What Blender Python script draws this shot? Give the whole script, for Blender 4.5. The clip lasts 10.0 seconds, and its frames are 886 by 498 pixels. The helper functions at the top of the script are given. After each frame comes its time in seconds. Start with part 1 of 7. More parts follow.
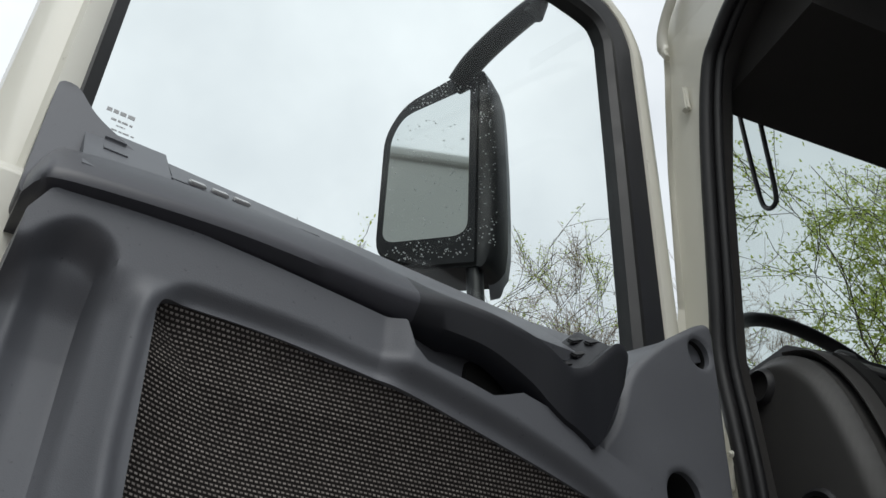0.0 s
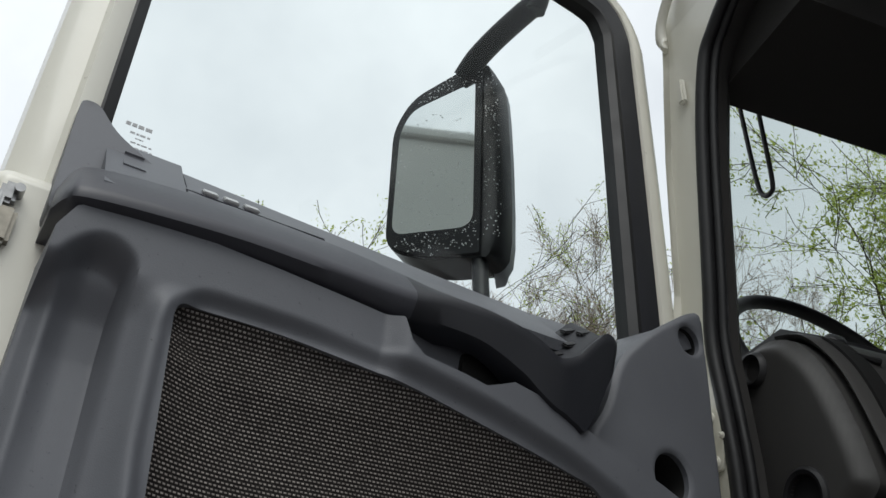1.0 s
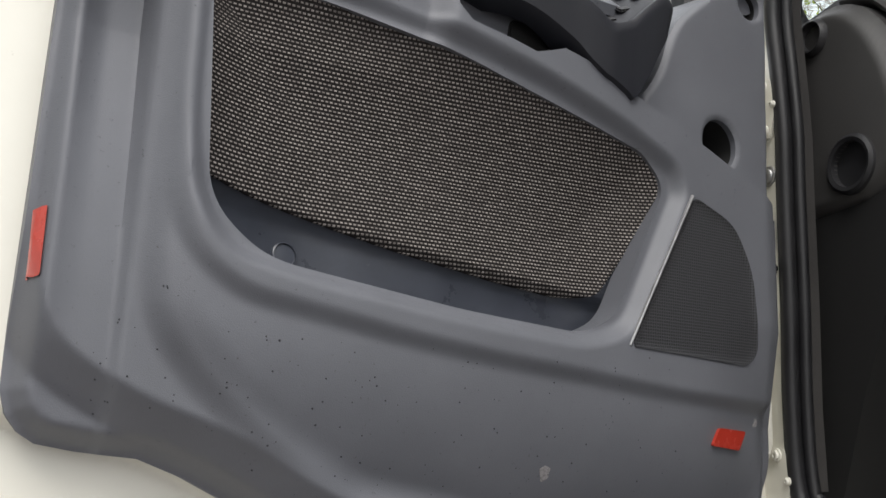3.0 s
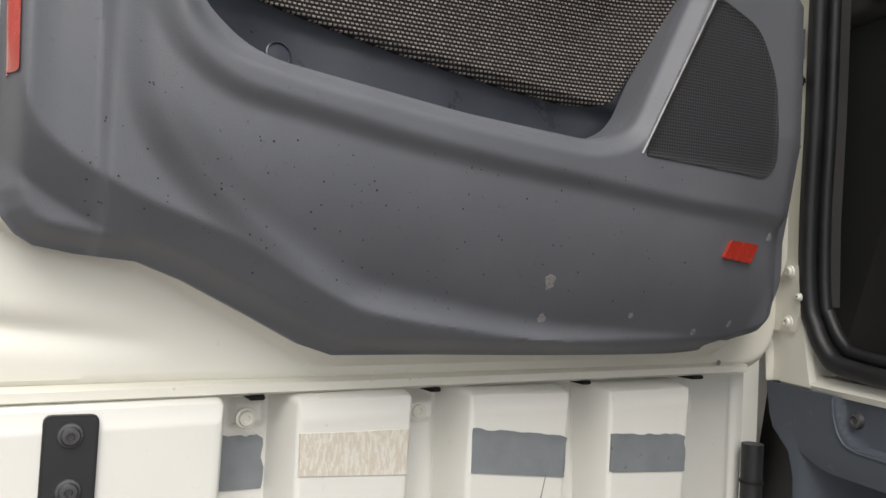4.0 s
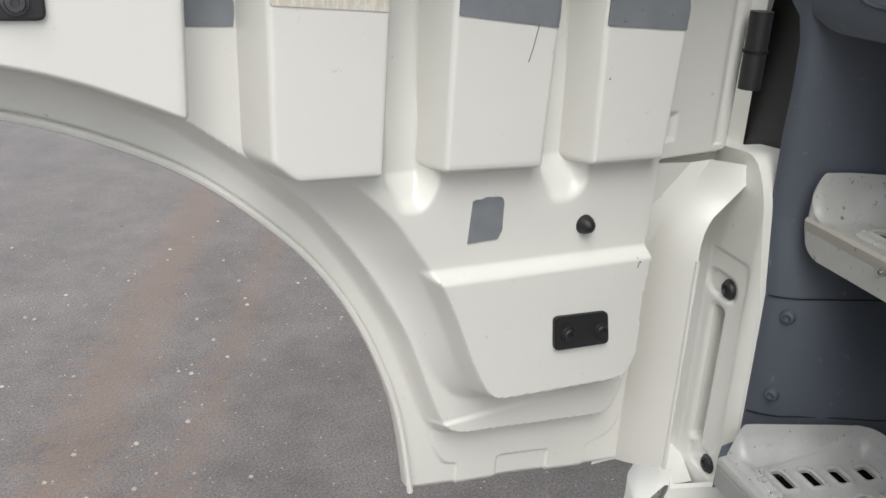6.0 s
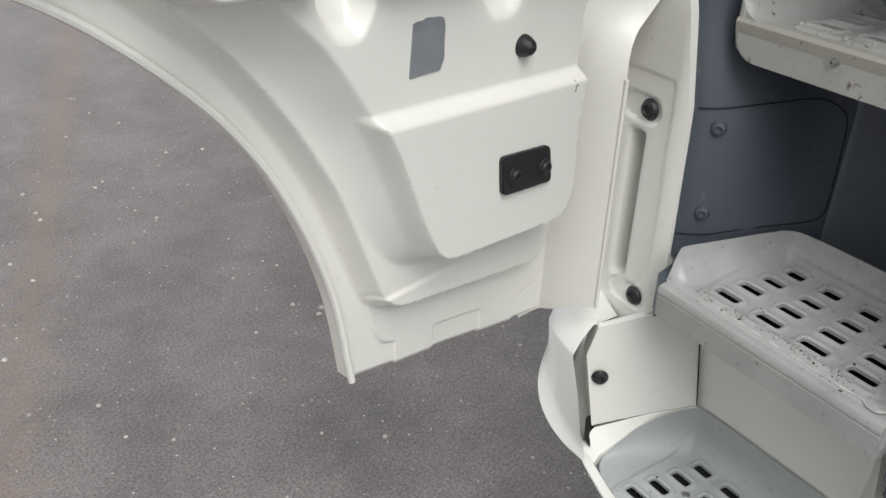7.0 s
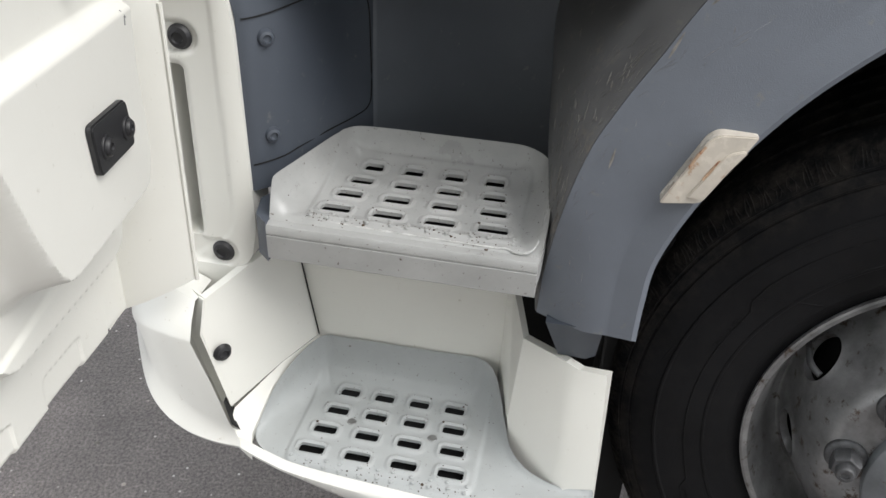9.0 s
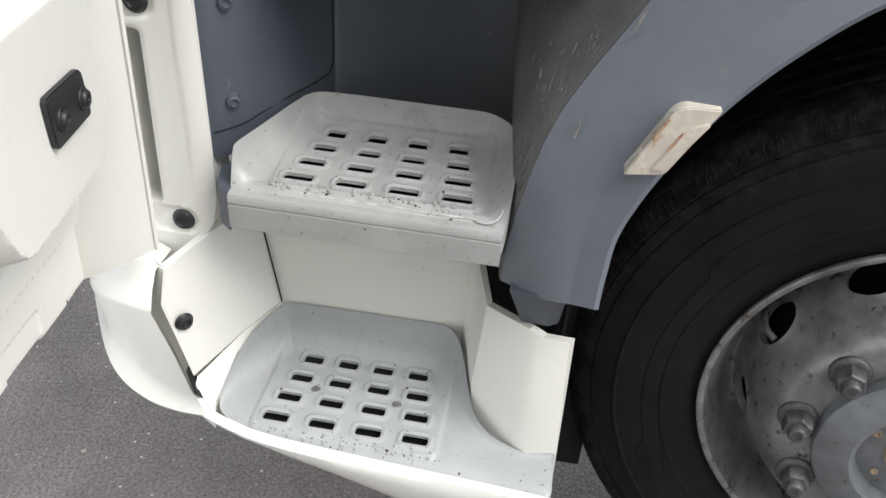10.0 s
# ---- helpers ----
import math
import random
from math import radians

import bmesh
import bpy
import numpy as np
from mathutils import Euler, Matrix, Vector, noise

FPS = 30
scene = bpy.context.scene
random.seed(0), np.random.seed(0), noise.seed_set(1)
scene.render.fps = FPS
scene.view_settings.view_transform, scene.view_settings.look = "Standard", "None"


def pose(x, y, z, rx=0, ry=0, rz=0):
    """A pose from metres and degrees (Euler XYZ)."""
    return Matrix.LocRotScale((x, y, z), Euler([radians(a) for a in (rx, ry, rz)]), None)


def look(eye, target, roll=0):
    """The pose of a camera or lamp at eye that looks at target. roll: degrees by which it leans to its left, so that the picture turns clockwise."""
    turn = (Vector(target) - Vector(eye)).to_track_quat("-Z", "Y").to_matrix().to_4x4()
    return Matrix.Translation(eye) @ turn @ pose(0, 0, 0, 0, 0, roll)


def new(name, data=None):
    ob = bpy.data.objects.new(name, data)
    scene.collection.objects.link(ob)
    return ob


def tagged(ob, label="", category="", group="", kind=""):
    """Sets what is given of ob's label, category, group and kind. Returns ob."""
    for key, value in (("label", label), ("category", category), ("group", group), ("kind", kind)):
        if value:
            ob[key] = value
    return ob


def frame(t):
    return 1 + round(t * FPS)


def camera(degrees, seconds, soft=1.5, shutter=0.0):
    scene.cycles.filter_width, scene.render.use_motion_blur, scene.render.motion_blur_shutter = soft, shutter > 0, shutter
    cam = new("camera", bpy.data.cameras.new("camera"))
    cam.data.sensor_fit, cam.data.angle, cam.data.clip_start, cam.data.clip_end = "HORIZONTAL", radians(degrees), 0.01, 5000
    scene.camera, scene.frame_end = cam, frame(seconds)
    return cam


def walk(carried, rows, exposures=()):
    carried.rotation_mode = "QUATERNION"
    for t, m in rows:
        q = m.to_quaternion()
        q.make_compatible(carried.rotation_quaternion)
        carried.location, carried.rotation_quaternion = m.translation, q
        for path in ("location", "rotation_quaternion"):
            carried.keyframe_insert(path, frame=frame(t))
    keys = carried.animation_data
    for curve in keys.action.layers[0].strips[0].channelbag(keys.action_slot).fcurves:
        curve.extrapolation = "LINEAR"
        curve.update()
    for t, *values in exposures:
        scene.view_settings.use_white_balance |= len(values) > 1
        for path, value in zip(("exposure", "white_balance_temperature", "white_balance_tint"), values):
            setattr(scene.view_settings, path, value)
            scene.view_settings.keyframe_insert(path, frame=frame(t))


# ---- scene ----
# ---- camera ----
cam = camera(55.53, 10.0, soft=1.5)
PATH = [
    (0.0, -1.0082, 0.4637, 1.6338, 123.724, -2.173, -35.075),
    (0.5, -0.9998, 0.4197, 1.6218, 125.005, -2.238, -33.976),
    (1.0, -1.0226, 0.3911, 1.6202, 122.151, -2.283, -33.370),
    (1.5, -1.0240, 0.3802, 1.6153, 119.837, -2.130, -33.161),
    (2.0, -1.0248, 0.3766, 1.6141, 113.110, -2.008, -32.521),
    (2.5, -1.0287, 0.3874, 1.6160, 106.200, -2.312, -31.734),
    (2.7, -1.0292, 0.3967, 1.6084, 104.158, -2.266, -31.252),
    (3.8, -0.9899, 0.4217, 1.5746, 93.280, -2.217, -28.840),
    (4.0, -0.9891, 0.4233, 1.5660, 90.587, -2.247, -28.771),
    (4.5, -0.9883, 0.4198, 1.5312, 83.540, -2.306, -28.920),
    (5.0, -0.9786, 0.4250, 1.4854, 77.839, -2.261, -28.909),
    (5.5, -0.9699, 0.4317, 1.4566, 73.446, -2.151, -28.870),
    (6.0, -0.9531, 0.4484, 1.4408, 67.556, -2.140, -28.737),
    (6.2, -0.9478, 0.4718, 1.4179, 64.812, -1.927, -29.404),
    (7.3, -1.0343, 0.7295, 1.3134, 59.265, -1.614, -53.042),
    (7.5, -1.0050, 0.7688, 1.2991, 59.061, -1.823, -57.628),
    (8.0, -0.9705, 0.8590, 1.2869, 59.225, -1.831, -68.926),
    (8.5, -1.0012, 0.9079, 1.2635, 59.357, -1.885, -80.170),
    (9.0, -0.9994, 0.9344, 1.2519, 58.095, -2.332, -90.763),
    (9.5, -0.9944, 0.9363, 1.2536, 55.179, -3.930, -93.288),
    (10.0, -0.9890, 0.9418, 1.2640, 55.243, -3.781, -93.183),
]
EXPOSURES = [(0.0, 0.42, 6340, 6.5), (0.5, 0.2, 6300, 6), (1.0, 0.4, 6340, 6.5), (1.5, 0.5, 6420, 8.5), (2.0, 0.8, 6470, 9.5), (2.5, 1.42, 6500, 10), (4.0, 1.34, 6680, 10), (5.0, 1.24, 6600, 10), (6.0, 1.17, 6420, 9.5),
             (7.5, 1.2, 6380, 9), (8.0, 1.24, 6330, 9), (8.5, 1.28, 6390, 9), (9.0, 1.54, 6440, 9.5), (10.0, 1.7, 6440, 10)]
walk(cam, [(t, pose(*p)) for t, *p in PATH], EXPOSURES)

# ---- light: a bright overcast sky ----
world = bpy.data.worlds.new("overcast")
scene.world = world
world.use_nodes = True
WN, WL = world.node_tree.nodes, world.node_tree.links
sky = WN.new("ShaderNodeTexSky")
sky.sky_type, sky.sun_disc = "NISHITA", False
sky.sun_elevation, sky.sun_rotation = radians(48), radians(200)
sky.air_density, sky.dust_density = 1.0, 3.0
clouds = WN.new("ShaderNodeTexNoise")
clouds.inputs["Scale"].default_value, clouds.inputs["Detail"].default_value, clouds.inputs["Roughness"].default_value = 2.2, 7, 0.55
wtc = WN.new("ShaderNodeTexCoord")
WL.new(wtc.outputs["Generated"], clouds.inputs["Vector"])
tone = WN.new("ShaderNodeValToRGB")
tone.color_ramp.elements[0].position, tone.color_ramp.elements[0].color = 0.3, (5.9, 6.1, 6.4, 1)
tone.color_ramp.elements[1].position, tone.color_ramp.elements[1].color = 0.72, (8.6, 8.7, 8.9, 1)
WL.new(clouds.outputs["Fac"], tone.inputs["Fac"])
veil = WN.new("ShaderNodeMix")
veil.data_type = "RGBA"
veil.inputs["Factor"].default_value = 0.92
WL.new(sky.outputs["Color"], veil.inputs["A"])
WL.new(tone.outputs["Color"], veil.inputs["B"])
WL.new(veil.outputs["Result"], WN["Background"].inputs["Color"])
WN["Background"].inputs["Strength"].default_value = 0.1
sun = bpy.data.lights.new("sun", "SUN")
sun.energy, sun.angle, sun.color = 1.0, radians(40), (1.0, 0.97, 0.93)
sun_ob = new("sun", sun)
sun_ob.matrix_world = look((-3, -4, 9), (0, 1, 1))

BASE = {}
TURN = radians(12.5)

def thing(name, label, category, frame_m=None, base=(0, 0, 0), group="", kind=""):
    """An Empty at the base of a thing; its parts are given in the coordinates of frame_m."""
    ob = new(name)
    ob.empty_display_size = 0.1
    ob.matrix_world = (frame_m or Matrix()) @ Matrix.Translation(base)
    BASE[ob.name] = Vector(base)
    return tagged(ob, label, category, group, kind)


def part(name, data, material, parent, label="", sharp=40, mats=()):
    """Links a bmesh, or (vertices, faces), as one mesh object under a thing or a part."""
    me = bpy.data.meshes.new(name)
    if isinstance(data, tuple):
        me.from_pydata([tuple(v) for v in data[0]], [], [tuple(f) for f in data[1]])
    else:
        data.normal_update()
        data.to_mesh(me)
        data.free()
    base = BASE[parent.name]
    me.transform(Matrix.Translation(-base))
    me.validate()
    me.polygons.foreach_set("use_smooth", [True] * len(me.polygons))
    if sharp:
        me.set_sharp_from_angle(angle=radians(sharp))
    me.materials.append(material)
    for m in mats:
        me.materials.append(m)
    ob = new(name, me)
    ob.parent = parent
    BASE[ob.name] = base
    return tagged(ob, label)


def solo(name, data, material, label, category, frame_m=None, kind="", group="", sharp=40):
    """A thing or piece of the setting that is one mesh."""
    me = bpy.data.meshes.new(name)
    if isinstance(data, tuple):
        me.from_pydata([tuple(v) for v in data[0]], [], [tuple(f) for f in data[1]])
    else:
        data.normal_update()
        data.to_mesh(me)
        data.free()
    me.polygons.foreach_set("use_smooth", [True] * len(me.polygons))
    if sharp:
        me.set_sharp_from_angle(angle=radians(sharp))
    me.materials.append(material)
    ob = new(name, me)
    if frame_m:
        ob.matrix_world = frame_m
    BASE[ob.name] = Vector()
    return tagged(ob, label, category, group, kind)


# -- outlines --
def spline(pts, per=6, closed=False):
    """Points of a smooth curve through the given ones."""
    p = [np.array(q, float) for q in pts]
    n = len(p)
    out = []
    for i in range(n if closed else n - 1):
        if closed:
            a, b, c, d = p[i - 1], p[i], p[(i + 1) % n], p[(i + 2) % n]
        else:
            a, b, c, d = p[max(i - 1, 0)], p[i], p[i + 1], p[min(i + 2, n - 1)]
        for k in range(per):
            t = k / per
            out.append(0.5 * (2 * b + (c - a) * t + (2 * a - 5 * b + 4 * c - d) * t * t + (3 * b - a - 3 * c + d) * t ** 3))
    if not closed:
        out.append(p[-1])
    return [tuple(q) for q in out]


def rounded(pts, r, n=5):
    """A closed outline with its corners rounded by r (one number, or one for each corner)."""
    out = []
    k = len(pts)
    for i in range(k):
        a, b, c = (np.array(pts[j % k], float) for j in (i - 1, i, i + 1))
        rr = r[i] if isinstance(r, (list, tuple)) else r
        u, v = a - b, c - b
        lu, lv = np.linalg.norm(u), np.linalg.norm(v)
        rr = min(rr, 0.45 * lu, 0.45 * lv)
        if rr < 1e-4:
            out.append(tuple(b))
            continue
        s, e = b + u / lu * rr, b + v / lv * rr
        for j in range(n + 1):
            t = j / n
            out.append(tuple((1 - t) ** 2 * s + 2 * t * (1 - t) * b + t * t * e))
    return out


def sdf(poly):
    """Signed distance to a closed outline, negative within."""
    P = np.array(poly, float)
    Q = np.roll(P, -1, axis=0)

    def f(x, y):
        d = np.full(x.shape, 1e9)
        inside = np.zeros(x.shape, bool)
        for (ax, ay), (bx, by) in zip(P, Q):
            ex, ey = bx - ax, by - ay
            wx, wy = x - ax, y - ay
            t = np.clip((wx * ex + wy * ey) / (ex * ex + ey * ey + 1e-12), 0, 1)
            d = np.minimum(d, (wx - ex * t) ** 2 + (wy - ey * t) ** 2)
            c = ((ay > y) != (by > y)) & (x < ex * (y - ay) / (ey if abs(ey) > 1e-12 else 1e-12) + ax)
            inside ^= c
        d = np.sqrt(d)
        return np.where(inside, -d, d)
    return f


def slot_sdf(cx, cy, hx, hy, r):
    def f(x, y):
        qx, qy = np.abs(x - cx) - hx + r, np.abs(y - cy) - hy + r
        return np.hypot(np.maximum(qx, 0), np.maximum(qy, 0)) + np.minimum(np.maximum(qx, qy), 0) - r
    return f


def ramp(d, w):
    """0 outside, rising smoothly to 1 at w within an outline."""
    t = np.clip(-d / w, 0, 1)
    return t * t * (3 - 2 * t)


def relief(edge, height, bounds, step, to3, back, holes=()):
    """A moulded sheet: a fine grid within an outline (less the holes), raised by a height function, with its rim turned back."""
    a0, a1, b0, b1 = bounds
    na, nb = int((a1 - a0) / step) + 3, int((b1 - b0) / step) + 3
    A, B = np.meshgrid(a0 - step + np.arange(na) * step, b0 - step + np.arange(nb) * step, indexing="ij")

    def D(x, y):
        d = edge(x, y)
        for h in holes:
            d = np.maximum(d, -h(x, y))
        return d
    keep = D(A[:-1, :-1] + step / 2, B[:-1, :-1] + step / 2) < 0
    pad = np.zeros((na + 1, nb + 1), int)
    pad[1:-1, 1:-1] = keep
    count = pad[:-1, :-1] + pad[1:, :-1] + pad[:-1, 1:] + pad[1:, 1:]
    rim = (count > 0) & (count < 4)
    x, y = A[rim], B[rim]
    for _ in range(3):
        d, e = D(x, y), 1e-4
        gx, gy = (D(x + e, y) - D(x - e, y)) / (2 * e), (D(x, y + e) - D(x, y - e)) / (2 * e)
        g = np.maximum(np.hypot(gx, gy), 0.3)
        s = np.clip(d, -step, step)
        x, y = x - s * gx / g, y - s * gy / g
    A, B = A.copy(), B.copy()
    A[rim], B[rim] = x, y
    used = count > 0
    index = -np.ones(A.shape, int)
    index[used] = np.arange(used.sum())
    H = height(A, B)
    front = [to3(p, q, h) for p, q, h in zip(A[used], B[used], H[used])]
    i, j = np.nonzero(keep)
    quads = np.c_[index[i, j], index[i + 1, j], index[i + 1, j + 1], index[i, j + 1]]
    edges = {}
    for q in quads.tolist():
        for m in range(4):
            u, v = q[m], q[(m + 1) % 4]
            if (v, u) in edges:
                del edges[(v, u)]
            else:
                edges[(u, v)] = 1
    flat = list(zip(A[used], B[used], H[used]))
    twin = {}
    verts = list(front)
    faces = [tuple(q) for q in quads.tolist()]
    for u, v in edges:
        for w in (u, v):
            if w not in twin:
                p, q, h = flat[w]
                twin[w] = len(verts)
                verts.append(to3(p, q, back(p, q, h) if callable(back) else back))
        faces.append((v, u, twin[u], twin[v]))
    return verts, faces


# -- solids --
def prism(poly, to3, h0, h1, bevel=0.0, seg=2):
    bm = bmesh.new()
    lo = [bm.verts.new(to3(a, b, h0)) for a, b in poly]
    hi = [bm.verts.new(to3(a, b, h1)) for a, b in poly]
    n = len(poly)
    bm.faces.new(lo)
    top = bm.faces.new(hi[::-1])
    for i in range(n):
        bm.faces.new((lo[i], hi[i], hi[(i + 1) % n], lo[(i + 1) % n]))
    bmesh.ops.recalc_face_normals(bm, faces=bm.faces)
    if bevel:
        bmesh.ops.bevel(bm, geom=list(top.edges), offset=bevel, segments=seg, affect="EDGES", clamp_overlap=True)
    return bm


def box(centre, size, bevel=0.003, turn=None, seg=2):
    bm = bmesh.new()
    bmesh.ops.create_cube(bm, size=1)
    bmesh.ops.scale(bm, vec=size, verts=bm.verts)
    if bevel:
        bmesh.ops.bevel(bm, geom=list(bm.edges), offset=bevel, segments=seg, affect="EDGES", clamp_overlap=True)
    bmesh.ops.transform(bm, matrix=Matrix.Translation(centre) @ (turn or Matrix()), verts=bm.verts)
    return bm


def tube(path, radius, seg=10, closed=False, flat=1.0, caps=True, up=(0, 0, 1)):
    """A round (or flattened) bar along a path; radius: one number or one a point."""
    P = [Vector(p) for p in path]
    n = len(P)
    verts, faces = [], []
    upv = Vector(up)
    for i, p in enumerate(P):
        t = ((P[(i + 1) % n] - P[i - 1]) if closed else (P[min(i + 1, n - 1)] - P[max(i - 1, 0)])).normalized()
        s = t.cross(upv)
        if s.length < 1e-4:
            s = t.cross(Vector((1, 0, 0)))
        s.normalize()
        w = s.cross(t).normalized()
        r = radius[i] if isinstance(radius, (list, tuple)) else radius
        for k in range(seg):
            a = 2 * math.pi * k / seg
            verts.append(p + s * (r * math.cos(a)) + w * (r * flat * math.sin(a)))
    for i in range(n if closed else n - 1):
        j = (i + 1) % n
        for k in range(seg):
            l = (k + 1) % seg
            faces.append((i * seg + k, i * seg + l, j * seg + l, j * seg + k))
    if caps and not closed:
        faces.append(tuple(range(seg))[::-1])
        faces.append(tuple((n - 1) * seg + k for k in range(seg)))
    return verts, faces


def loft(rings, closed=True, caps=True):
    """A skin over rings of equal length."""
    m = len(rings[0])
    verts = [v for r in rings for v in r]
    faces = []
    for i in range(len(rings) - 1):
        for k in range(m if closed else m - 1):
            l = (k + 1) % m
            faces.append((i * m + k, i * m + l, (i + 1) * m + l, (i + 1) * m + k))
    if caps and closed:
        faces.append(tuple(range(m))[::-1])
        faces.append(tuple((len(rings) - 1) * m + k for k in range(m)))
    return verts, faces


def lathe(profile, at, axis, seg=32, start=0.0):
    """A turned body: profile of (radius, along) about an axis through at."""
    ax = Vector(axis).normalized()
    u = ax.orthogonal().normalized()
    v = ax.cross(u)
    at = Vector(at)
    rings = []
    for r, h in profile:
        rings.append([at + ax * h + (u * math.cos(start + 2 * math.pi * k / seg) + v * math.sin(start + 2 * math.pi * k / seg)) * max(r, 1e-4) for k in range(seg)])
    return loft(rings, True, True)


def cup(profile, at, axis, seg=28):
    """A turned bowl, open at its first ring."""
    v, f = lathe(profile, at, axis, seg)
    return v, f[:-2] + f[-1:]


def join(*meshes):
    verts, faces = [], []
    for m in meshes:
        if not isinstance(m, tuple):
            m.verts.index_update()
            vs, fs = [v.co.copy() for v in m.verts], [tuple(v.index for v in f.verts) for f in m.faces]
            m.free()
        else:
            vs, fs = m
        k = len(verts)
        verts += list(vs)
        faces += [tuple(i + k for i in f) for f in fs]
    return verts, faces


def bolt(at, axis, r=0.0095, washer=True):
    """A flanged bolt head with a socket."""
    prof = [(r * 1.25, 0), (r * 1.25, 0.0012), (r * 1.2, 0.002)] if washer else [(r, 0)]
    prof += [(r * 0.95, 0.0024), (r * 0.92, 0.0045), (r * 0.8, 0.0058), (r * 0.42, 0.006), (r * 0.36, 0.0035), (0.0001, 0.0035)]
    return lathe(prof, at, axis, 18)


def plug(at, axis, r=0.014):
    """A domed plastic screw cap with a dished middle."""
    return lathe([(r * 1.15, 0), (r * 1.15, 0.001), (r, 0.003), (r * 0.9, 0.006), (r * 0.55, 0.0075), (r * 0.45, 0.005), (0.0001, 0.004)], at, axis, 22)


def mat(name, col, rough=0.5, metal=0.0, var=0.12, vscale=5.0, grain=None, dirt=None, rvar=0.08, coat=0.0, spec=0.5):
    """A painted, moulded or metal surface. grain: (size in metres, strength); dirt: (colour, size in metres, share)."""
    m = bpy.data.materials.new(name)
    m.use_nodes = True
    nt = m.node_tree
    N, L = nt.nodes, nt.links
    b = N["Principled BSDF"]
    b.inputs["Metallic"].default_value = metal
    b.inputs["Coat Weight"].default_value = coat
    b.inputs["Specular IOR Level"].default_value = spec
    tc = N.new("ShaderNodeTexCoord")
    n1 = N.new("ShaderNodeTexNoise")
    n1.inputs["Scale"].default_value, n1.inputs["Detail"].default_value, n1.inputs["Roughness"].default_value = vscale, 6, 0.62
    L.new(tc.outputs["Object"], n1.inputs["Vector"])
    cr = N.new("ShaderNodeMapRange")
    cr.inputs["From Min"].default_value, cr.inputs["From Max"].default_value = 0.3, 0.7
    cr.inputs["To Min"].default_value, cr.inputs["To Max"].default_value = 1 - var, 1 + var
    L.new(n1.outputs["Fac"], cr.inputs["Value"])
    mul = N.new("ShaderNodeVectorMath")
    mul.operation = "SCALE"
    mul.inputs[0].default_value = col
    L.new(cr.outputs["Result"], mul.inputs["Scale"])
    out = mul.outputs["Vector"]
    if dirt:
        n2 = N.new("ShaderNodeTexNoise")
        n2.inputs["Scale"].default_value, n2.inputs["Detail"].default_value, n2.inputs["Roughness"].default_value = 1 / dirt[1], 9, 0.7
        L.new(tc.outputs["Object"], n2.inputs["Vector"])
        th = N.new("ShaderNodeMapRange")
        th.inputs["From Min"].default_value, th.inputs["From Max"].default_value = 0.70 - 0.3 * dirt[2], 0.78 - 0.3 * dirt[2]
        L.new(n2.outputs["Fac"], th.inputs["Value"])
        mx = N.new("ShaderNodeMix")
        mx.data_type = "RGBA"
        L.new(th.outputs["Result"], mx.inputs["Factor"])
        L.new(out, mx.inputs["A"])
        mx.inputs["B"].default_value = (*dirt[0], 1)
        out = mx.outputs["Result"]
    L.new(out, b.inputs["Base Color"])
    rr = N.new("ShaderNodeMapRange")
    rr.inputs["To Min"].default_value, rr.inputs["To Max"].default_value = max(rough - rvar * 2, 0.02), min(rough + rvar * 2, 1)
    L.new(n1.outputs["Fac"], rr.inputs["Value"])
    L.new(rr.outputs["Result"], b.inputs["Roughness"])
    if grain:
        g = N.new("ShaderNodeTexNoise")
        g.inputs["Scale"].default_value, g.inputs["Detail"].default_value = 1 / grain[0], 3
        L.new(tc.outputs["Object"], g.inputs["Vector"])
        bp = N.new("ShaderNodeBump")
        bp.inputs["Strength"].default_value, bp.inputs["Distance"].default_value = grain[1], grain[0] * 0.4
        L.new(g.outputs["Fac"], bp.inputs["Height"])
        L.new(bp.outputs["Normal"], b.inputs["Normal"])
    return m


def nodes_of(m):
    return m.node_tree.nodes, m.node_tree.links, m.node_tree.nodes["Principled BSDF"]


M_CREAM = mat("cream_paint", (0.73, 0.715, 0.635), 0.33, var=0.03, vscale=2.5, grain=(0.004, 0.03), dirt=((0.50, 0.47, 0.40), 0.014, 0.16), coat=0.3)
M_PANEL = mat("cream_moulded_panel", (0.735, 0.728, 0.68), 0.38, var=0.03, vscale=3.0, grain=(0.006, 0.04), dirt=((0.52, 0.50, 0.44), 0.012, 0.17), coat=0.15)
M_WHITE = mat("white_bumper_paint", (0.70, 0.694, 0.655), 0.3, var=0.03, vscale=4.0, dirt=((0.45, 0.41, 0.34), 0.014, 0.22), coat=0.3)
M_TRIM = mat("grey_grained_plastic", (0.112, 0.1165, 0.131), 0.52, var=0.09, vscale=7.0, grain=(0.0011, 0.55), dirt=((0.055, 0.055, 0.06), 0.006, 0.24))
M_RAIL = mat("dark_blue_grey_plastic", (0.046, 0.047, 0.058), 0.42, var=0.08, vscale=8.0, grain=(0.001, 0.4), dirt=((0.014, 0.014, 0.016), 0.006, 0.22))
M_POCKET = mat("smooth_dark_blue_plastic", (0.045, 0.050, 0.064), 0.3, var=0.2, vscale=14.0, dirt=((0.14, 0.14, 0.15), 0.012, 0.1))
M_BLACK = mat("black_plastic", (0.018, 0.018, 0.02), 0.5, var=0.2, vscale=9.0, grain=(0.0015, 0.3))
M_RUBBER = mat("black_rubber", (0.009, 0.009, 0.0105), 0.5, var=0.2, vscale=20.0, grain=(0.002, 0.2))
# near black for seams, and for shade painted into holes and gaps
M_GAPSHADE = mat("black_gap_shade", (0.006, 0.006, 0.006), 0.9, var=0.1)
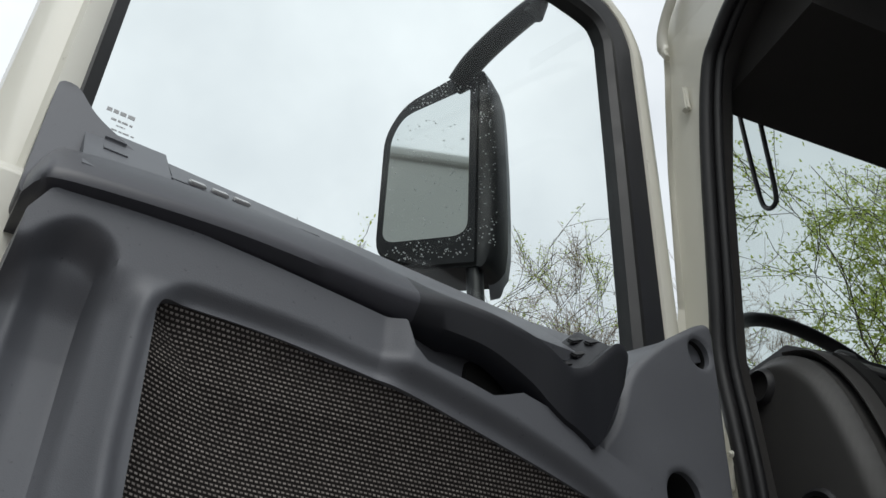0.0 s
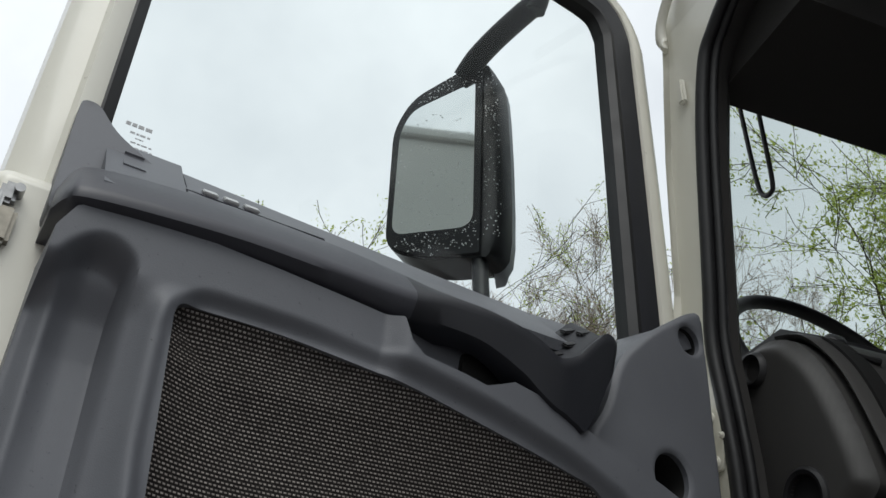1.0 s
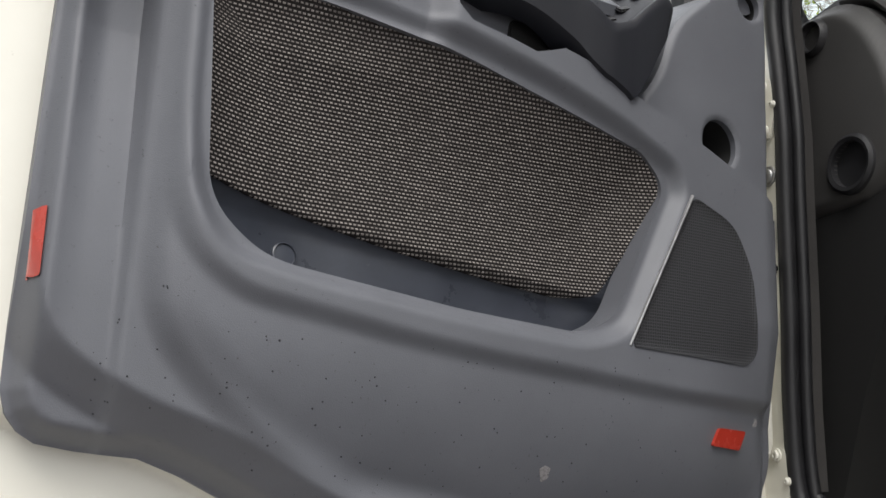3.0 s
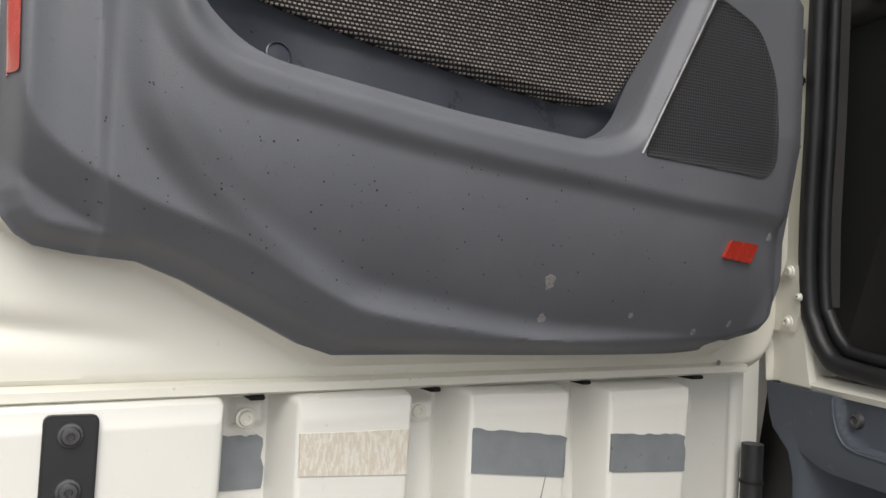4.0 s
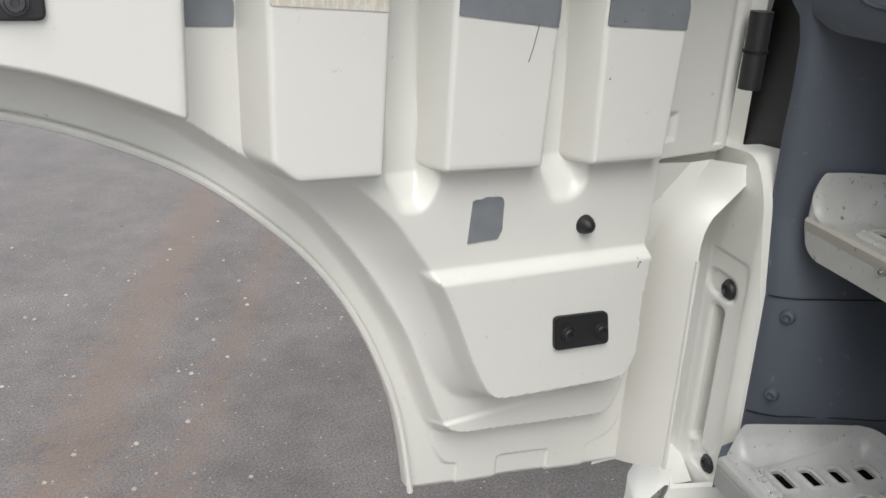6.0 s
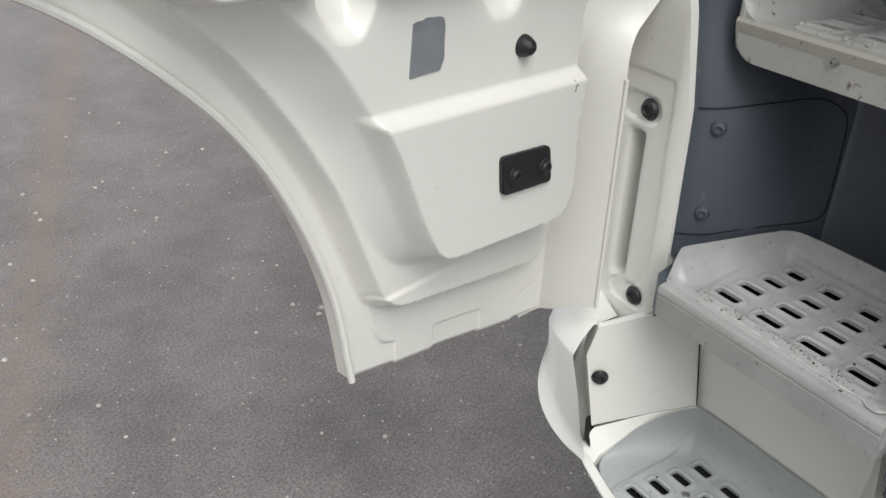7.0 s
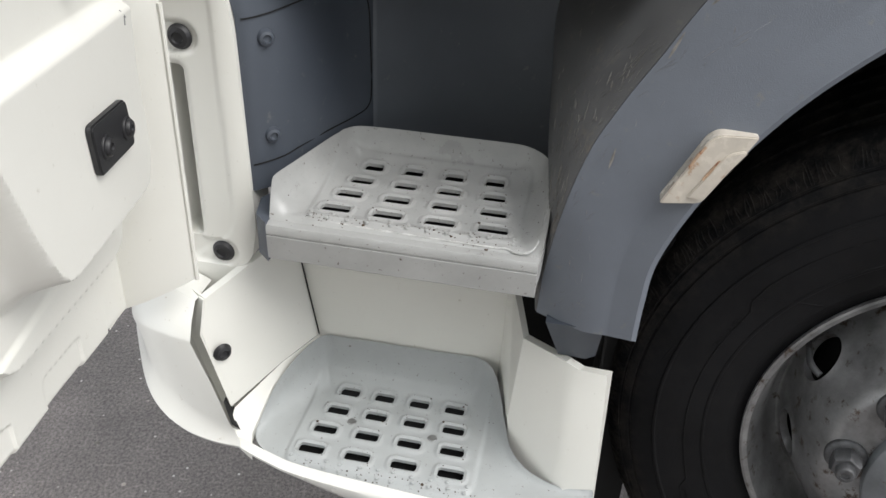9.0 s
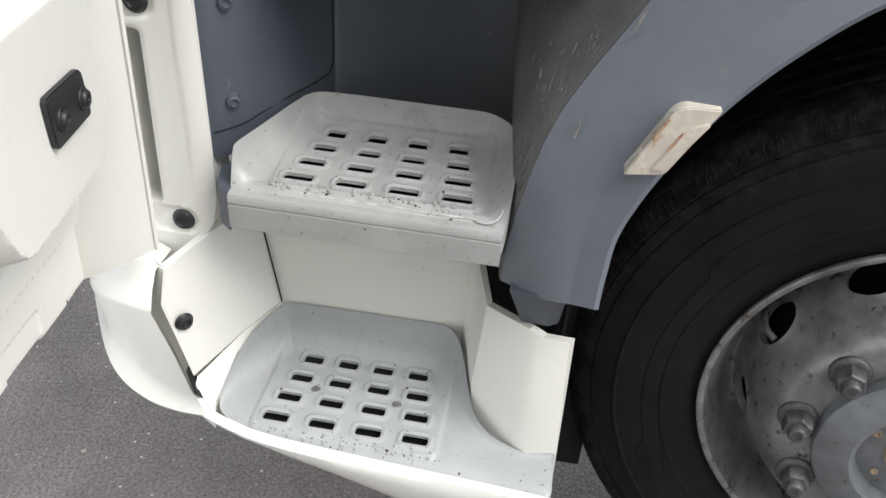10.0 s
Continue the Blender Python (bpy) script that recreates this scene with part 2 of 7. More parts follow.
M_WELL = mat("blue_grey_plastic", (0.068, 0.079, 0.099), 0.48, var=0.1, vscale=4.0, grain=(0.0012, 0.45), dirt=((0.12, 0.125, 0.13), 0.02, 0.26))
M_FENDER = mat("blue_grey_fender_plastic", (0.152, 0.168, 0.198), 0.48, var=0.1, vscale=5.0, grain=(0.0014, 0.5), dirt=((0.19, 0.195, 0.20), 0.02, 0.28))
# fender plastic with grime, its base also darkened for the shade under the steps
M_RETURN = mat("grimy_shaded_fender_plastic", (0.112, 0.113, 0.117), 0.55, var=0.22, vscale=7.0, grain=(0.0014, 0.5), dirt=((0.16, 0.15, 0.135), 0.035, 0.42))
M_STEP = mat("grey_step_plastic", (0.39, 0.392, 0.385), 0.32, var=0.14, vscale=9.0, grain=(0.0012, 0.35), dirt=((0.07, 0.045, 0.028), 0.007, 0.29))
M_STEPB = mat("blue_grey_step_plastic", (0.37, 0.385, 0.385), 0.42, var=0.09, vscale=9.0, grain=(0.0012, 0.35), dirt=((0.10, 0.07, 0.05), 0.007, 0.27))
# well plastic with scuffs, base lightened to offset the shade at the back
M_WELLBACK = mat("lightened_scuffed_plastic", (0.136, 0.150, 0.174), 0.5, var=0.12, vscale=4.0, grain=(0.0012, 0.4), dirt=((0.24, 0.24, 0.23), 0.03, 0.27))
M_POD = mat("near_black_blue_plastic", (0.013, 0.014, 0.019), 0.5, var=0.08, vscale=8.0, grain=(0.001, 0.35))
M_SCUFF = mat("pale_scuff", (0.26, 0.25, 0.25), 0.6, var=0.5, vscale=250.0, dirt=((0.12, 0.12, 0.125), 0.004, 0.5))
M_STEPTOP = mat("worn_grey_step_plastic", (0.37, 0.37, 0.355), 0.42, var=0.14, vscale=9.0, grain=(0.0012, 0.35), dirt=((0.10, 0.07, 0.045), 0.012, 0.36))
M_STEPFACE = mat("cream_grey_step_edge", (0.37, 0.36, 0.32), 0.4, var=0.08, vscale=9.0, grain=(0.0012, 0.3), dirt=((0.16, 0.12, 0.08), 0.010, 0.26))
M_WORN = mat("rubbed_bright_plastic", (0.50, 0.50, 0.49), 0.22, var=0.3, vscale=60.0, dirt=((0.10, 0.06, 0.04), 0.006, 0.36))
M_PRINT = mat("pale_print", (0.42, 0.43, 0.44), 0.6, var=0.02)
M_RUST = mat("orange_rust", (0.45, 0.31, 0.21), 0.6, var=0.3, vscale=90.0, dirt=((0.27, 0.10, 0.04), 0.008, 0.62))
M_SCRATCH = mat("pale_scrape", (0.21, 0.20, 0.185), 0.7, var=0.45, vscale=120.0)
M_BRASS = mat("worn_yellow_steel", (0.27, 0.25, 0.21), 0.4, metal=0.7, var=0.25, vscale=60.0)
M_DARKBOLT = mat("dark_zinc_bolt", (0.10, 0.10, 0.105), 0.4, metal=0.6, var=0.25, vscale=60.0)
M_NUT = mat("dull_grey_steel", (0.095, 0.096, 0.10), 0.48, metal=0.35, var=0.4, vscale=70.0, grain=(0.003, 0.3), dirt=((0.09, 0.06, 0.045), 0.008, 0.34))
M_HUB = mat("oily_blue_grey_steel", (0.20, 0.213, 0.225), 0.42, metal=0.4, var=0.3, vscale=14.0, grain=(0.004, 0.25), dirt=((0.12, 0.09, 0.065), 0.03, 0.34))
M_SHELL = mat("mirror_plastic", (0.009, 0.010, 0.012), 0.4, var=0.2, vscale=12.0, spec=0.3)
M_MUD = mat("dried_mud", (0.065, 0.042, 0.026), 0.9, var=0.5, vscale=300.0)
M_TAPE = mat("grey_cloth_tape", (0.21, 0.225, 0.24), 0.45, var=0.12, vscale=25.0, grain=(0.0012, 0.3), dirt=((0.10, 0.085, 0.07), 0.010, 0.26))
M_RED = mat("red_reflector", (0.42, 0.035, 0.02), 0.25, var=0.15, vscale=30.0, coat=0.6)
M_STEEL = mat("zinc_steel", (0.36, 0.36, 0.36), 0.35, metal=0.9, var=0.25, vscale=40.0)
M_RIM = mat("worn_silver_wheel_paint", (0.25, 0.25, 0.252), 0.36, metal=0.5, var=0.45, vscale=16.0, grain=(0.003, 0.25), dirt=((0.085, 0.062, 0.048), 0.022, 0.44))
M_LENS = mat("cloudy_lamp_lens", (0.58, 0.53, 0.46), 0.25, var=0.16, vscale=24.0, dirt=((0.40, 0.24, 0.13), 0.045, 0.42), coat=0.4)
M_CAP = mat("tan_hub_cap", (0.36, 0.27, 0.19), 0.55, var=0.25, vscale=30.0, dirt=((0.14, 0.09, 0.06), 0.02, 0.4))
M_STONE = mat("pale_grit", (0.34, 0.31, 0.28), 0.7, var=0.75, vscale=4.0)
M_DASH = mat("dark_grey_dashboard", (0.060, 0.058, 0.057), 0.55, var=0.08, vscale=8.0, grain=(0.0012, 0.5))
M_CABIN = mat("dark_cab_lining", (0.03, 0.028, 0.027), 0.85, var=0.15, vscale=10.0, grain=(0.003, 0.3))
M_HANDLE = mat("silver_letters", (0.5, 0.5, 0.5), 0.35, metal=0.4, var=0.05)
M_WALL = mat("warehouse_cladding", (0.5, 0.51, 0.48), 0.6, var=0.05, vscale=0.4)
M_BARK = mat("bark", (0.10, 0.085, 0.065), 0.85, var=0.35, vscale=12.0, grain=(0.01, 0.6))
M_BROWN = mat("brown_twigs", (0.27, 0.22, 0.17), 0.85, var=0.3, vscale=6.0)
M_LEAF = mat("young_leaf", (0.30, 0.38, 0.09), 0.55, var=0.35, vscale=3.0)


def translucent(m, col, share):
    """Thin leaves let part of the light through."""
    N, L, b = nodes_of(m)
    tr, mx = N.new("ShaderNodeBsdfTranslucent"), N.new("ShaderNodeMixShader")
    tr.inputs["Color"].default_value = (*col, 1)
    mx.inputs["Fac"].default_value = share
    L.new(b.outputs["BSDF"], mx.inputs[1])
    L.new(tr.outputs["BSDF"], mx.inputs[2])
    L.new(mx.outputs["Shader"], next(n for n in N if n.type == "OUTPUT_MATERIAL").inputs["Surface"])


translucent(M_LEAF, (0.50, 0.58, 0.13), 0.6)
M_BUD = mat("brown_buds", (0.31, 0.245, 0.18), 0.6, var=0.35, vscale=3.0)


def fabric():
    m = mat("woven_mesh_fabric", (0.03, 0.028, 0.027), 0.95, spec=0.05, var=0.2, vscale=30.0)
    N, L, b = nodes_of(m)
    tc, sep, com, br = (N.new(k) for k in ("ShaderNodeTexCoord", "ShaderNodeSeparateXYZ", "ShaderNodeCombineXYZ", "ShaderNodeTexBrick"))
    L.new(tc.outputs["Object"], sep.inputs["Vector"])
    L.new(sep.outputs["X"], com.inputs["X"])
    # pale stitches moved up the ribs: lit tops and dark undersides as colour
    up = N.new("ShaderNodeMath")
    up.operation = "SUBTRACT"
    up.inputs[1].default_value = 0.0005
    L.new(sep.outputs["Z"], up.inputs[0])
    L.new(up.outputs["Value"], com.inputs["Y"])
    L.new(com.outputs["Vector"], br.inputs["Vector"])
    br.inputs["Scale"].default_value = 1.0
    br.inputs["Brick Width"].default_value, br.inputs["Row Height"].default_value = 0.0047, 0.0040
    br.inputs["Mortar Size"].default_value, br.inputs["Mortar Smooth"].default_value = 0.00112, 0.3
    br.inputs["Color1"].default_value, br.inputs["Color2"].default_value = (0.31, 0.282, 0.262, 1), (0.17, 0.154, 0.144, 1)
    br.inputs["Mortar"].default_value = (0.032, 0.029, 0.028, 1)
    L.new(br.outputs["Color"], b.inputs["Base Color"])
    bp = N.new("ShaderNodeBump")
    bp.inputs["Strength"].default_value, bp.inputs["Distance"].default_value = 1.0, 0.0015
    bp.invert = True
    L.new(br.outputs["Fac"], bp.inputs["Height"])
    L.new(bp.outputs["Normal"], b.inputs["Normal"])
    return m


def perforated():
    m = mat("perforated_grille", (0.05, 0.05, 0.055), 0.5, var=0.1)
    N, L, b = nodes_of(m)
    tc, vo, mr, mx = (N.new(k) for k in ("ShaderNodeTexCoord", "ShaderNodeTexVoronoi", "ShaderNodeMapRange", "ShaderNodeMix"))
    vo.voronoi_dimensions = "2D"
    vo.inputs["Scale"].default_value, vo.inputs["Randomness"].default_value = 290.0, 0.0
    sep, com = N.new("ShaderNodeSeparateXYZ"), N.new("ShaderNodeCombineXYZ")
    L.new(tc.outputs["Object"], sep.inputs["Vector"])
    L.new(sep.outputs["X"], com.inputs["X"])
    L.new(sep.outputs["Z"], com.inputs["Y"])
    L.new(com.outputs["Vector"], vo.inputs["Vector"])
    mr.inputs["From Min"].default_value, mr.inputs["From Max"].default_value = 0.32, 0.42
    L.new(vo.outputs["Distance"], mr.inputs["Value"])
    mx.data_type = "RGBA"
    mx.inputs["A"].default_value, mx.inputs["B"].default_value = (0.010, 0.010, 0.011, 1), (0.047, 0.048, 0.053, 1)
    L.new(mr.outputs["Result"], mx.inputs["Factor"])
    L.new(mx.outputs["Result"], b.inputs["Base Color"])
    bp = N.new("ShaderNodeBump")
    bp.inputs["Strength"].default_value, bp.inputs["Distance"].default_value = 0.8, 0.001
    L.new(mr.outputs["Result"], bp.inputs["Height"])
    L.new(bp.outputs["Normal"], b.inputs["Normal"])
    return m


def scraped():
    """Old adhesive, flaked in short upright strokes over the paint."""
    m = mat("flaked_adhesive", (0.40, 0.31, 0.21), 0.6, var=0.15, vscale=60.0)
    N, L, b = nodes_of(m)
    tc, mp, no, mr, mx = (N.new(k) for k in ("ShaderNodeTexCoord", "ShaderNodeMapping", "ShaderNodeTexNoise", "ShaderNodeMapRange", "ShaderNodeMix"))
    mp.inputs["Scale"].default_value = (1.6, 1, 0.42)
    no.inputs["Scale"].default_value, no.inputs["Detail"].default_value, no.inputs["Roughness"].default_value = 190.0, 7, 0.75
    L.new(tc.outputs["Object"], mp.inputs["Vector"])
    L.new(mp.outputs["Vector"], no.inputs["Vector"])
    mr.inputs["From Min"].default_value, mr.inputs["From Max"].default_value = 0.47, 0.56
    L.new(no.outputs["Fac"], mr.inputs["Value"])
    mx.data_type = "RGBA"
    mx.inputs["A"].default_value, mx.inputs["B"].default_value = (0.62, 0.56, 0.47, 1), (0.72, 0.70, 0.63, 1)
    L.new(mr.outputs["Result"], mx.inputs["Factor"])
    L.new(mx.outputs["Result"], b.inputs["Base Color"])
    return m


def asphalt():
    m = mat("worn_damp_asphalt", (0.122, 0.108, 0.104), 0.62, var=0.42, vscale=3.0, grain=(0.012, 1.0))
    N, L, b = nodes_of(m)
    coarse = next(n for n in N if n.type == "TEX_NOISE")
    coarse.inputs["Detail"].default_value, coarse.inputs["Roughness"].default_value = 12, 0.78
    base = b.inputs["Base Color"].links[0].from_socket
    tc = next(n for n in N if n.type == "TEX_COORD")
    vo = N.new("ShaderNodeTexNoise")
    vo.inputs["Scale"].default_value, vo.inputs["Detail"].default_value, vo.inputs["Roughness"].default_value = 150.0, 5, 0.8
    L.new(tc.outputs["Object"], vo.inputs["Vector"])
    mr = N.new("ShaderNodeMapRange")
    mr.inputs["From Min"].default_value, mr.inputs["From Max"].default_value = 0.33, 0.67
    mr.inputs["To Min"].default_value, mr.inputs["To Max"].default_value = 0.30, 1.75
    L.new(vo.outputs["Fac"], mr.inputs["Value"])
    sc = N.new("ShaderNodeVectorMath")
    sc.operation = "SCALE"
    L.new(base, sc.inputs[0])
    L.new(mr.outputs["Result"], sc.inputs["Scale"])
    # pale chippings
    v2 = N.new("ShaderNodeTexVoronoi")
    v2.inputs["Scale"].default_value = 46.0
    L.new(tc.outputs["Object"], v2.inputs["Vector"])
    s2 = N.new("ShaderNodeSeparateColor")
    L.new(v2.outputs["Color"], s2.inputs["Color"])
    r2 = N.new("ShaderNodeMapRange")
    r2.inputs["From Min"].default_value, r2.inputs["From Max"].default_value = 0.15, 0.10
    L.new(v2.outputs["Distance"], r2.inputs["Value"])
    g2 = N.new("ShaderNodeMath")
    g2.operation = "GREATER_THAN"
    g2.inputs[1].default_value = 0.84
    L.new(s2.outputs["Green"], g2.inputs[0])
    p2 = N.new("ShaderNodeMath")
    p2.operation = "MULTIPLY"
    L.new(r2.outputs["Result"], p2.inputs[0])
    L.new(g2.outputs["Value"], p2.inputs[1])
    m1 = N.new("ShaderNodeMix")
    m1.data_type = "RGBA"
    L.new(p2.outputs["Value"], m1.inputs["Factor"])
    L.new(sc.outputs["Vector"], m1.inputs["A"])
    m1.inputs["B"].default_value = (0.42, 0.40, 0.38, 1)
    # two brown wheel tracks of soil
    no = N.new("ShaderNodeTexNoise")
    no.inputs["Scale"].default_value, no.inputs["Detail"].default_value, no.inputs["Roughness"].default_value = 17.0, 10, 0.82
    L.new(tc.outputs["Object"], no.inputs["Vector"])
    last = m1.outputs["Result"]
    for place, turn, wide, most in (((-0.56, 3.395, 0), -23.1, 0.13, 0.5), ((-0.41, 2.88, 0), -26.8, 0.06, 0.42)):
        mp = N.new("ShaderNodeMapping")
        mp.vector_type = "TEXTURE"
        mp.inputs["Location"].default_value = place
        mp.inputs["Rotation"].default_value = (0, 0, radians(turn))
        L.new(tc.outputs["Object"], mp.inputs["Vector"])
        sx = N.new("ShaderNodeSeparateXYZ")
        L.new(mp.outputs["Vector"], sx.inputs["Vector"])
        ab, ad, su, ms, mx = (N.new(q) for q in ("ShaderNodeMath", "ShaderNodeMath", "ShaderNodeMath", "ShaderNodeMapRange", "ShaderNodeMix"))
        ab.operation, ad.operation, su.operation = "ABSOLUTE", "MULTIPLY_ADD", "ADD"
        L.new(sx.outputs["X"], ab.inputs[0])
        ad.inputs[1].default_value, ad.inputs[2].default_value = -0.95, 0.475
        L.new(no.outputs["Fac"], ad.inputs[0])
        L.new(ab.outputs["Value"], su.inputs[0])
        L.new(ad.outputs["Value"], su.inputs[1])
        ms.inputs["From Min"].default_value, ms.inputs["From Max"].default_value, ms.inputs["To Max"].default_value = wide, wide * 0.55, most
        L.new(su.outputs["Value"], ms.inputs["Value"])
        mx.data_type = "RGBA"
        L.new(ms.outputs["Result"], mx.inputs["Factor"])
        L.new(last, mx.inputs["A"])
        mx.inputs["B"].default_value = (0.17, 0.115, 0.082, 1)
        last = mx.outputs["Result"]
    L.new(last, b.inputs["Base Color"])
    return m


def tyre_rubber():
    """Black rubber; road dust clings to the shoulder and, thinly, to the rest."""
    m = mat("tyre_rubber", (0.0105, 0.0105, 0.0115), 0.75, spec=0.15, var=0.3, vscale=10.0, grain=(0.0025, 0.5))
    N, L, b = nodes_of(m)
    tc = next(n for n in N if n.type == "TEX_COORD")
    base = b.inputs["Base Color"].links[0].from_socket
    mp, ln, band, no, mr, mu, mx = (N.new(k) for k in ("ShaderNodeMapping", "ShaderNodeVectorMath", "ShaderNodeMapRange", "ShaderNodeTexNoise", "ShaderNodeMapRange", "ShaderNodeMath", "ShaderNodeMix"))
    mp.vector_type = "TEXTURE"
    mp.inputs["Location"].default_value, mp.inputs["Scale"].default_value = (0, 0, HUB_Z), (1e6, 1, 1)
    ln.operation, mu.operation = "LENGTH", "MULTIPLY"
    L.new(tc.outputs["Object"], mp.inputs["Vector"])
    L.new(mp.outputs["Vector"], ln.inputs[0])
    band.inputs["From Min"].default_value, band.inputs["From Max"].default_value = 0.435, 0.492
    band.inputs["To Min"].default_value, band.inputs["To Max"].default_value = 0.06, 0.85
    L.new(ln.outputs["Value"], band.inputs["Value"])
    no.inputs["Scale"].default_value, no.inputs["Detail"].default_value, no.inputs["Roughness"].default_value = 34.0, 9, 0.78
    L.new(tc.outputs["Object"], no.inputs["Vector"])
    mr.inputs["From Min"].default_value, mr.inputs["From Max"].default_value = 0.44, 0.66
    L.new(no.outputs["Fac"], mr.inputs["Value"])
    L.new(band.outputs["Result"], mu.inputs[0])
    L.new(mr.outputs["Result"], mu.inputs[1])
    mx.data_type = "RGBA"
    L.new(mu.outputs["Value"], mx.inputs["Factor"])
    L.new(base, mx.inputs["A"])
    mx.inputs["B"].default_value = (0.062, 0.054, 0.046, 1)
    L.new(mx.outputs["Result"], b.inputs["Base Color"])
    return m


HUB_Z = 0.4376 + 0.060
M_TYRE = tyre_rubber()


def glass(name, tint):
    m = bpy.data.materials.new(name)
    m.use_nodes = True
    N, L = m.node_tree.nodes, m.node_tree.links
    for n in list(N):
        if n.type != "OUTPUT_MATERIAL":
            N.remove(n)
    t, g, x, f, pw, ml = (N.new(k) for k in ("ShaderNodeBsdfTransparent", "ShaderNodeBsdfGlossy", "ShaderNodeMixShader", "ShaderNodeLayerWeight", "ShaderNodeMath", "ShaderNodeMath"))
    t.inputs["Color"].default_value = (*tint, 1)
    g.inputs["Roughness"].default_value = 0.02
    pw.operation, ml.operation = "POWER", "MULTIPLY_ADD"
    pw.inputs[1].default_value, ml.inputs[1].default_value, ml.inputs[2].default_value = 5.0, 0.5, 0.012
    L.new(f.outputs["Facing"], pw.inputs[0])
    L.new(pw.outputs["Value"], ml.inputs[0])
    L.new(ml.outputs["Value"], x.inputs["Fac"])
    L.new(t.outputs["BSDF"], x.inputs[1])
    L.new(g.outputs["BSDF"], x.inputs[2])
    L.new(x.outputs["Shader"], next(n for n in N if n.type == "OUTPUT_MATERIAL").inputs["Surface"])
    return m


M_FABRIC, M_GRILLE, M_SCRAPED, M_ASPHALT, M_GLASS, M_SCREEN = fabric(), perforated(), scraped(), asphalt(), glass("window_glass", (0.93, 0.95, 0.945)), glass("screen_glass", (0.82, 0.855, 0.845))
M_MIRROR = mat("mirror_glass", (0.78, 0.81, 0.80), 0.03, metal=1.0, var=0.01, rvar=0.0)
M_GREYINK = mat("grey_print", (0.22, 0.22, 0.22), 0.6, var=0.02)
M_DROP = mat("water_drop", (0.75, 0.77, 0.78), 0.05, var=0.02)


# ---- the open cab door: x along the door (hinge at 0), y through it, z up ----
DOOR = thing("cab_door", "open cream truck door with grey plastic inner trim and a window", "truck door", None, (-0.5, 1.25, 0.6))


def on_door(a, b, h):
    return (a, h, b)


# steel shell behind the trim
SHELL = rounded([(-1.045, 1.437), (-0.010, 1.428), (-0.010, 2.12), (-1.045, 2.12)], [0.01, 0.085, 0.02, 0.02], 8)
TRIM = [(-0.982, 2.02), (-0.983, 1.81), (-0.984, 1.66), (-0.983, 1.605), (-0.977, 1.586), (-0.966, 1.572), (-0.952, 1.563), (-0.92, 1.557), (-0.87, 1.552), (-0.83, 1.536), (-0.77, 1.505), (-0.72, 1.478),
        (-0.69, 1.468), (-0.56, 1.466), (-0.38, 1.464), (-0.20, 1.463), (-0.128, 1.473), (-0.092, 1.497), (-0.080, 1.54), (-0.077, 1.69), (-0.077, 1.85), (-0.127, 1.868), (-0.266, 1.924),
        (-0.382, 1.966), (-0.42, 1.981), (-0.455, 1.991), (-0.487, 1.997), (-0.505, 1.990), (-0.525, 1.983), (-0.555, 1.989), (-0.606, 1.996), (-0.622, 2.009), (-0.630, 2.036), (-0.69, 2.042), (-0.769, 2.049), (-0.888, 2.057), (-0.955, 2.053), (-0.970, 2.045)]
d_shell, d_trim = sdf(SHELL), sdf(TRIM)
d_rim = sdf(TRIM[:21] + [(-0.077, 2.4), (-0.984, 2.4)])
d_crease = sdf(rounded([(-1.1, 1.62), (-0.955, 1.565), (-0.86, 1.545), (-0.74, 1.478), (-0.70, 1.452), (-0.14, 1.447), (-0.02, 1.56), (-0.02, 2.3), (-1.1, 2.3)], 0.03))


def shell_height(x, z):
    y = 1.232 - 0.010 * ramp(d_shell(x, z), 0.012)
    y -= 0.028 * ramp(d_crease(x, z), 0.018)
    y += 0.05 * ramp(d_rim(x, z) + 0.012, 0.03)
    dent = np.exp(-((z - 1.492 + (x + 0.97) * 0.12) / 0.012) ** 2) * np.clip((-0.83 - x) / 0.1, 0, 1)
    return y + 0.008 * dent


part("shell", relief(d_shell, shell_height, (-1.05, -0.005, 1.42, 2.205), 0.0045, on_door, 1.30), M_CREAM, DOOR, "cream painted steel shell")

# grey trim with its bulges, grooves and the framed opening of the map pocket
CREASE = rounded([(-0.985, 2.12), (-0.982, 1.74), (-0.967, 1.683), (-0.950, 1.651), (-0.926, 1.631), (-0.879, 1.605), (-0.815, 1.583), (-0.776, 1.563), (-0.735, 1.538), (-0.687, 1.517), (-0.62, 1.505), (-0.536, 1.495), (-0.462, 1.484), (-0.347, 1.474), (-0.27, 1.472), (-0.21, 1.479), (-0.145, 1.503), (-0.115, 1.55), (-0.112, 2.12)], 0.02, 3)
SWELL = rounded([(-0.91, 2.12), (-0.904, 1.71), (-0.897, 1.672), (-0.883, 1.645), (-0.855, 1.610), (-0.80, 1.565), (-0.70, 1.50), (-0.5, 1.46), (-0.125, 1.43), (-0.125, 2.12)], 0.02, 3)
FRAME = rounded([(-0.893, 2.12), (-0.888, 1.76), (-0.865, 1.712), (-0.82, 1.683), (-0.743, 1.671), (-0.667, 1.658), (-0.546, 1.643), (-0.477, 1.637), (-0.325, 1.621), (-0.13, 1.61), (-0.13, 2.12)], 0.03, 4)
POCKET = rounded([(-0.866, 1.985), (-0.852, 1.770), (-0.80, 1.726), (-0.60, 1.701), (-0.45, 1.690), (-0.405, 1.71), (-0.328, 1.87), (-0.36, 1.905), (-0.44, 1.926), (-0.62, 1.966), (-0.76, 1.985)],
                 [0.02, 0.06, 0.05, 0.02, 0.03, 0.04, 0.02, 0.02, 0.05, 0.05, 0.04], 6)
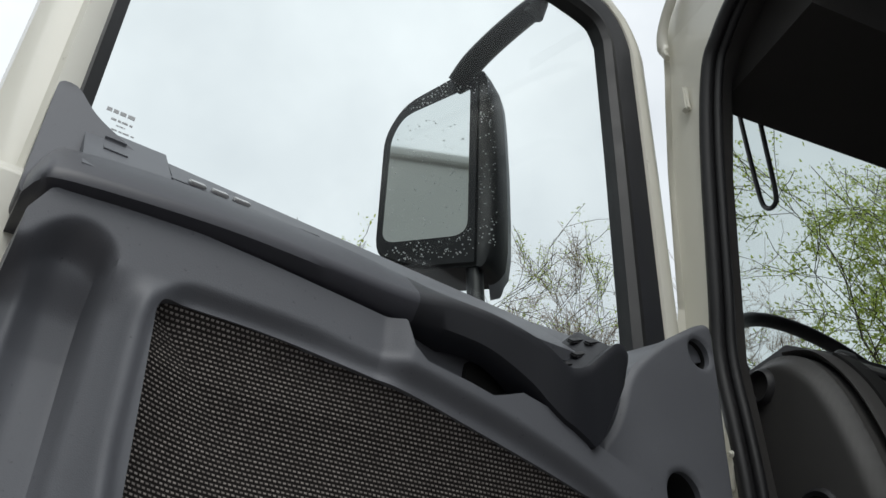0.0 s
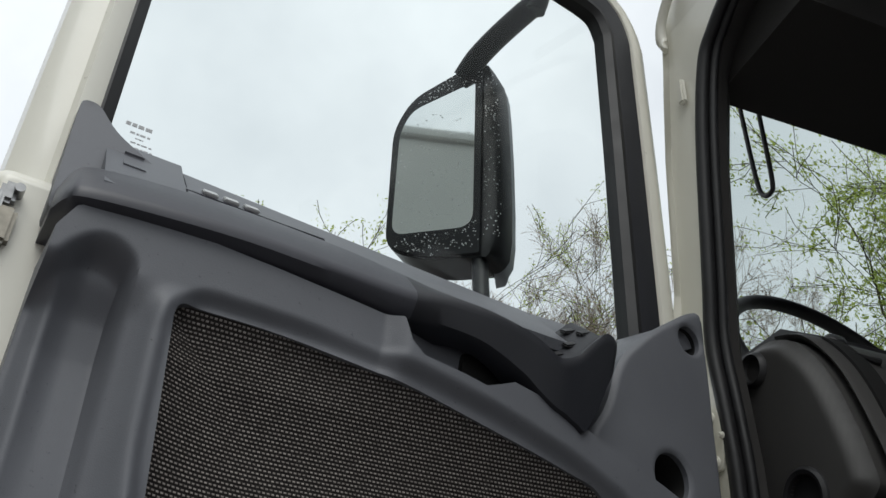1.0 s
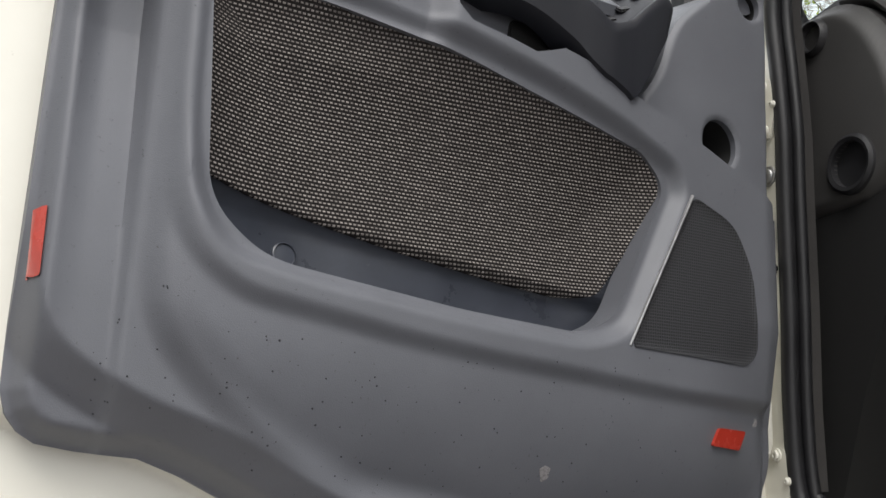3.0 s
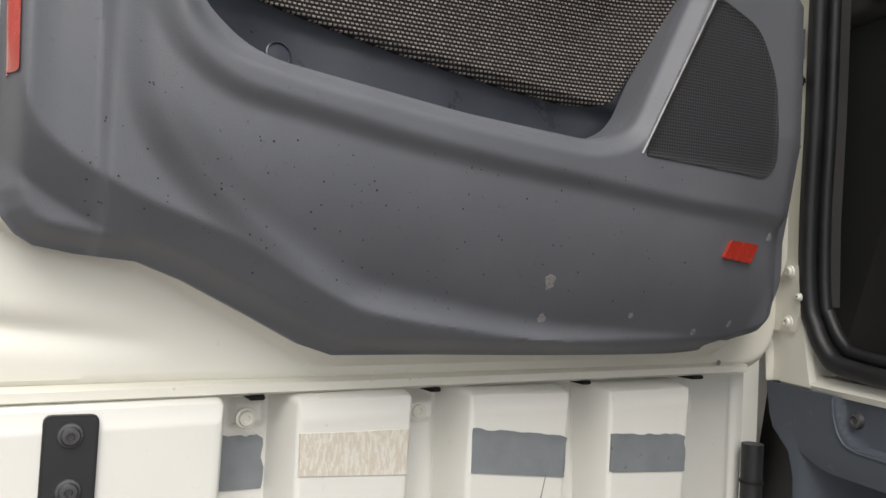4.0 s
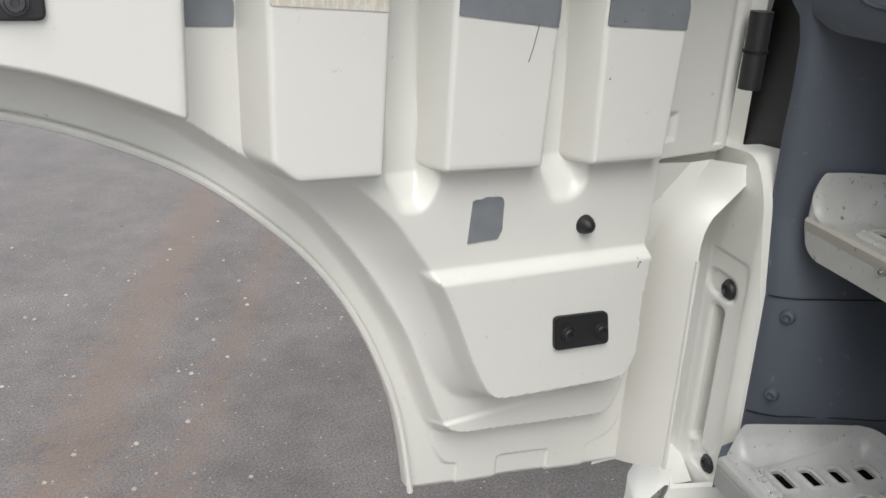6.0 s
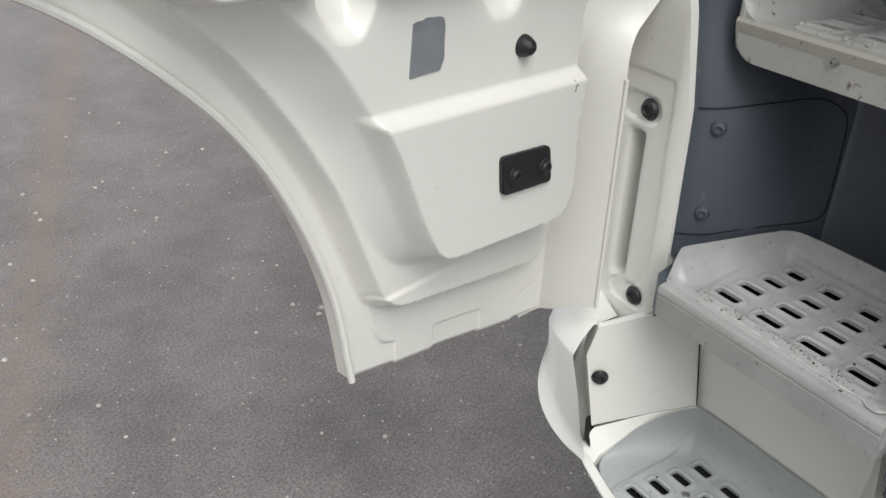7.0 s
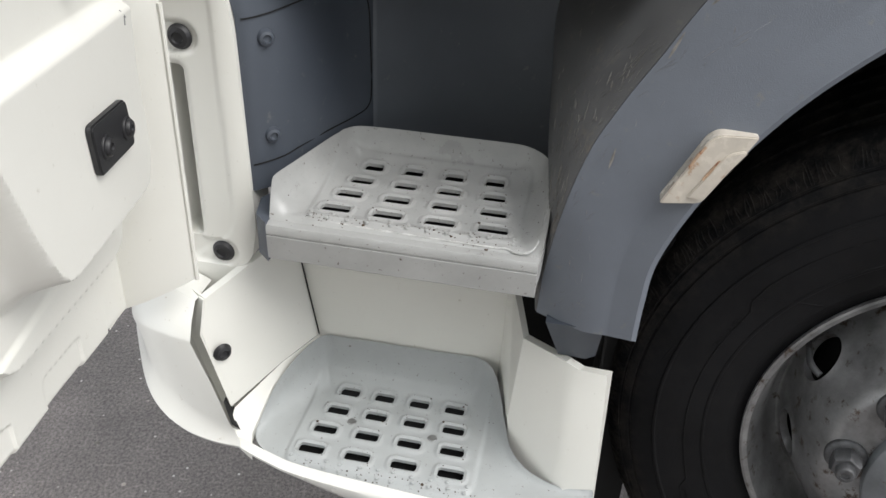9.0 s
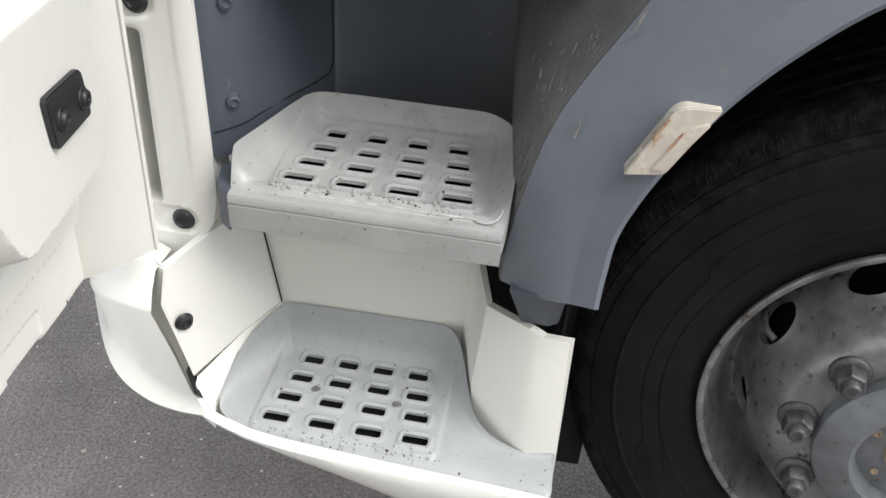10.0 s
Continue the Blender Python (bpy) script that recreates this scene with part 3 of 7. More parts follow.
RIDGE = rounded([(-0.884, 1.97), (-0.882, 1.84), (-0.870, 1.765), (-0.835, 1.718), (-0.76, 1.703), (-0.60, 1.683), (-0.45, 1.670), (-0.385, 1.69), (-0.30, 1.865), (-0.315, 1.90), (-0.40, 1.938), (-0.50, 1.968), (-0.61, 1.990), (-0.74, 2.005), (-0.85, 2.006)], 0.03, 4)
SPEAKER = rounded([(-0.297, 1.862), (-0.394, 1.680), (-0.210, 1.670), (-0.192, 1.686), (-0.200, 1.785), (-0.231, 1.838)], [0.012, 0.004, 0.012, 0.012, 0.04, 0.02], 4)
d_fall, d_swell, d_frame, d_pocket, d_ridge, d_speaker = (sdf(q) for q in (CREASE, SWELL, FRAME, POCKET, RIDGE, SPEAKER))


def trim_height(x, z):
    y = 1.186 - 0.030 * ramp(d_rim(x, z), 0.022)
    h = np.clip(1 - d_fall(x, z) / 0.034, 0, 1)
    y -= 0.037 * (1 - np.sqrt((1 - h) ** 2 + 0.004) + 0.0632)
    y -= 0.011 * ramp(d_swell(x, z), 0.026)
    y -= 0.010 * ramp(d_frame(x, z), 0.020)
    side = np.clip((x + 0.30) / 0.19, 0, 1)
    y += 0.021 * side * side * (3 - 2 * side) * np.clip((1.72 - z) / 0.12, 0, 1)
    y += (2.4 * np.clip(1.648 - 0.10 * (x + 0.55) - z, 0, 0.2) ** 2 - 0.013) * ramp(d_swell(x, z), 0.05)
    up = np.clip((z - 1.955) / 0.045, 0, 1) * np.clip((-0.62 - x) / 0.03, 0, 1)
    up = up * up * (3 - 2 * up)
    y = y * (1 - up) + 1.102 * up
    # dimple of the pull recess: steep front wall, soft rear wall, arched top
    u = (x + 0.936) / 0.034
    wall = np.clip((1 - u) / 0.35, 0, 1)
    rear = np.clip((u + 1.75) / 1.7, 0, 1)
    top = np.clip((2.031 - 0.022 * u * u - z) / 0.030, 0, 1)
    low = np.clip((z - 1.62) / 0.30, 0, 1)
    y += wall * wall * (3 - 2 * wall) * rear * rear * (3 - 2 * rear) * top * top * (3 - 2 * top) * (0.008 + 0.026 * low ** 2)
    y += 0.015 * ramp(d_ridge(x, z), 0.020)
    y += 0.0025 * ramp(d_speaker(x, z), 0.006)
    return y


trim = part("trim_panel", relief(d_trim, trim_height, (-0.985, -0.07, 1.455, 2.055), 0.003, on_door, lambda x, z, h: h + 0.034 if float(d_pocket(np.array(x), np.array(z))) < 0.006 else 1.206, holes=[d_pocket]), M_TRIM, DOOR, "grey grained plastic trim panel with dust specks")

# map pocket: walls, woven back and the smooth dark tray under it
d_brow = sdf(rounded([(-0.866, 1.985), (-0.866, 1.3), (-0.30, 1.3), (-0.328, 1.87), (-0.36, 1.905), (-0.44, 1.926), (-0.62, 1.966), (-0.76, 1.985)], [0.02, 0, 0, 0.02, 0.02, 0.05, 0.05, 0.04], 6))


def pocket_height(x, z):
    t = (x + 0.86) / 0.53
    cut = 1.80 - 0.068 * np.clip(t, 0, 1.1) ** 0.8
    e = np.clip(-d_brow(x, z) / 0.17, 0, 1)
    y = 1.1045 + 0.011 * np.clip((-0.60 - x) / 0.1, 0, 1) * np.clip((z - 1.93) / 0.04, 0, 1) + 0.042 * (1 - (1 - e) ** 2.8)
    return y + np.where(z < cut, 0.010 * np.clip((cut - z) / 0.012, 0, 1), 0.0)


FABRIC = rounded([(-0.878, 1.995), (-0.872, 1.800), (-0.80, 1.786), (-0.65, 1.760), (-0.52, 1.742), (-0.44, 1.734), (-0.398, 1.738), (-0.318, 1.87), (-0.35, 1.915), (-0.44, 1.938), (-0.62, 1.978), (-0.76, 1.997)], 0.014, 4)
d_fabric = sdf(FABRIC)
pocket = part("map_pocket", relief(lambda x, z: d_pocket(x, z) - 0.014, lambda x, z: pocket_height(x, z) + 0.006, (-0.90, -0.30, 1.66, 2.01), 0.006, on_door, lambda a, b, h: h + 0.004), M_POCKET, trim, "smooth dark blue pocket liner")
# the weave stands out in rows, each a rounded rib
part("fabric_insert", relief(d_fabric, lambda x, z: pocket_height(x, z) - 0.0013 * np.abs(np.sin(math.pi * (z - 0.6) / 0.0040)), (-0.90, -0.30, 1.722, 2.01), 0.001, on_door, lambda a, b, h: h + 0.004),
     M_FABRIC, pocket, "dark woven mesh fabric with pale stitches", sharp=0)
part("button", lathe([(0.0125, 0.0), (0.0125, 0.0035), (0.0112, 0.0042), (0.0108, 0.002), (0.0001, 0.0024)], (-0.763, float(pocket_height(np.array(-0.763), np.array(1.741))) + 0.005, 1.741), (0.1, -1, 0.2), 28), M_POCKET, pocket)
part("speaker_grille", relief(d_speaker, lambda x, z: trim_height(x, z) - 0.0015, (-0.40, -0.185, 1.665, 1.865), 0.005, on_door, 1.12), M_GRILLE, trim, "black perforated loudspeaker grille")
part("trim_strip", tube([(-0.299, 1.084, 1.862), (-0.396, 1.086, 1.681)], 0.0022, 8), M_STEEL, trim, "thin silver strip")
rg = random.Random(21)
wet = []
while len(wet) < 150:
    x, z = rg.uniform(-0.93, -0.30), rg.uniform(1.50, 1.70)
    if rg.random() > np.clip(1.15 + (x + 0.30) * -1.1 - 0.75, 0.08, 1) or float(d_trim(np.array(x), np.array(z))) > -0.03 or float(d_pocket(np.array(x), np.array(z))) < 0.03:
        continue
    q = rg.uniform(0.0005, 0.0012)
    wet.append(lathe([(q, 0), (q * 0.8, q * 0.35), (0.0001, q * 0.5)], (x, float(trim_height(np.array(x), np.array(z))) + 0.0001, z), (0, -1, 0), 7))
tagged(part("raindrops", join(*wet), M_POD, trim, "tiny dark raindrops", sharp=0), kind="stuff")
part("red_reflector", relief(sdf(rounded([(-0.251, 1.598), (-0.199, 1.595), (-0.209, 1.573), (-0.261, 1.578)], 0.002, 2)), lambda x, z: trim_height(x, z) - 0.0042, (-0.262, -0.198, 1.572, 1.60), 0.0025, on_door, lambda a, b, h: h + 0.004), M_RED, trim, "red reflective sticker")
for sx, sz, sr, sk in ((-0.484, 1.545, 0.011, 1), (-0.478, 1.507, 0.007, 2), (-0.208, 1.501, 0.006, 3), (-0.264, 1.491, 0.006, 4), (-0.175, 1.604, 0.006, 5), (-0.366, 1.511, 0.004, 6)):
    rg = random.Random(sk)
    blot = rounded([(sx + sr * rg.uniform(0.35, 1.0) * math.cos(q), sz + sr * rg.uniform(0.5, 1.2) * math.sin(q)) for q in (0.9 * k for k in range(7))], 0.001, 2)
    part("scuff", relief(sdf(blot), lambda x, z: trim_height(x, z) - 0.0007, (sx - sr, sx + sr, sz - 1.2 * sr, sz + 1.2 * sr), 0.002, on_door, lambda a, b, h: h + 0.002), M_SCUFF, trim, "pale scuffed spot")
part("red_reflector", relief(sdf([(-0.9793, 1.7483), (-0.9703, 1.7520), (-0.9695, 1.6945), (-0.9775, 1.6914)]), lambda x, z: trim_height(x, z) - 0.0035, (-0.985, -0.95, 1.67, 1.77), 0.003, on_door, lambda a, b, h: h + 0.004), M_RED, trim, "narrow red reflective sticker")

# belt rail running into the grab handle and the switch pod
def rail_ring(x, zt, yt, zm, ym, zb, yb, back):
    """Section of the rail: sloping top, rounded nose, undercut below."""
    return [(x, back, zt - 0.006), (x, yt + 0.012, zt), (x, yt, zt - 0.001), (x, yt - 0.007, zt - 0.006), (x, (yt + ym) / 2, (zt + zm) / 2 + 0.004), (x, ym + 0.003, zm + 0.008), (x, ym, zm),
            (x, ym + 0.001, zm - 0.006), (x, (ym + yb) / 2, zb + 0.003), (x, yb, zb), (x, back, zb)]


rail = [(-0.989, 2.084, 1.152, 2.054, 1.128, 2.044, 1.142, 1.20), (-0.981, 2.100, 1.138, 2.056, 1.104, 2.044, 1.126, 1.20), (-0.966, 2.108, 1.13, 2.057, 1.093, 2.043, 1.118, 1.20), (-0.90, 2.117, 1.13, 2.062, 1.090, 2.048, 1.118, 1.20), (-0.81, 2.121, 1.13, 2.066, 1.089, 2.050, 1.118, 1.20),
        (-0.70, 2.119, 1.13, 2.064, 1.089, 2.046, 1.118, 1.20), (-0.63, 2.112, 1.127, 2.062, 1.087, 2.040, 1.113, 1.19), (-0.58, 2.098, 1.115, 2.067, 1.082, 2.038, 1.10, 1.14), (-0.53, 2.082, 1.100, 2.064, 1.076, 2.030, 1.092, 1.115), (-0.48, 2.066, 1.090, 2.054, 1.072, 2.008, 1.09, 1.12),
        (-0.455, 2.054, 1.088, 2.044, 1.070, 1.990, 1.09, 1.14), (-0.434, 2.041, 1.086, 2.032, 1.069, 1.977, 1.09, 1.15), (-0.421, 2.041, 1.086, 2.032, 1.068, 1.972, 1.09, 1.15), (-0.403, 2.050, 1.086, 2.041, 1.068, 1.963, 1.09, 1.15), (-0.391, 2.062, 1.086, 2.052, 1.068, 1.958, 1.09, 1.15),
        (-0.372, 2.080, 1.086, 2.070, 1.069, 1.985, 1.09, 1.15), (-0.352, 2.096, 1.087, 2.086, 1.071, 2.020, 1.092, 1.15), (-0.334, 2.096, 1.092, 2.086, 1.076, 2.048, 1.096, 1.15), (-0.327, 2.088, 1.10, 2.080, 1.088, 2.062, 1.10, 1.15)]
rail = spline(rail, 5)
part("belt_rail", loft([rail_ring(*k) for k in rail if k[0] < -0.615]), M_RAIL, DOOR, "dark padded rail along the window", sharp=48)
part("grab_handle", loft([rail_ring(*k) for k in rail if k[0] > -0.626]), M_POD, DOOR, "near-black moulded grab handle", sharp=48)
pod_line = [k for k in rail if -0.462 < k[0] < -0.326]
switch_panel = part("switch_panel", loft([[(x, yt - 0.001, zt - 0.0015), (x, yt + 0.052, zt + 0.040), (x, yt + 0.056, zt + 0.036), (x, yt + 0.052, zt - 0.01), (x, yt + 0.004, zt - 0.02)] for x, zt, yt, *q in pod_line]), M_POD, DOOR, "dark panel with window switches", sharp=50)
for sx, up, w in ((-0.437, 0.016, 0.020), (-0.412, 0.014, 0.024), (-0.418, 0.032, 0.020), (-0.386, 0.014, 0.024), (-0.362, 0.016, 0.020), (-0.372, 0.030, 0.022)):
    near = min(pod_line, key=lambda k: abs(k[0] - sx))
    part("window_switch", box((sx, near[2] + up * 1.25, near[1] + up + 0.001), (w, 0.013, 0.0045), 0.002, Matrix.Rotation(radians(-22), 4, "Y") @ Matrix.Rotation(radians(38), 4, "X")), M_BLACK, switch_panel)
part("handle_recess", relief(sdf(rounded([(-0.65, 2.06), (-0.36, 2.06), (-0.36, 1.958), (-0.45, 1.985), (-0.65, 1.988)], 0.012)),
                             lambda x, z: 1.132 - 0.014 * np.clip((-0.57 - x) / 0.06, 0, 1), (-0.67, -0.35, 1.93, 2.08), 0.008, on_door, 1.16), M_TRIM, DOOR)
# black slab in place of a hole: the recess's shade as colour
part("recess_shade", prism(rounded([(-0.530, 2.038), (-0.43, 2.035), (-0.44, 1.99), (-0.52, 1.988), (-0.535, 2.0)], 0.008, 3), on_door, 1.15, 1.128, 0.002), M_GAPSHADE, DOOR)

# pod over the hinge with two round holes
HP = rounded([(-0.362, 1.968), (-0.318, 2.02), (-0.296, 2.09), (-0.236, 2.148), (-0.150, 2.205), (-0.124, 2.216), (-0.117, 2.200), (-0.128, 1.868), (-0.268, 1.924)], [0.01, 0.06, 0.06, 0.05, 0.02, 0.01, 0.012, 0.01, 0.01], 5)
d_hp = sdf(HP)
h_up, h_mid = slot_sdf(-0.153, 2.160, 0.021, 0.022, 0.021), slot_sdf(-0.217, 1.950, 0.030, 0.032, 0.030)
d_face = sdf(rounded([(-0.345, 1.966), (-0.343, 2.006), (-0.330, 2.028), (-0.288, 2.099), (-0.266, 2.116), (-0.222, 2.151), (-0.164, 2.197), (-0.10, 2.23), (-0.10, 1.84), (-0.27, 1.90)], 0.012, 3))


def hinge_pod_height(x, z):
    out = np.clip(d_face(x, z) / 0.042, 0, 1)
    lip = np.minimum(h_up(x, z), h_mid(x, z))
    return 1.112 + 0.055 * out ** 1.15 + 0.006 * (1 - ramp(d_hp(x, z), 0.007)) + 0.003 * ramp(lip - 0.004, 0.004)


hinge_pod = part("hinge_pod", relief(d_hp, hinge_pod_height, (-0.37, -0.11, 1.86, 2.22), 0.004, on_door,
                 lambda x, z, h: 1.20 if float(h_up(np.array(x), np.array(z))) > 0.004 and float(h_mid(np.array(x), np.array(z))) > 0.004 else h + 0.008, holes=[h_up, h_mid]), M_TRIM, DOOR, "grey moulded cover over the hinge")
# cups coloured near black to deepen the shade inside the holes
part("socket", cup([(0.0225, 0.0), (0.0215, 0.020), (0.020, 0.040), (0.0001, 0.042)], (-0.153, 1.122, 2.160), (0, 1, 0), 28), M_GAPSHADE, hinge_pod)
part("socket", cup([(0.0320, 0.0), (0.030, 0.02), (0.028, 0.045), (0.0001, 0.046)], (-0.217, 1.122, 1.950), (0, 1, 0), 28), M_GAPSHADE, hinge_pod)
part("pod_top", loft([[(x, 1.13, z - 0.006), (x, 1.24, z + 0.012), (x, 1.24, z - 0.05), (x, 1.13, z - 0.05)] for x, z in ((-0.302, 2.080), (-0.29, 2.098), (-0.24, 2.146), (-0.17, 2.192), (-0.125, 2.213))]), M_TRIM, hinge_pod)
part("seam", tube([(-0.365, 1.107, 1.965), (-0.266, 1.104, 1.922), (-0.127, 1.112, 1.866)], 0.0016, 6), M_GAPSHADE, trim)

# sill trim up to the glass
def sill(x0, x1, z0, z1, zt=0.0, yf=1.105):
    return loft([[(x, yf + 0.005, z0), (x, yf, z0 + 0.012), (x, 1.205, z1 - 0.006 + zt * k), (x, 1.224, z1 + zt * k), (x, 1.235, z1 - 0.01), (x, 1.235, z0)] for k, x in ((0, x0), (1, x1))])


part("sill_trim", sill(-0.955, -0.872, 2.07, 2.205), M_TRIM, DOOR)
plate = part("sill_trim", sill(-0.868, -0.375, 2.07, 2.196, -0.018), M_TRIM, DOOR)
part("sill_trim", sill(-0.371, -0.13, 2.10, 2.178, 0.010, 1.15), M_TRIM, DOOR)
lock_plate = part("lock_plate", box((-0.926, 1.1705, 2.1545), (0.027, 0.005, 0.050), 0.002, Matrix.Rotation(radians(-45), 4, "X")), M_TRIM, DOOR, "plate of the door lock")
part("lock_lip", box((-0.926, 1.1835, 2.1695), (0.027, 0.012, 0.009), 0.003, Matrix.Rotation(radians(-45), 4, "X")), M_TRIM, lock_plate)
part("corner_cap", relief(sdf(rounded([(-0.992, 2.06), (-0.992, 2.235), (-0.972, 2.235), (-0.950, 2.200), (-0.90, 2.165), (-0.90, 2.06)], [0.01, 0.012, 0.02, 0.03, 0.01, 0.01])), lambda x, z: 1.150 + 0.05 * np.clip((z - 2.08) / 0.15, 0, 1), (-1.0, -0.89, 2.05, 2.24), 0.006, on_door, 1.26), M_TRIM, DOOR, "grained grey corner cap")
# raised badge bars on the sill, in place of a maker's name
for k, bx in enumerate((-0.842, -0.818, -0.794)):
    part("badge_bar", box((bx, 1.166, 2.150), (0.017, 0.004, 0.016), 0.001, Matrix.Rotation(radians(-48), 4, "X")), M_HANDLE, plate)
part("badge_plate", box((-0.79, 1.169, 2.148), (0.17, 0.003, 0.030), 0.001, Matrix.Rotation(radians(-48), 4, "X")), M_RAIL, plate)

# window frame
def bar(path, prof, name, m, parent=None, label="", closed=False):
    """A moulded bar along a path in the door's plane; prof: points of (outward, y)."""
    P = [np.array(p, float) for p in path]
    rings = []
    for i, p in enumerate(P):
        t = P[min(i + 1, len(P) - 1)] - P[max(i - 1, 0)]
        t /= np.linalg.norm(t)
        n = np.array((-t[1], t[0]))
        rings.append([(p[0] + n[0] * o, y, p[1] + n[1] * o) for o, y in prof])
    return part(name, loft(rings), m, parent or DOOR, label, sharp=35)


OPEN = [(-0.963, 2.19), (-0.963, 2.90)] + spline([(-0.963, 2.90), (-0.945, 2.937), (-0.90, 2.948)], 4)[1:] + [(-0.5, 2.944), (-0.24, 2.940)] + spline([(-0.24, 2.940), (-0.165, 2.928), (-0.140, 2.880)], 5)[1:] + [(-0.138, 2.6), (-0.140, 2.20)]
frame_prof = [(0.0, 1.262), (0.0, 1.236), (0.014, 1.226), (0.030, 1.224), (0.036, 1.232), (0.060, 1.236), (0.075, 1.250), (0.080, 1.296), (0.03, 1.305), (0.0, 1.290)]
bar([(-0.963, 2.07)] + OPEN[1:8], frame_prof, "window_post", M_CREAM, label="cream painted window post with pressed steps")
bar(OPEN[7:], [(0.020, 1.262), (0.020, 1.240), (0.057, 1.236), (0.063, 1.225), (0.072, 1.222), (0.084, 1.223), (0.095, 1.229), (0.102, 1.240), (0.104, 1.268), (0.020, 1.268)], "window_frame", M_CREAM, label="cream painted front frame of the door window")
bar(OPEN[9:], [(0.004, 1.262), (0.004, 1.240), (0.012, 1.2265), (0.018, 1.2250), (0.053, 1.2235), (0.0575, 1.228), (0.0575, 1.262)], "frame_cover", M_POD, label="dark plastic cover on the front window frame")
bar(OPEN[0:10], [(-0.010, 1.258), (-0.010, 1.238), (0.004, 1.230), (0.012, 1.232), (0.012, 1.258)], "glass_seal", M_RUBBER)
bar(OPEN[9:], [(-0.006, 1.262), (-0.006, 1.236), (0.006, 1.226), (0.016, 1.226), (0.022, 1.262)], "glass_seal", M_RUBBER)
pane = part("window_pane", prism(rounded([(-0.97, 2.17), (-0.97, 2.945), (-0.20, 2.945), (-0.135, 2.90), (-0.135, 2.17)], 0.01, 2), on_door, 1.252, 1.248), M_GLASS, DOOR, "clear wet side window glass")
pane.visible_shadow = False
for k, (w, z, x, h) in enumerate(((0.046, 2.2585, -0.921, 0.010), (0.034, 2.2485, -0.918, 0.005), (0.014, 2.2425, -0.918, 0.003), (0.036, 2.2355, -0.914, 0.0035), (0.030, 2.2290, -0.910, 0.003), (0.010, 2.2200, -0.902, 0.008))):
    left = x - w * 0.36
    for share in (0.30, 0.18, 0.34, 0.18) if h < 0.009 else (0.22, 0.22, 0.26, 0.30):
        wide = share * w * 0.72
        part("glass_print", prism([(left, z), (left + wide * 0.78, z), (left + wide * 0.78, z + h * 0.5), (left, z + h * 0.5)], on_door, 1.2478, 1.2472), M_PRINT, pane)
        left += wide
# latch in the rear edge
latch = part("latch_plate", box((-1.026, 1.215, 2.058), (0.030, 0.04, 0.085), 0.006), M_CREAM, DOOR)
part("latch_block", join(box((-1.024, 1.190, 2.048), (0.024, 0.020, 0.040), 0.004), box((-1.030, 1.192, 2.012), (0.022, 0.016, 0.030), 0.005)), M_BRASS, latch, "worn yellowish latch block")
part("latch_claw", join(box((-1.026, 1.190, 2.084), (0.016, 0.018, 0.024), 0.004), box((-1.032, 1.186, 2.066), (0.008, 0.016, 0.032), 0.003), tube([(-1.018, 1.176, 2.088), (-1.018, 1.20, 2.088)], 0.005, 10)), M_STEEL, latch, "worn steel latch claw")

# mirror outside the window
MIR_R, MIR_L = np.array((-0.262, 1.497)), np.array((-0.358, 1.648))
mu = (MIR_L - MIR_R) / np.linalg.norm(MIR_L - MIR_R)
mn = np.array((-mu[1], mu[0]))


def on_mirror(a, b, h):
    """a from the near edge to the far one, b up, h towards the driver."""
    p = MIR_R + mu * a + mn * h
    return (p[0], p[1], b)


GL = rounded([(0.0, 2.508), (0.176, 2.528), (0.176, 2.79), (0.150, 2.845), (0.002, 2.880)], [0.035, 0.03, 0.05, 0.05, 0.012], 6)
HS = rounded([(-0.020, 2.44), (0.10, 2.455), (0.192, 2.50), (0.196, 2.81), (0.155, 2.885), (0.02, 2.935), (-0.02, 2.93)], [0.01, 0.05, 0.05, 0.06, 0.06, 0.03, 0.03], 5)
mirror = part("mirror_housing", prism(HS, on_mirror, -0.075, 0.014, 0.012, 3), M_SHELL, DOOR, "black mirror housing wet with raindrops")
part("mirror_glass", prism(GL, on_mirror, 0.010, 0.0146), M_MIRROR, mirror, "mirror glass")
part("mirror_back", prism(rounded([(-0.022, 2.47), (0.18, 2.50), (0.185, 2.82), (0.14, 2.88), (0.01, 2.925), (-0.022, 2.92)], 0.04, 4), on_mirror, -0.08, -0.11, 0.02, 3), M_WHITE, mirror, "pale painted back shell")
bulge = ((2.438, 0.25), (2.444, 0.55), (2.458, 0.85), (2.50, 1.0), (2.58, 1.02), (2.70, 0.95), (2.82, 0.80), (2.88, 0.66), (2.905, 0.52), (2.922, 0.25))
part("mirror_side", loft([[on_mirror(-0.018, z, 0.012), on_mirror(-0.020 - 0.020 * k, z, 0.008), on_mirror(-0.020 - 0.030 * k, z, -0.008), on_mirror(-0.020 - 0.034 * k, z, -0.055), on_mirror(-0.018, z, -0.058)] for z, k in bulge]), M_SHELL, mirror, sharp=50)
part("mirror_back", loft([[on_mirror(-0.016, z, -0.056), on_mirror(-0.019 - 0.0345 * k, z, -0.056), on_mirror(-0.018 - 0.032 * k, z, -0.085), on_mirror(-0.016 - 0.014 * k, z, -0.108), on_mirror(0.0, z, -0.11)] for z, k in bulge]), M_FENDER, mirror, "pale grey edge of the back shell", sharp=50)
part("mirror_arm", tube(spline([(-0.290, 1.515, 2.898), (-0.284, 1.475, 2.928), (-0.272, 1.42, 2.952), (-0.257, 1.35, 2.970), (-0.248, 1.312, 2.976)], 6), 0.026, 14, flat=0.75), M_SHELL, mirror, "thick black upper mirror arm")
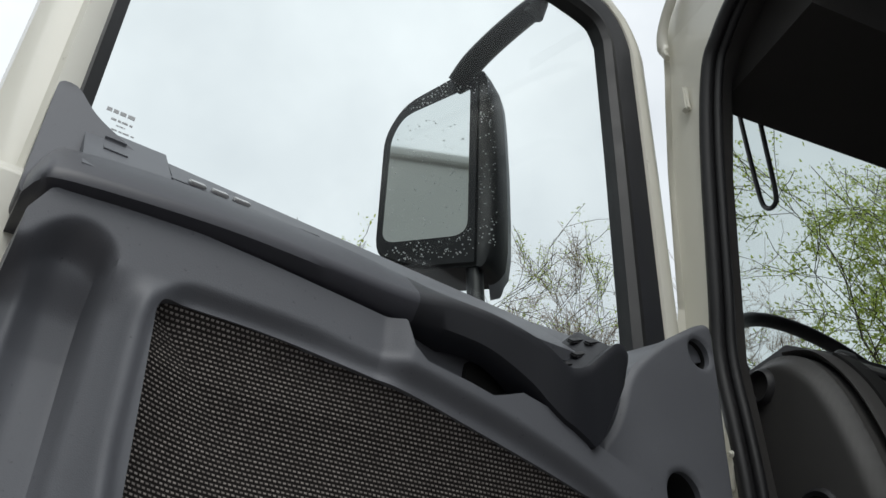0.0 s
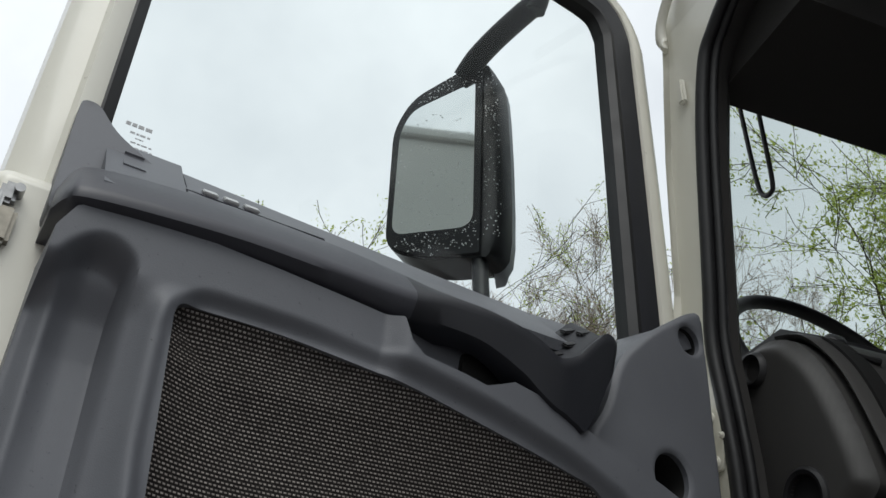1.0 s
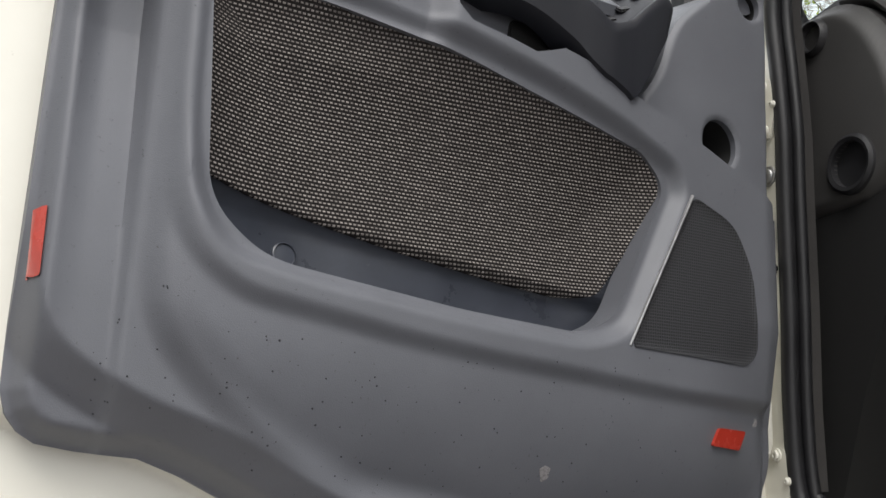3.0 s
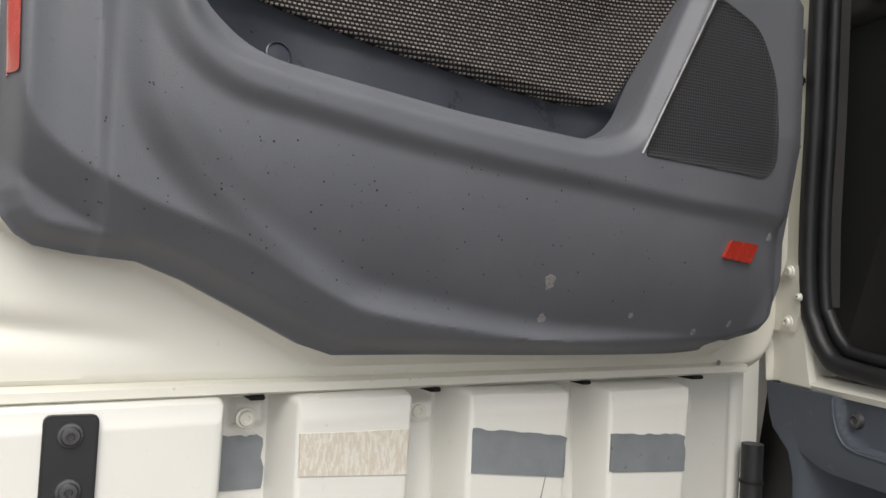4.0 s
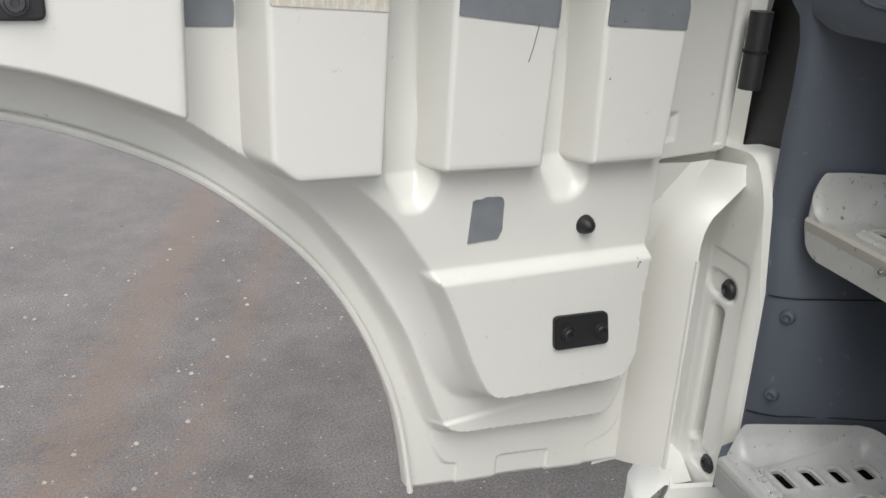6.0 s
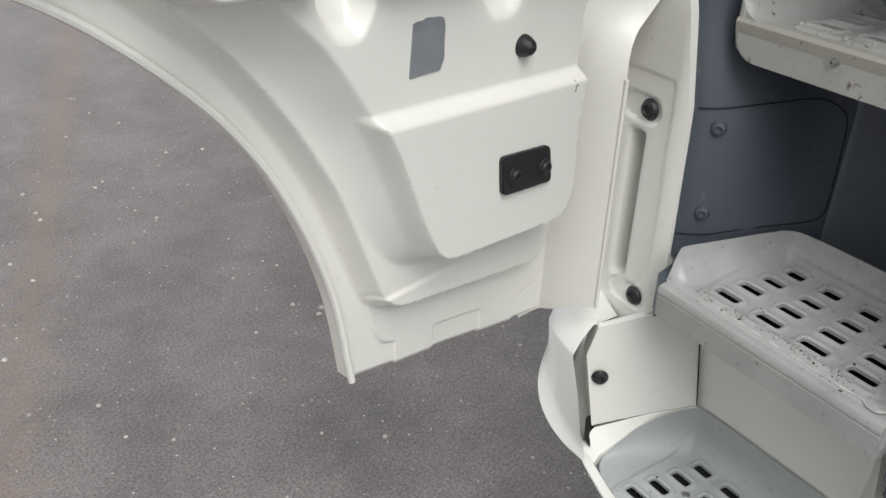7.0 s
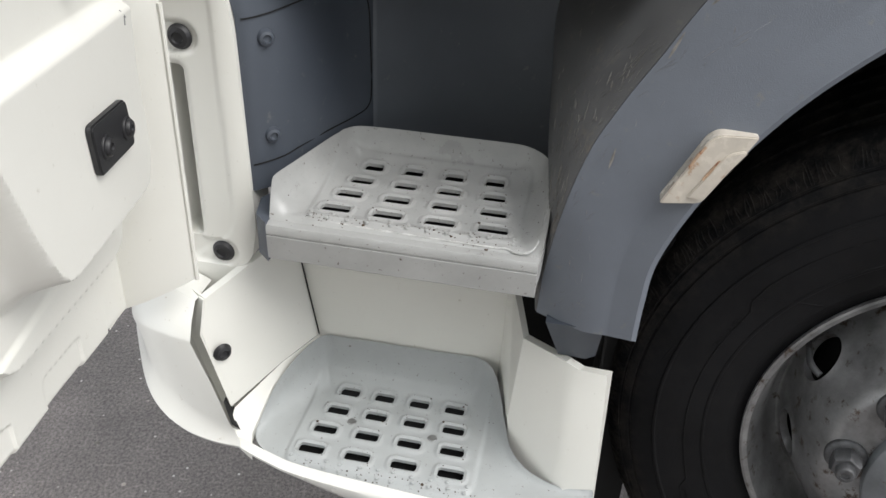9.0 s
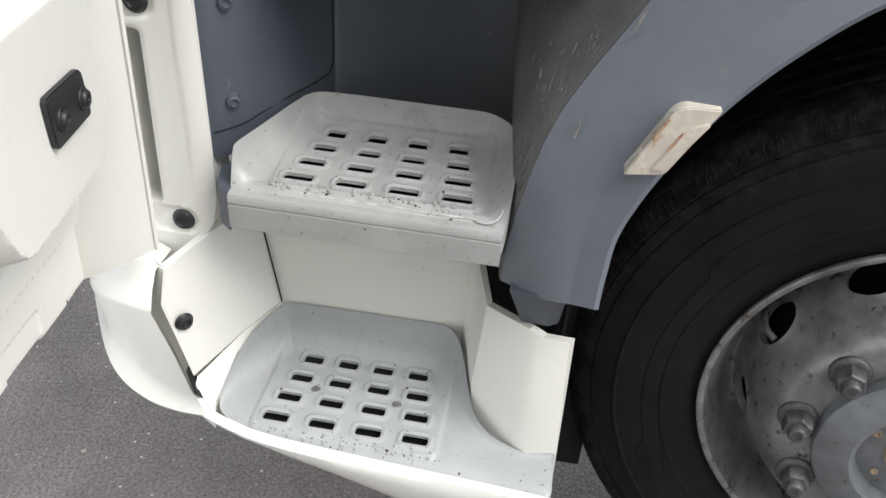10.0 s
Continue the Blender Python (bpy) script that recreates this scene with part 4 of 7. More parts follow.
part("arm_knuckle", tube(spline([(-0.250, 1.318, 2.955), (-0.247, 1.306, 2.985), (-0.245, 1.295, 3.03)], 4), 0.021, 14), M_SHELL, mirror)
part("mirror_arm", tube([(-0.250, 1.50, 2.46), (-0.252, 1.49, 2.38), (-0.258, 1.475, 2.30)], 0.016, 12), M_SHELL, mirror)
part("mirror_foot", tube(spline([(-0.335, 1.46, 2.300), (-0.30, 1.47, 2.318), (-0.268, 1.475, 2.312), (-0.250, 1.455, 2.285), (-0.242, 1.40, 2.23), (-0.24, 1.32, 2.18)], 4), [0.010] * 6 + [0.014] * 6 + [0.018] * 20, 12), M_FENDER, mirror, "pale lower mirror bracket")
rng = random.Random(4)
drops = []
in_hs, in_gl = sdf(HS), sdf(GL)
for k in range(420):
    if k % 4:
        a, b, h = rng.uniform(-0.018, 0.19), rng.choice((rng.uniform(2.46, 2.52), rng.uniform(2.86, 2.93))), 0.0145
    else:
        a, b, h = rng.uniform(0.005, 0.17), rng.uniform(2.53, 2.82), 0.0149
    if float((in_gl if h > 0.0147 else in_hs)(np.array(a), np.array(b))) > -0.006 or (h < 0.0147 and float(in_gl(np.array(a), np.array(b))) < 0.004):
        continue
    r = rng.uniform(0.0008, 0.0018)
    drops.append(lathe([(r, 0), (r * 0.8, r * 0.5), (0.0001, r * 0.8)], on_mirror(a, b, h), (mn[0], mn[1], 0), 6))
for k in range(110):
    z, f = rng.uniform(2.47, 2.91), rng.uniform(0.05, 0.95)
    q = float(np.interp(z, [u[0] for u in bulge], [u[1] for u in bulge]))
    a, h = (-0.018 - (0.002 + 0.020 * q) * f * 2, 0.012 - 0.008 * f) if f < 0.5 else (-0.020 - q * (0.010 + 0.020 * f), 0.008 - 0.032 * (f - 0.5))
    r = rng.uniform(0.0008, 0.0018)
    drops.append(lathe([(r, 0), (r * 0.8, r * 0.5), (0.0001, r * 0.8)], on_mirror(a, z, h + 0.0004), (mn[0] - mu[0], mn[1] - mu[1], 0), 6))
tagged(part("raindrops", join(*drops), M_DROP, mirror, sharp=0), kind="stuff")

# ---- lower door panel with the wheel arch cut away ----
ARCH = [(-1.045, 1.280), (-0.957, 1.254), (-0.885, 1.230), (-0.807, 1.193), (-0.749, 1.154), (-0.687, 1.098), (-0.640, 1.045), (-0.595, 0.975), (-0.555, 0.885), (-0.528, 0.795), (-0.511, 0.682)]
LOWER = [(-1.045, 1.432)] + spline(ARCH, 3) + [(-0.44, 0.668), (-0.344, 0.652), (-0.236, 0.630), (-0.128, 0.609), (-0.127, 0.98), (-0.004, 0.98), (-0.004, 1.125), (-0.03, 1.135), (-0.024, 1.425)]
d_low = sdf(LOWER)
BLOCKS = [rounded([(-1.044, 1.424), (-0.786, 1.424), (-0.791, 1.250), (-0.822, 1.265), (-0.869, 1.286), (-0.913, 1.301), (-0.955, 1.311), (-1.044, 1.330)], [0.006, 0.006, 0.008, 0.05, 0.05, 0.05, 0.05, 0.01], 4),
          rounded([(-0.714, 1.423), (-0.591, 1.423), (-0.599, 1.176), (-0.692, 1.181), (-0.716, 1.202)], [0.006, 0.006, 0.005, 0.006, 0.006], 4),
          rounded([(-0.520, 1.420), (-0.388, 1.417), (-0.399, 1.164), (-0.526, 1.172)], 0.005, 4),
          rounded([(-0.328, 1.415), (-0.200, 1.415), (-0.214, 1.154), (-0.326, 1.159)], 0.005, 4)]
B0, B1, B2, B3 = (sdf(b) for b in BLOCKS)


def grown(poly, d):
    """An outline pushed outwards by d."""
    P = np.array(poly, float)
    t = np.roll(P, -1, 0) - np.roll(P, 1, 0)
    t /= np.maximum(np.linalg.norm(t, axis=1), 1e-9)[:, None]
    n = np.c_[t[:, 1], -t[:, 0]]
    area = 0.5 * np.sum(P[:, 0] * np.roll(P[:, 1], -1) - np.roll(P[:, 0], -1) * P[:, 1])
    return [tuple(q) for q in P + n * (d if area > 0 else -d)]


def raised(poly, y0, y1, draft):
    """A boss with sloping sides, a rounded brow and a chamfer along its top."""
    top = max(b for _, b in poly) - 0.016
    rings = [[(a, y0, b) for a, b in grown(poly, draft)]]
    for o, y in ((draft * 0.10, y1 + 0.0055), (-0.0008, y1 + 0.0022), (-0.0022, y1 + 0.0006), (-0.0035, y1)):
        rings.append([(a, y, b - (0.013 if b > top and y < y1 + 0.002 else 0.0)) for a, b in grown(poly, o)])
    last = np.array(rings[-1])
    mid = last.mean(axis=0)
    for k in (0.95, 0.6):
        rings.append([tuple(p) for p in mid + (last - mid) * k])
    return loft(rings)


# crest of the inner plate, and of the band that steps up round the arch
LF = sdf(rounded([(-0.66, 1.205), (-0.617, 1.162), (-0.569, 1.112), (-0.522, 1.040), (-0.498, 0.988), (-0.466, 0.905), (-0.440, 0.857), (-0.221, 0.836), (-0.203, 0.87), (-0.208, 0.95), (-0.200, 1.02), (-0.192, 1.21)], [0.01, 0.02, 0.02, 0.02, 0.02, 0.03, 0.022, 0.022, 0.02, 0.02, 0.02, 0.01], 4))
TR = sdf(rounded([(-1.1, 1.395), (-0.95, 1.325), (-0.79, 1.243), (-0.715, 1.185), (-0.686, 1.157), (-0.649, 1.124), (-0.616, 1.082), (-0.578, 1.026), (-0.535, 0.949), (-0.505, 0.868), (-0.472, 0.782), (-0.19, 0.738), (-0.170, 0.79), (-0.165, 1.13), (-0.03, 1.13), (-0.03, 1.5), (-1.1, 1.5)], [0.03] * 10 + [0.03, 0.03, 0.04, 0.02, 0.02, 0.01, 0.01], 4))
R1 = sdf(rounded([(-0.588, 1.42), (-0.527, 1.42), (-0.518, 1.147), (-0.535, 1.116), (-0.571, 1.120), (-0.588, 1.15)], 0.014, 4))
R2 = sdf(rounded([(-0.385, 1.42), (-0.335, 1.42), (-0.308, 1.122), (-0.33, 1.098), (-0.368, 1.104), (-0.385, 1.14)], 0.014, 4))
# inner moulding whose feet reach the lower edge
FEET = sdf(rounded([(-0.490, 0.80), (-0.474, 0.735), (-0.458, 0.709), (-0.439, 0.703), (-0.437, 0.60), (-0.371, 0.60), (-0.367, 0.694), (-0.277, 0.677), (-0.280, 0.60), (-0.204, 0.60), (-0.200, 0.662), (-0.155, 0.672), (-0.138, 0.695), (-0.130, 0.80)], [0.01, 0.02, 0.02, 0.003, 0.003, 0.004, 0.006, 0.006, 0.004, 0.004, 0.006, 0.02, 0.02, 0.01], 4))
SLOTS = [(-0.747, 1.402), (-0.556, 1.397), (-0.352, 1.39), (-0.16, 1.39)]


def climb(d, w, p=1.7):
    """1 within a crest, falling away outside it in a hollow curve over w."""
    return np.clip(1 - np.maximum(d, 0) / w, 0, 1) ** p


def lower_base(x, z):
    y = 1.300 - 0.004 * ramp(d_low(x, z), 0.006) - 0.0035 * ramp(FEET(x, z), 0.003)
    y -= 0.030 * climb(TR(x, z), 0.017, 1.35)
    wide = 0.048 - 0.022 * np.clip((0.95 - z) / 0.14, 0, 1) ** 2
    wide = np.minimum(wide, 0.048 - 0.033 * np.clip((x + 0.30) / 0.09, 0, 1))
    d = LF(x, z)
    brow = 1.047 - 0.058 * (x + 0.52)
    k = np.clip((brow - z) / 0.016, 0, 1)
    y -= 0.040 * climb(d, wide, 1.6) + 0.0165 * k * k * (3 - 2 * k) * climb(d, 0.012, 1.3)
    for r in (R1, R2):
        y = y + (1.256 - y) * ramp(r(x, z), 0.018) * np.clip((z - 1.105) / 0.055, 0, 1)
    for sx, sz in SLOTS[:2]:
        y -= 0.008 * ramp(slot_sdf(sx, sz, 0.020, 0.016, 0.006)(x, z), 0.009)
    y += 0.006 * ramp(slot_sdf(-0.150, 1.375, 0.018, 0.022, 0.004)(x, z), 0.009) + 0.006 * ramp(slot_sdf(-0.150, 1.172, 0.018, 0.022, 0.004)(x, z), 0.009)
    y += 0.004 * np.exp(-((x + 0.052) / 0.007) ** 2) * (z > 1.14)
    return y


def lower_height(x, z):
    y = lower_base(x, z)
    for b in (B0, B1, B2, B3):
        y = np.minimum(y, y + (1.200 - y) * ramp(b(x, z) - 0.012, 0.014))
    return y


lower = part("lower_panel", join(relief(d_low, lower_base, (-1.05, 0.0, 0.58, 1.435), 0.0023, on_door, 1.312), *[raised(b, 1.272, 1.200, 0.012) for b in BLOCKS], tube([(a, 1.291, b) for a, b in grown(spline(ARCH, 4) + [(-1.2, 0.68)], 0.0)[:-1]], 0.0045, 8)), M_PANEL, DOOR, "cream moulded lower panel with ribs and an arched cut-out")
part("outer_skin", prism(LOWER, on_door, 1.312, 1.318), M_CREAM, lower)
part("joint_strip", loft([[(x, 1.222, 1.426), (x, 1.212, 1.430), (x, 1.212, 1.438), (x, 1.225, 1.442), (x, 1.29, 1.442), (x, 1.29, 1.426)] for x in (-1.045, -0.5, -0.14, -0.085)]), M_CREAM, DOOR, "cream ledge along the foot of the shell")
# drain slots as solid black boxes, their inner shade given by colour
for x0, x1 in ((-0.757, -0.742), (-0.561, -0.548), (-0.355, -0.343), (-0.178, -0.158)):
    part("drain_slot", box(((x0 + x1) / 2, 1.234, 1.4235), (x1 - x0, 0.03, 0.0045), 0.001), M_GAPSHADE, lower)
def tape(z_top, z_low, x0, x1, seed, tilt=0.0, lean=0.0):
    """A strip of cloth tape: straight lower edge, torn and wrinkled upper edge."""
    rg = random.Random(seed)
    n = 14
    up = [(x0 + (x1 - x0) * k / n, z_top + tilt * k / n + rg.uniform(-0.0016, 0.001) - 0.003 * (k == n)) for k in range(n + 1)]
    side = [(x1 + rg.uniform(-0.003, 0.002), z_top + tilt + (z_low - z_top) * k / 5) for k in range(1, 5)]
    pts = up + side + [(x1 + lean, z_low + tilt), (x0 + lean, z_low)]
    dt = sdf(pts)
    lift = lambda x, z: lower_height(x, z) - 0.0014 - 0.00025 * np.sin(x * 120 + seed) * np.sin(z * 90) - 0.0016 * np.clip((z - (z_top + tilt * (x - x0) / (x1 - x0)) + 0.006) / 0.006, 0, 1) * (0.5 + 0.5 * np.sin(x * 110 + seed))
    part("tape", relief(dt, lift, (min(p[0] for p in pts), max(p[0] for p in pts), min(p[1] for p in pts), max(p[1] for p in pts)), 0.0032, on_door, lambda a, b, h: h + 0.002), M_TAPE, lower, "strip of grey cloth tape with a torn edge")


tape(1.379, 1.324, -0.774, -0.729, 1, -0.001)
tape(1.384, 1.336, -0.518, -0.392, 2, -0.016)
tape(1.366, 1.320, -0.326, -0.207, 3, -0.009)
tape(1.127, 1.073, -0.474, -0.433, 4, 0.0, -0.005)
ds = sdf([(-0.718, 1.391), (-0.66, 1.389), (-0.593, 1.388), (-0.592, 1.341), (-0.717, 1.350)])
part("adhesive_residue", relief(ds, lambda x, z: lower_height(x, z) - 0.0012, (-0.72, -0.59, 1.34, 1.392), 0.004, on_door, lambda a, b, h: h + 0.002), M_SCRAPED, lower, "flaking beige residue of removed tape")
up_plate = part("black_plate", prism(rounded([(-0.938, 1.421), (-0.894, 1.420), (-0.896, 1.342), (-0.940, 1.343)], 0.007, 4), on_door, 1.203, 1.194, 0.002), M_BLACK, lower, "black plate with two bolts")
for z in (1.404, 1.357):
    part("bolt", bolt((-0.917, 1.194, z), (0, -1, 0), 0.0085), M_DARKBOLT, up_plate)
lo_plate = part("black_plate", prism(rounded([(-0.357, 0.960), (-0.270, 0.951), (-0.262, 0.902), (-0.352, 0.911)], 0.008, 4), on_door, 1.209, 1.2030, 0.0015), M_BLACK, lower, "scuffed black plate with two bolts")
for x, z in ((-0.334, 0.932), (-0.280, 0.926)):
    part("bolt", bolt((x, 1.2030, z), (0, -1, 0), 0.009), M_BLACK, lo_plate)
for x, z in ((-0.752, 1.399), (-0.560, 1.396)):
    part("bolt", bolt((x, 1.250, z), (0, -1, 0), 0.0085), M_CREAM, lower)
part("rubber_buffer", lathe([(0.013, 0), (0.012, 0.006), (0.008, 0.014), (0.003, 0.018), (0.0001, 0.0185)], (-0.308, float(lower_base(np.array(-0.308), np.array(1.072))) + 0.001, 1.072), (0, -1, 0), 20), M_RUBBER, lower, "black conical rubber buffer")
for x0, z0, x1, z1 in ((-0.225, 1.018, -0.219, 1.010), (-0.222, 1.012, -0.224, 1.004), (-0.425, 1.30, -0.418, 1.33), (-0.43, 1.285, -0.425, 1.30)):
    part("scratch", tube([(x0, float(lower_height(np.array(x0), np.array(z0))) - 0.0004, z0), (x1, float(lower_height(np.array(x1), np.array(z1))) - 0.0004, z1)], 0.0007, 5), M_GREYINK, lower)
for x, z, r in ((-0.14, 1.443, 0.004), (-0.38, 1.20, 0.0012), (-0.315, 1.26, 0.0014), (-0.36, 1.235, 0.0010)):
    part("chip", lathe([(r, 0), (0.0001, 0.0006)], (x, float(lower_height(np.array(x), np.array(min(z, 1.42)))) - 0.0005 if z < 1.43 else 1.2115, z), (0, -1, 0), 7), M_GREYINK, lower)

# hinge-side flange, flaring at its upper end into a flat ear: rows of (floor, crease, foot, free edge, hollow)
def ear_row(floor, crease, foot, free, hollow):
    mids = [tuple(p + (q - p) * t for p, q in zip(foot, free)) for t in (0.25, 0.48, 0.82)]
    row = [floor, crease, foot] + [(x - h * hollow, y, z) for (x, y, z), h in zip(mids, (0.005, 0.0064, 0.0045))] + [free]
    return row + [(x + 0.004, y + 0.003, z - 0.001) for x, y, z in row[::-1]]


ears = []
for q in range(20):
    k = q / 19
    zf, ze = 0.609 + (0.975 - 0.609) * k, 0.648 + (0.975 - 0.648) * k
    ears.append(ear_row((-0.175, 1.304, zf), (-0.150, 1.302, zf), (-0.1305, 1.299, zf), (-0.114, 1.2085, ze), 1.0))
ears += [ear_row(*r) for r in (((-0.200, 1.302, 1.000), (-0.156, 1.299, 0.998), (-0.1305, 1.291, 0.995), (-0.1130, 1.2095, 0.997), 0.9),
                               ((-0.200, 1.301, 1.020), (-0.153, 1.295, 1.018), (-0.1300, 1.280, 1.014), (-0.1100, 1.2120, 1.016), 0.7),
                               ((-0.200, 1.300, 1.036), (-0.149, 1.291, 1.035), (-0.1285, 1.271, 1.032), (-0.1045, 1.2140, 1.032), 0.4),
                               ((-0.200, 1.300, 1.048), (-0.144, 1.287, 1.048), (-0.1260, 1.264, 1.044), (-0.0975, 1.2155, 1.043), 0.15))]
heel = [(-0.200, 1.299, 1.058), (-0.139, 1.283, 1.057), (-0.1230, 1.259, 1.053), (-0.0905, 1.2160, 1.052)]
tip = [(-0.170, 1.275, 1.122), (-0.109, 1.254, 1.123), (-0.0920, 1.236, 1.130), (-0.0090, 1.2150, 1.1145)]
ears += [ear_row(*[tuple(p + (q - p) * k / 4 for p, q in zip(u, v)) for u, v in zip(heel, tip)], 0.0) for k in range(5)]
part("hinge_flange", loft(ears), M_PANEL, lower, "cream flange along the hinge side with a flared ear", sharp=22)
part("edge_bead", tube([(-0.114, 1.2085, 0.646 + 0.0145 * q) for q in range(25)], 0.0028, 8, up=(1, 0, 0)), M_PANEL, lower)


# ---- the cab: o outwards, r rearwards, z up, turned against the door ----
CAB_M = Matrix(((-math.cos(TURN), -math.sin(TURN), 0, 0), (math.sin(TURN), -math.cos(TURN), 0, 1.2), (0, 0, 1, 0), (0, 0, 0, 1)))


def on_side(a, b, h):
    """a rearwards, b up, h outwards."""
    return (h, a, b)


CAB = thing("truck_cab", "cream truck cab with an open doorway, grey steps and dark interior", "truck", CAB_M, (-0.6, 0.5, 0.35))


# A pillar, sill and the shell round the doorway
PILLAR = ((1.415, 0.06), (1.46, 0.05), (1.52, 0.036), (1.63, 0.033), (1.77, 0.037), (1.93, 0.038), (2.02, 0.040), (2.11, 0.035), (2.22, 0.028), (2.33, 0.043), (2.60, 0.080), (2.75, 0.115), (2.80, 0.15), (2.85, 0.22), (2.95, 0.34))
part("a_pillar", loft([[(0.012, max(-0.17, k), z), (0.035, max(-0.13, k), z), (0.036, max(-0.055, k), z), (0.022, max(-0.045, k), z), (0.022, c - 0.010, z), (0.016, c - 0.004, z), (-0.012, c - 0.004, z), (-0.02, max(-0.15, k - 0.008), z)] for (z, c), k in zip(PILLAR, [-0.020, -0.024, -0.045, -0.10, -0.10, -0.10, -0.10, -0.10, -0.06, -0.03, -0.008, 0.012, 0.020, 0.026, 0.030])]), M_CREAM, CAB, "cream painted front pillar", sharp=30)
SEAL = spline([(0.34, 2.865), (0.22, 2.85), (0.15, 2.80), (0.115, 2.75), (0.080, 2.60), (0.043, 2.33), (0.028, 2.22), (0.035, 2.11), (0.040, 2.02), (0.038, 1.93), (0.037, 1.77), (0.033, 1.63), (0.040, 1.52), (0.07, 1.462), (0.12, 1.446), (0.3, 1.442), (1.02, 1.443)], 6)
part("door_seal", tube([(0.015, a - 0.004 * (b > 1.5), b) for a, b in SEAL], 0.0120, 14, up=(1, 0, 0)), M_RUBBER, CAB, "black rubber door seal")
part("door_seal", tube([(-0.001, a + 0.007, b + (0.016 if b < 1.5 else 0)) for a, b in SEAL], 0.0088, 10, up=(1, 0, 0)), M_RUBBER, CAB)
part("door_seal", tube([(-0.001, a + 0.001, b + (0.007 if b < 1.5 else 0)) for a, b in SEAL], 0.0075, 8, up=(1, 0, 0)), M_RUBBER, CAB)
windscreen = part("windscreen", loft([[(o, -0.305 - b, 2.17), (o, -0.31 - b, 3.34), (o, -0.316 - b, 3.34), (o, -0.311 - b, 2.17)] for o, b in ((-0.30, 0.02), (-0.4, 0.04), (-1.1, 0.08), (-2.2, 0.0))]), M_SCREEN, CAB, "lightly tinted windscreen")
windscreen.visible_shadow = False
part("sill", loft([[(0.018, r, 1.410), (0.022, r, 1.418), (0.010, r, 1.430), (-0.20, r, 1.436), (-0.20, r, 1.410)] for r in (-0.01, 0.1, 0.5, 1.1)]), M_CREAM, CAB, "cream painted door sill")
part("roof_side", loft([[(0.02, r, 2.88), (0.03, r, 2.95), (-0.02, r, 3.14), (-0.20, r, 3.28), (-0.20, r, 2.90)] for r in (0.03, 0.10, 0.5, 1.15)]), M_CREAM, CAB, "cream roof edge")
part("roof", loft([[(-0.18, r, z), (-1.2, r, z + 0.02), (-2.25, r, z), (-2.25, r, z + 0.04), (-1.2, r, z + 0.06), (-0.18, r, z + 0.04)] for r, z in ((-0.20, 3.215), (0.1, 3.24), (1.2, 3.26))]), M_CABIN, CAB)
part("rain_gutter", tube(spline([(0.036, 0.036, 2.845), (0.040, 0.033, 2.870), (0.044, 0.045, 2.91), (0.044, 0.080, 2.955), (0.044, 0.16, 3.02), (0.04, 0.6, 3.08)], 5), [0.008, 0.010] + [0.011] * 40, 10, flat=0.6), M_CREAM, CAB)
part("pillar_clip", box((0.030, 0.058, 2.72), (0.012, 0.016, 0.055), 0.003), M_CREAM, CAB)
part("back_wall", box((-1.1, 1.14, 2.15), (2.26, 0.06, 1.9), 0.01), M_CABIN, CAB)
part("far_side", box((-2.24, 0.42, 2.12), (0.05, 1.4, 1.5), 0.01), M_CABIN, CAB)
part("b_pillar", box((-0.02, 1.07, 2.15), (0.08, 0.12, 1.5), 0.015), M_CREAM, CAB)
part("floor", box((-1.1, 0.60, 1.40), (2.2, 1.08, 0.05), 0.01), M_CABIN, CAB)
part("header", loft([[(o, q, 3.17 - 0.6 * (q + 0.30)), (o, 0.05, 2.735), (o, 0.30, 2.76), (o, 0.30, 3.22), (o, q, 3.22)] for o, q in ((-0.05, -0.02), (-0.14, -0.10), (-0.35, -0.24), (-0.7, -0.30), (-1.2, -0.30), (-2.2, -0.30))]), M_CABIN, CAB, "dark overhead shelf above the windscreen")
part("inner_pillar", loft([[(-0.006, c + 0.006, z), (-0.03, c + 0.004, z), (-0.085, c - 0.06, z), (-0.09, -0.10 if z < 2.2 else c - 0.095, z), (-0.022, min(-0.03, c - 0.03), z), (-0.022, c - 0.004, z)] for z, c in PILLAR[2:]]), M_CABIN, CAB)
part("grab_strap", tube(spline([(-0.20, -0.045, 2.93), (-0.20, -0.042, 2.78), (-0.20, -0.036, 2.64), (-0.20, -0.025, 2.605), (-0.20, -0.006, 2.60), (-0.20, 0.003, 2.625), (-0.20, 0.004, 2.75), (-0.20, 0.005, 2.91)], 6), 0.0048, 8, up=(1, 0, 0)), M_BLACK, CAB, "thin black hanging loop")
# front below the windscreen
part("front_panel", loft([[(o, -0.30 - b, 1.1), (o, -0.34 - b, 1.8), (o, -0.30 - b, 2.18), (o, -0.24 - b, 2.18), (o, -0.24 - b, 1.1)] for o, b in ((-0.02, -0.13), (-0.10, -0.02), (-0.4, 0.04), (-1.1, 0.08), (-2.2, 0.0))]), M_CREAM, CAB)

# dashboard
DASH = thing("dashboard", "dark grey truck dashboard with round air vents", "dashboard", CAB_M, (-0.8, -0.05, 1.9))
DP = rounded([(-0.16, 1.80), (-0.14, 2.16), (-0.075, 2.24), (-0.006, 2.262), (0.057, 2.242), (0.102, 2.194), (0.130, 2.137), (0.158, 2.039), (0.168, 1.974), (0.078, 1.919), (-0.05, 1.911), (-0.06, 1.80)], [0.02, 0.06, 0.03, 0.04, 0.03, 0.03, 0.04, 0.03, 0.014, 0.02, 0.02, 0.02], 5)
dd = sdf(DP)
dv = slot_sdf(0.052, 1.983, 0.034, 0.034, 0.034)
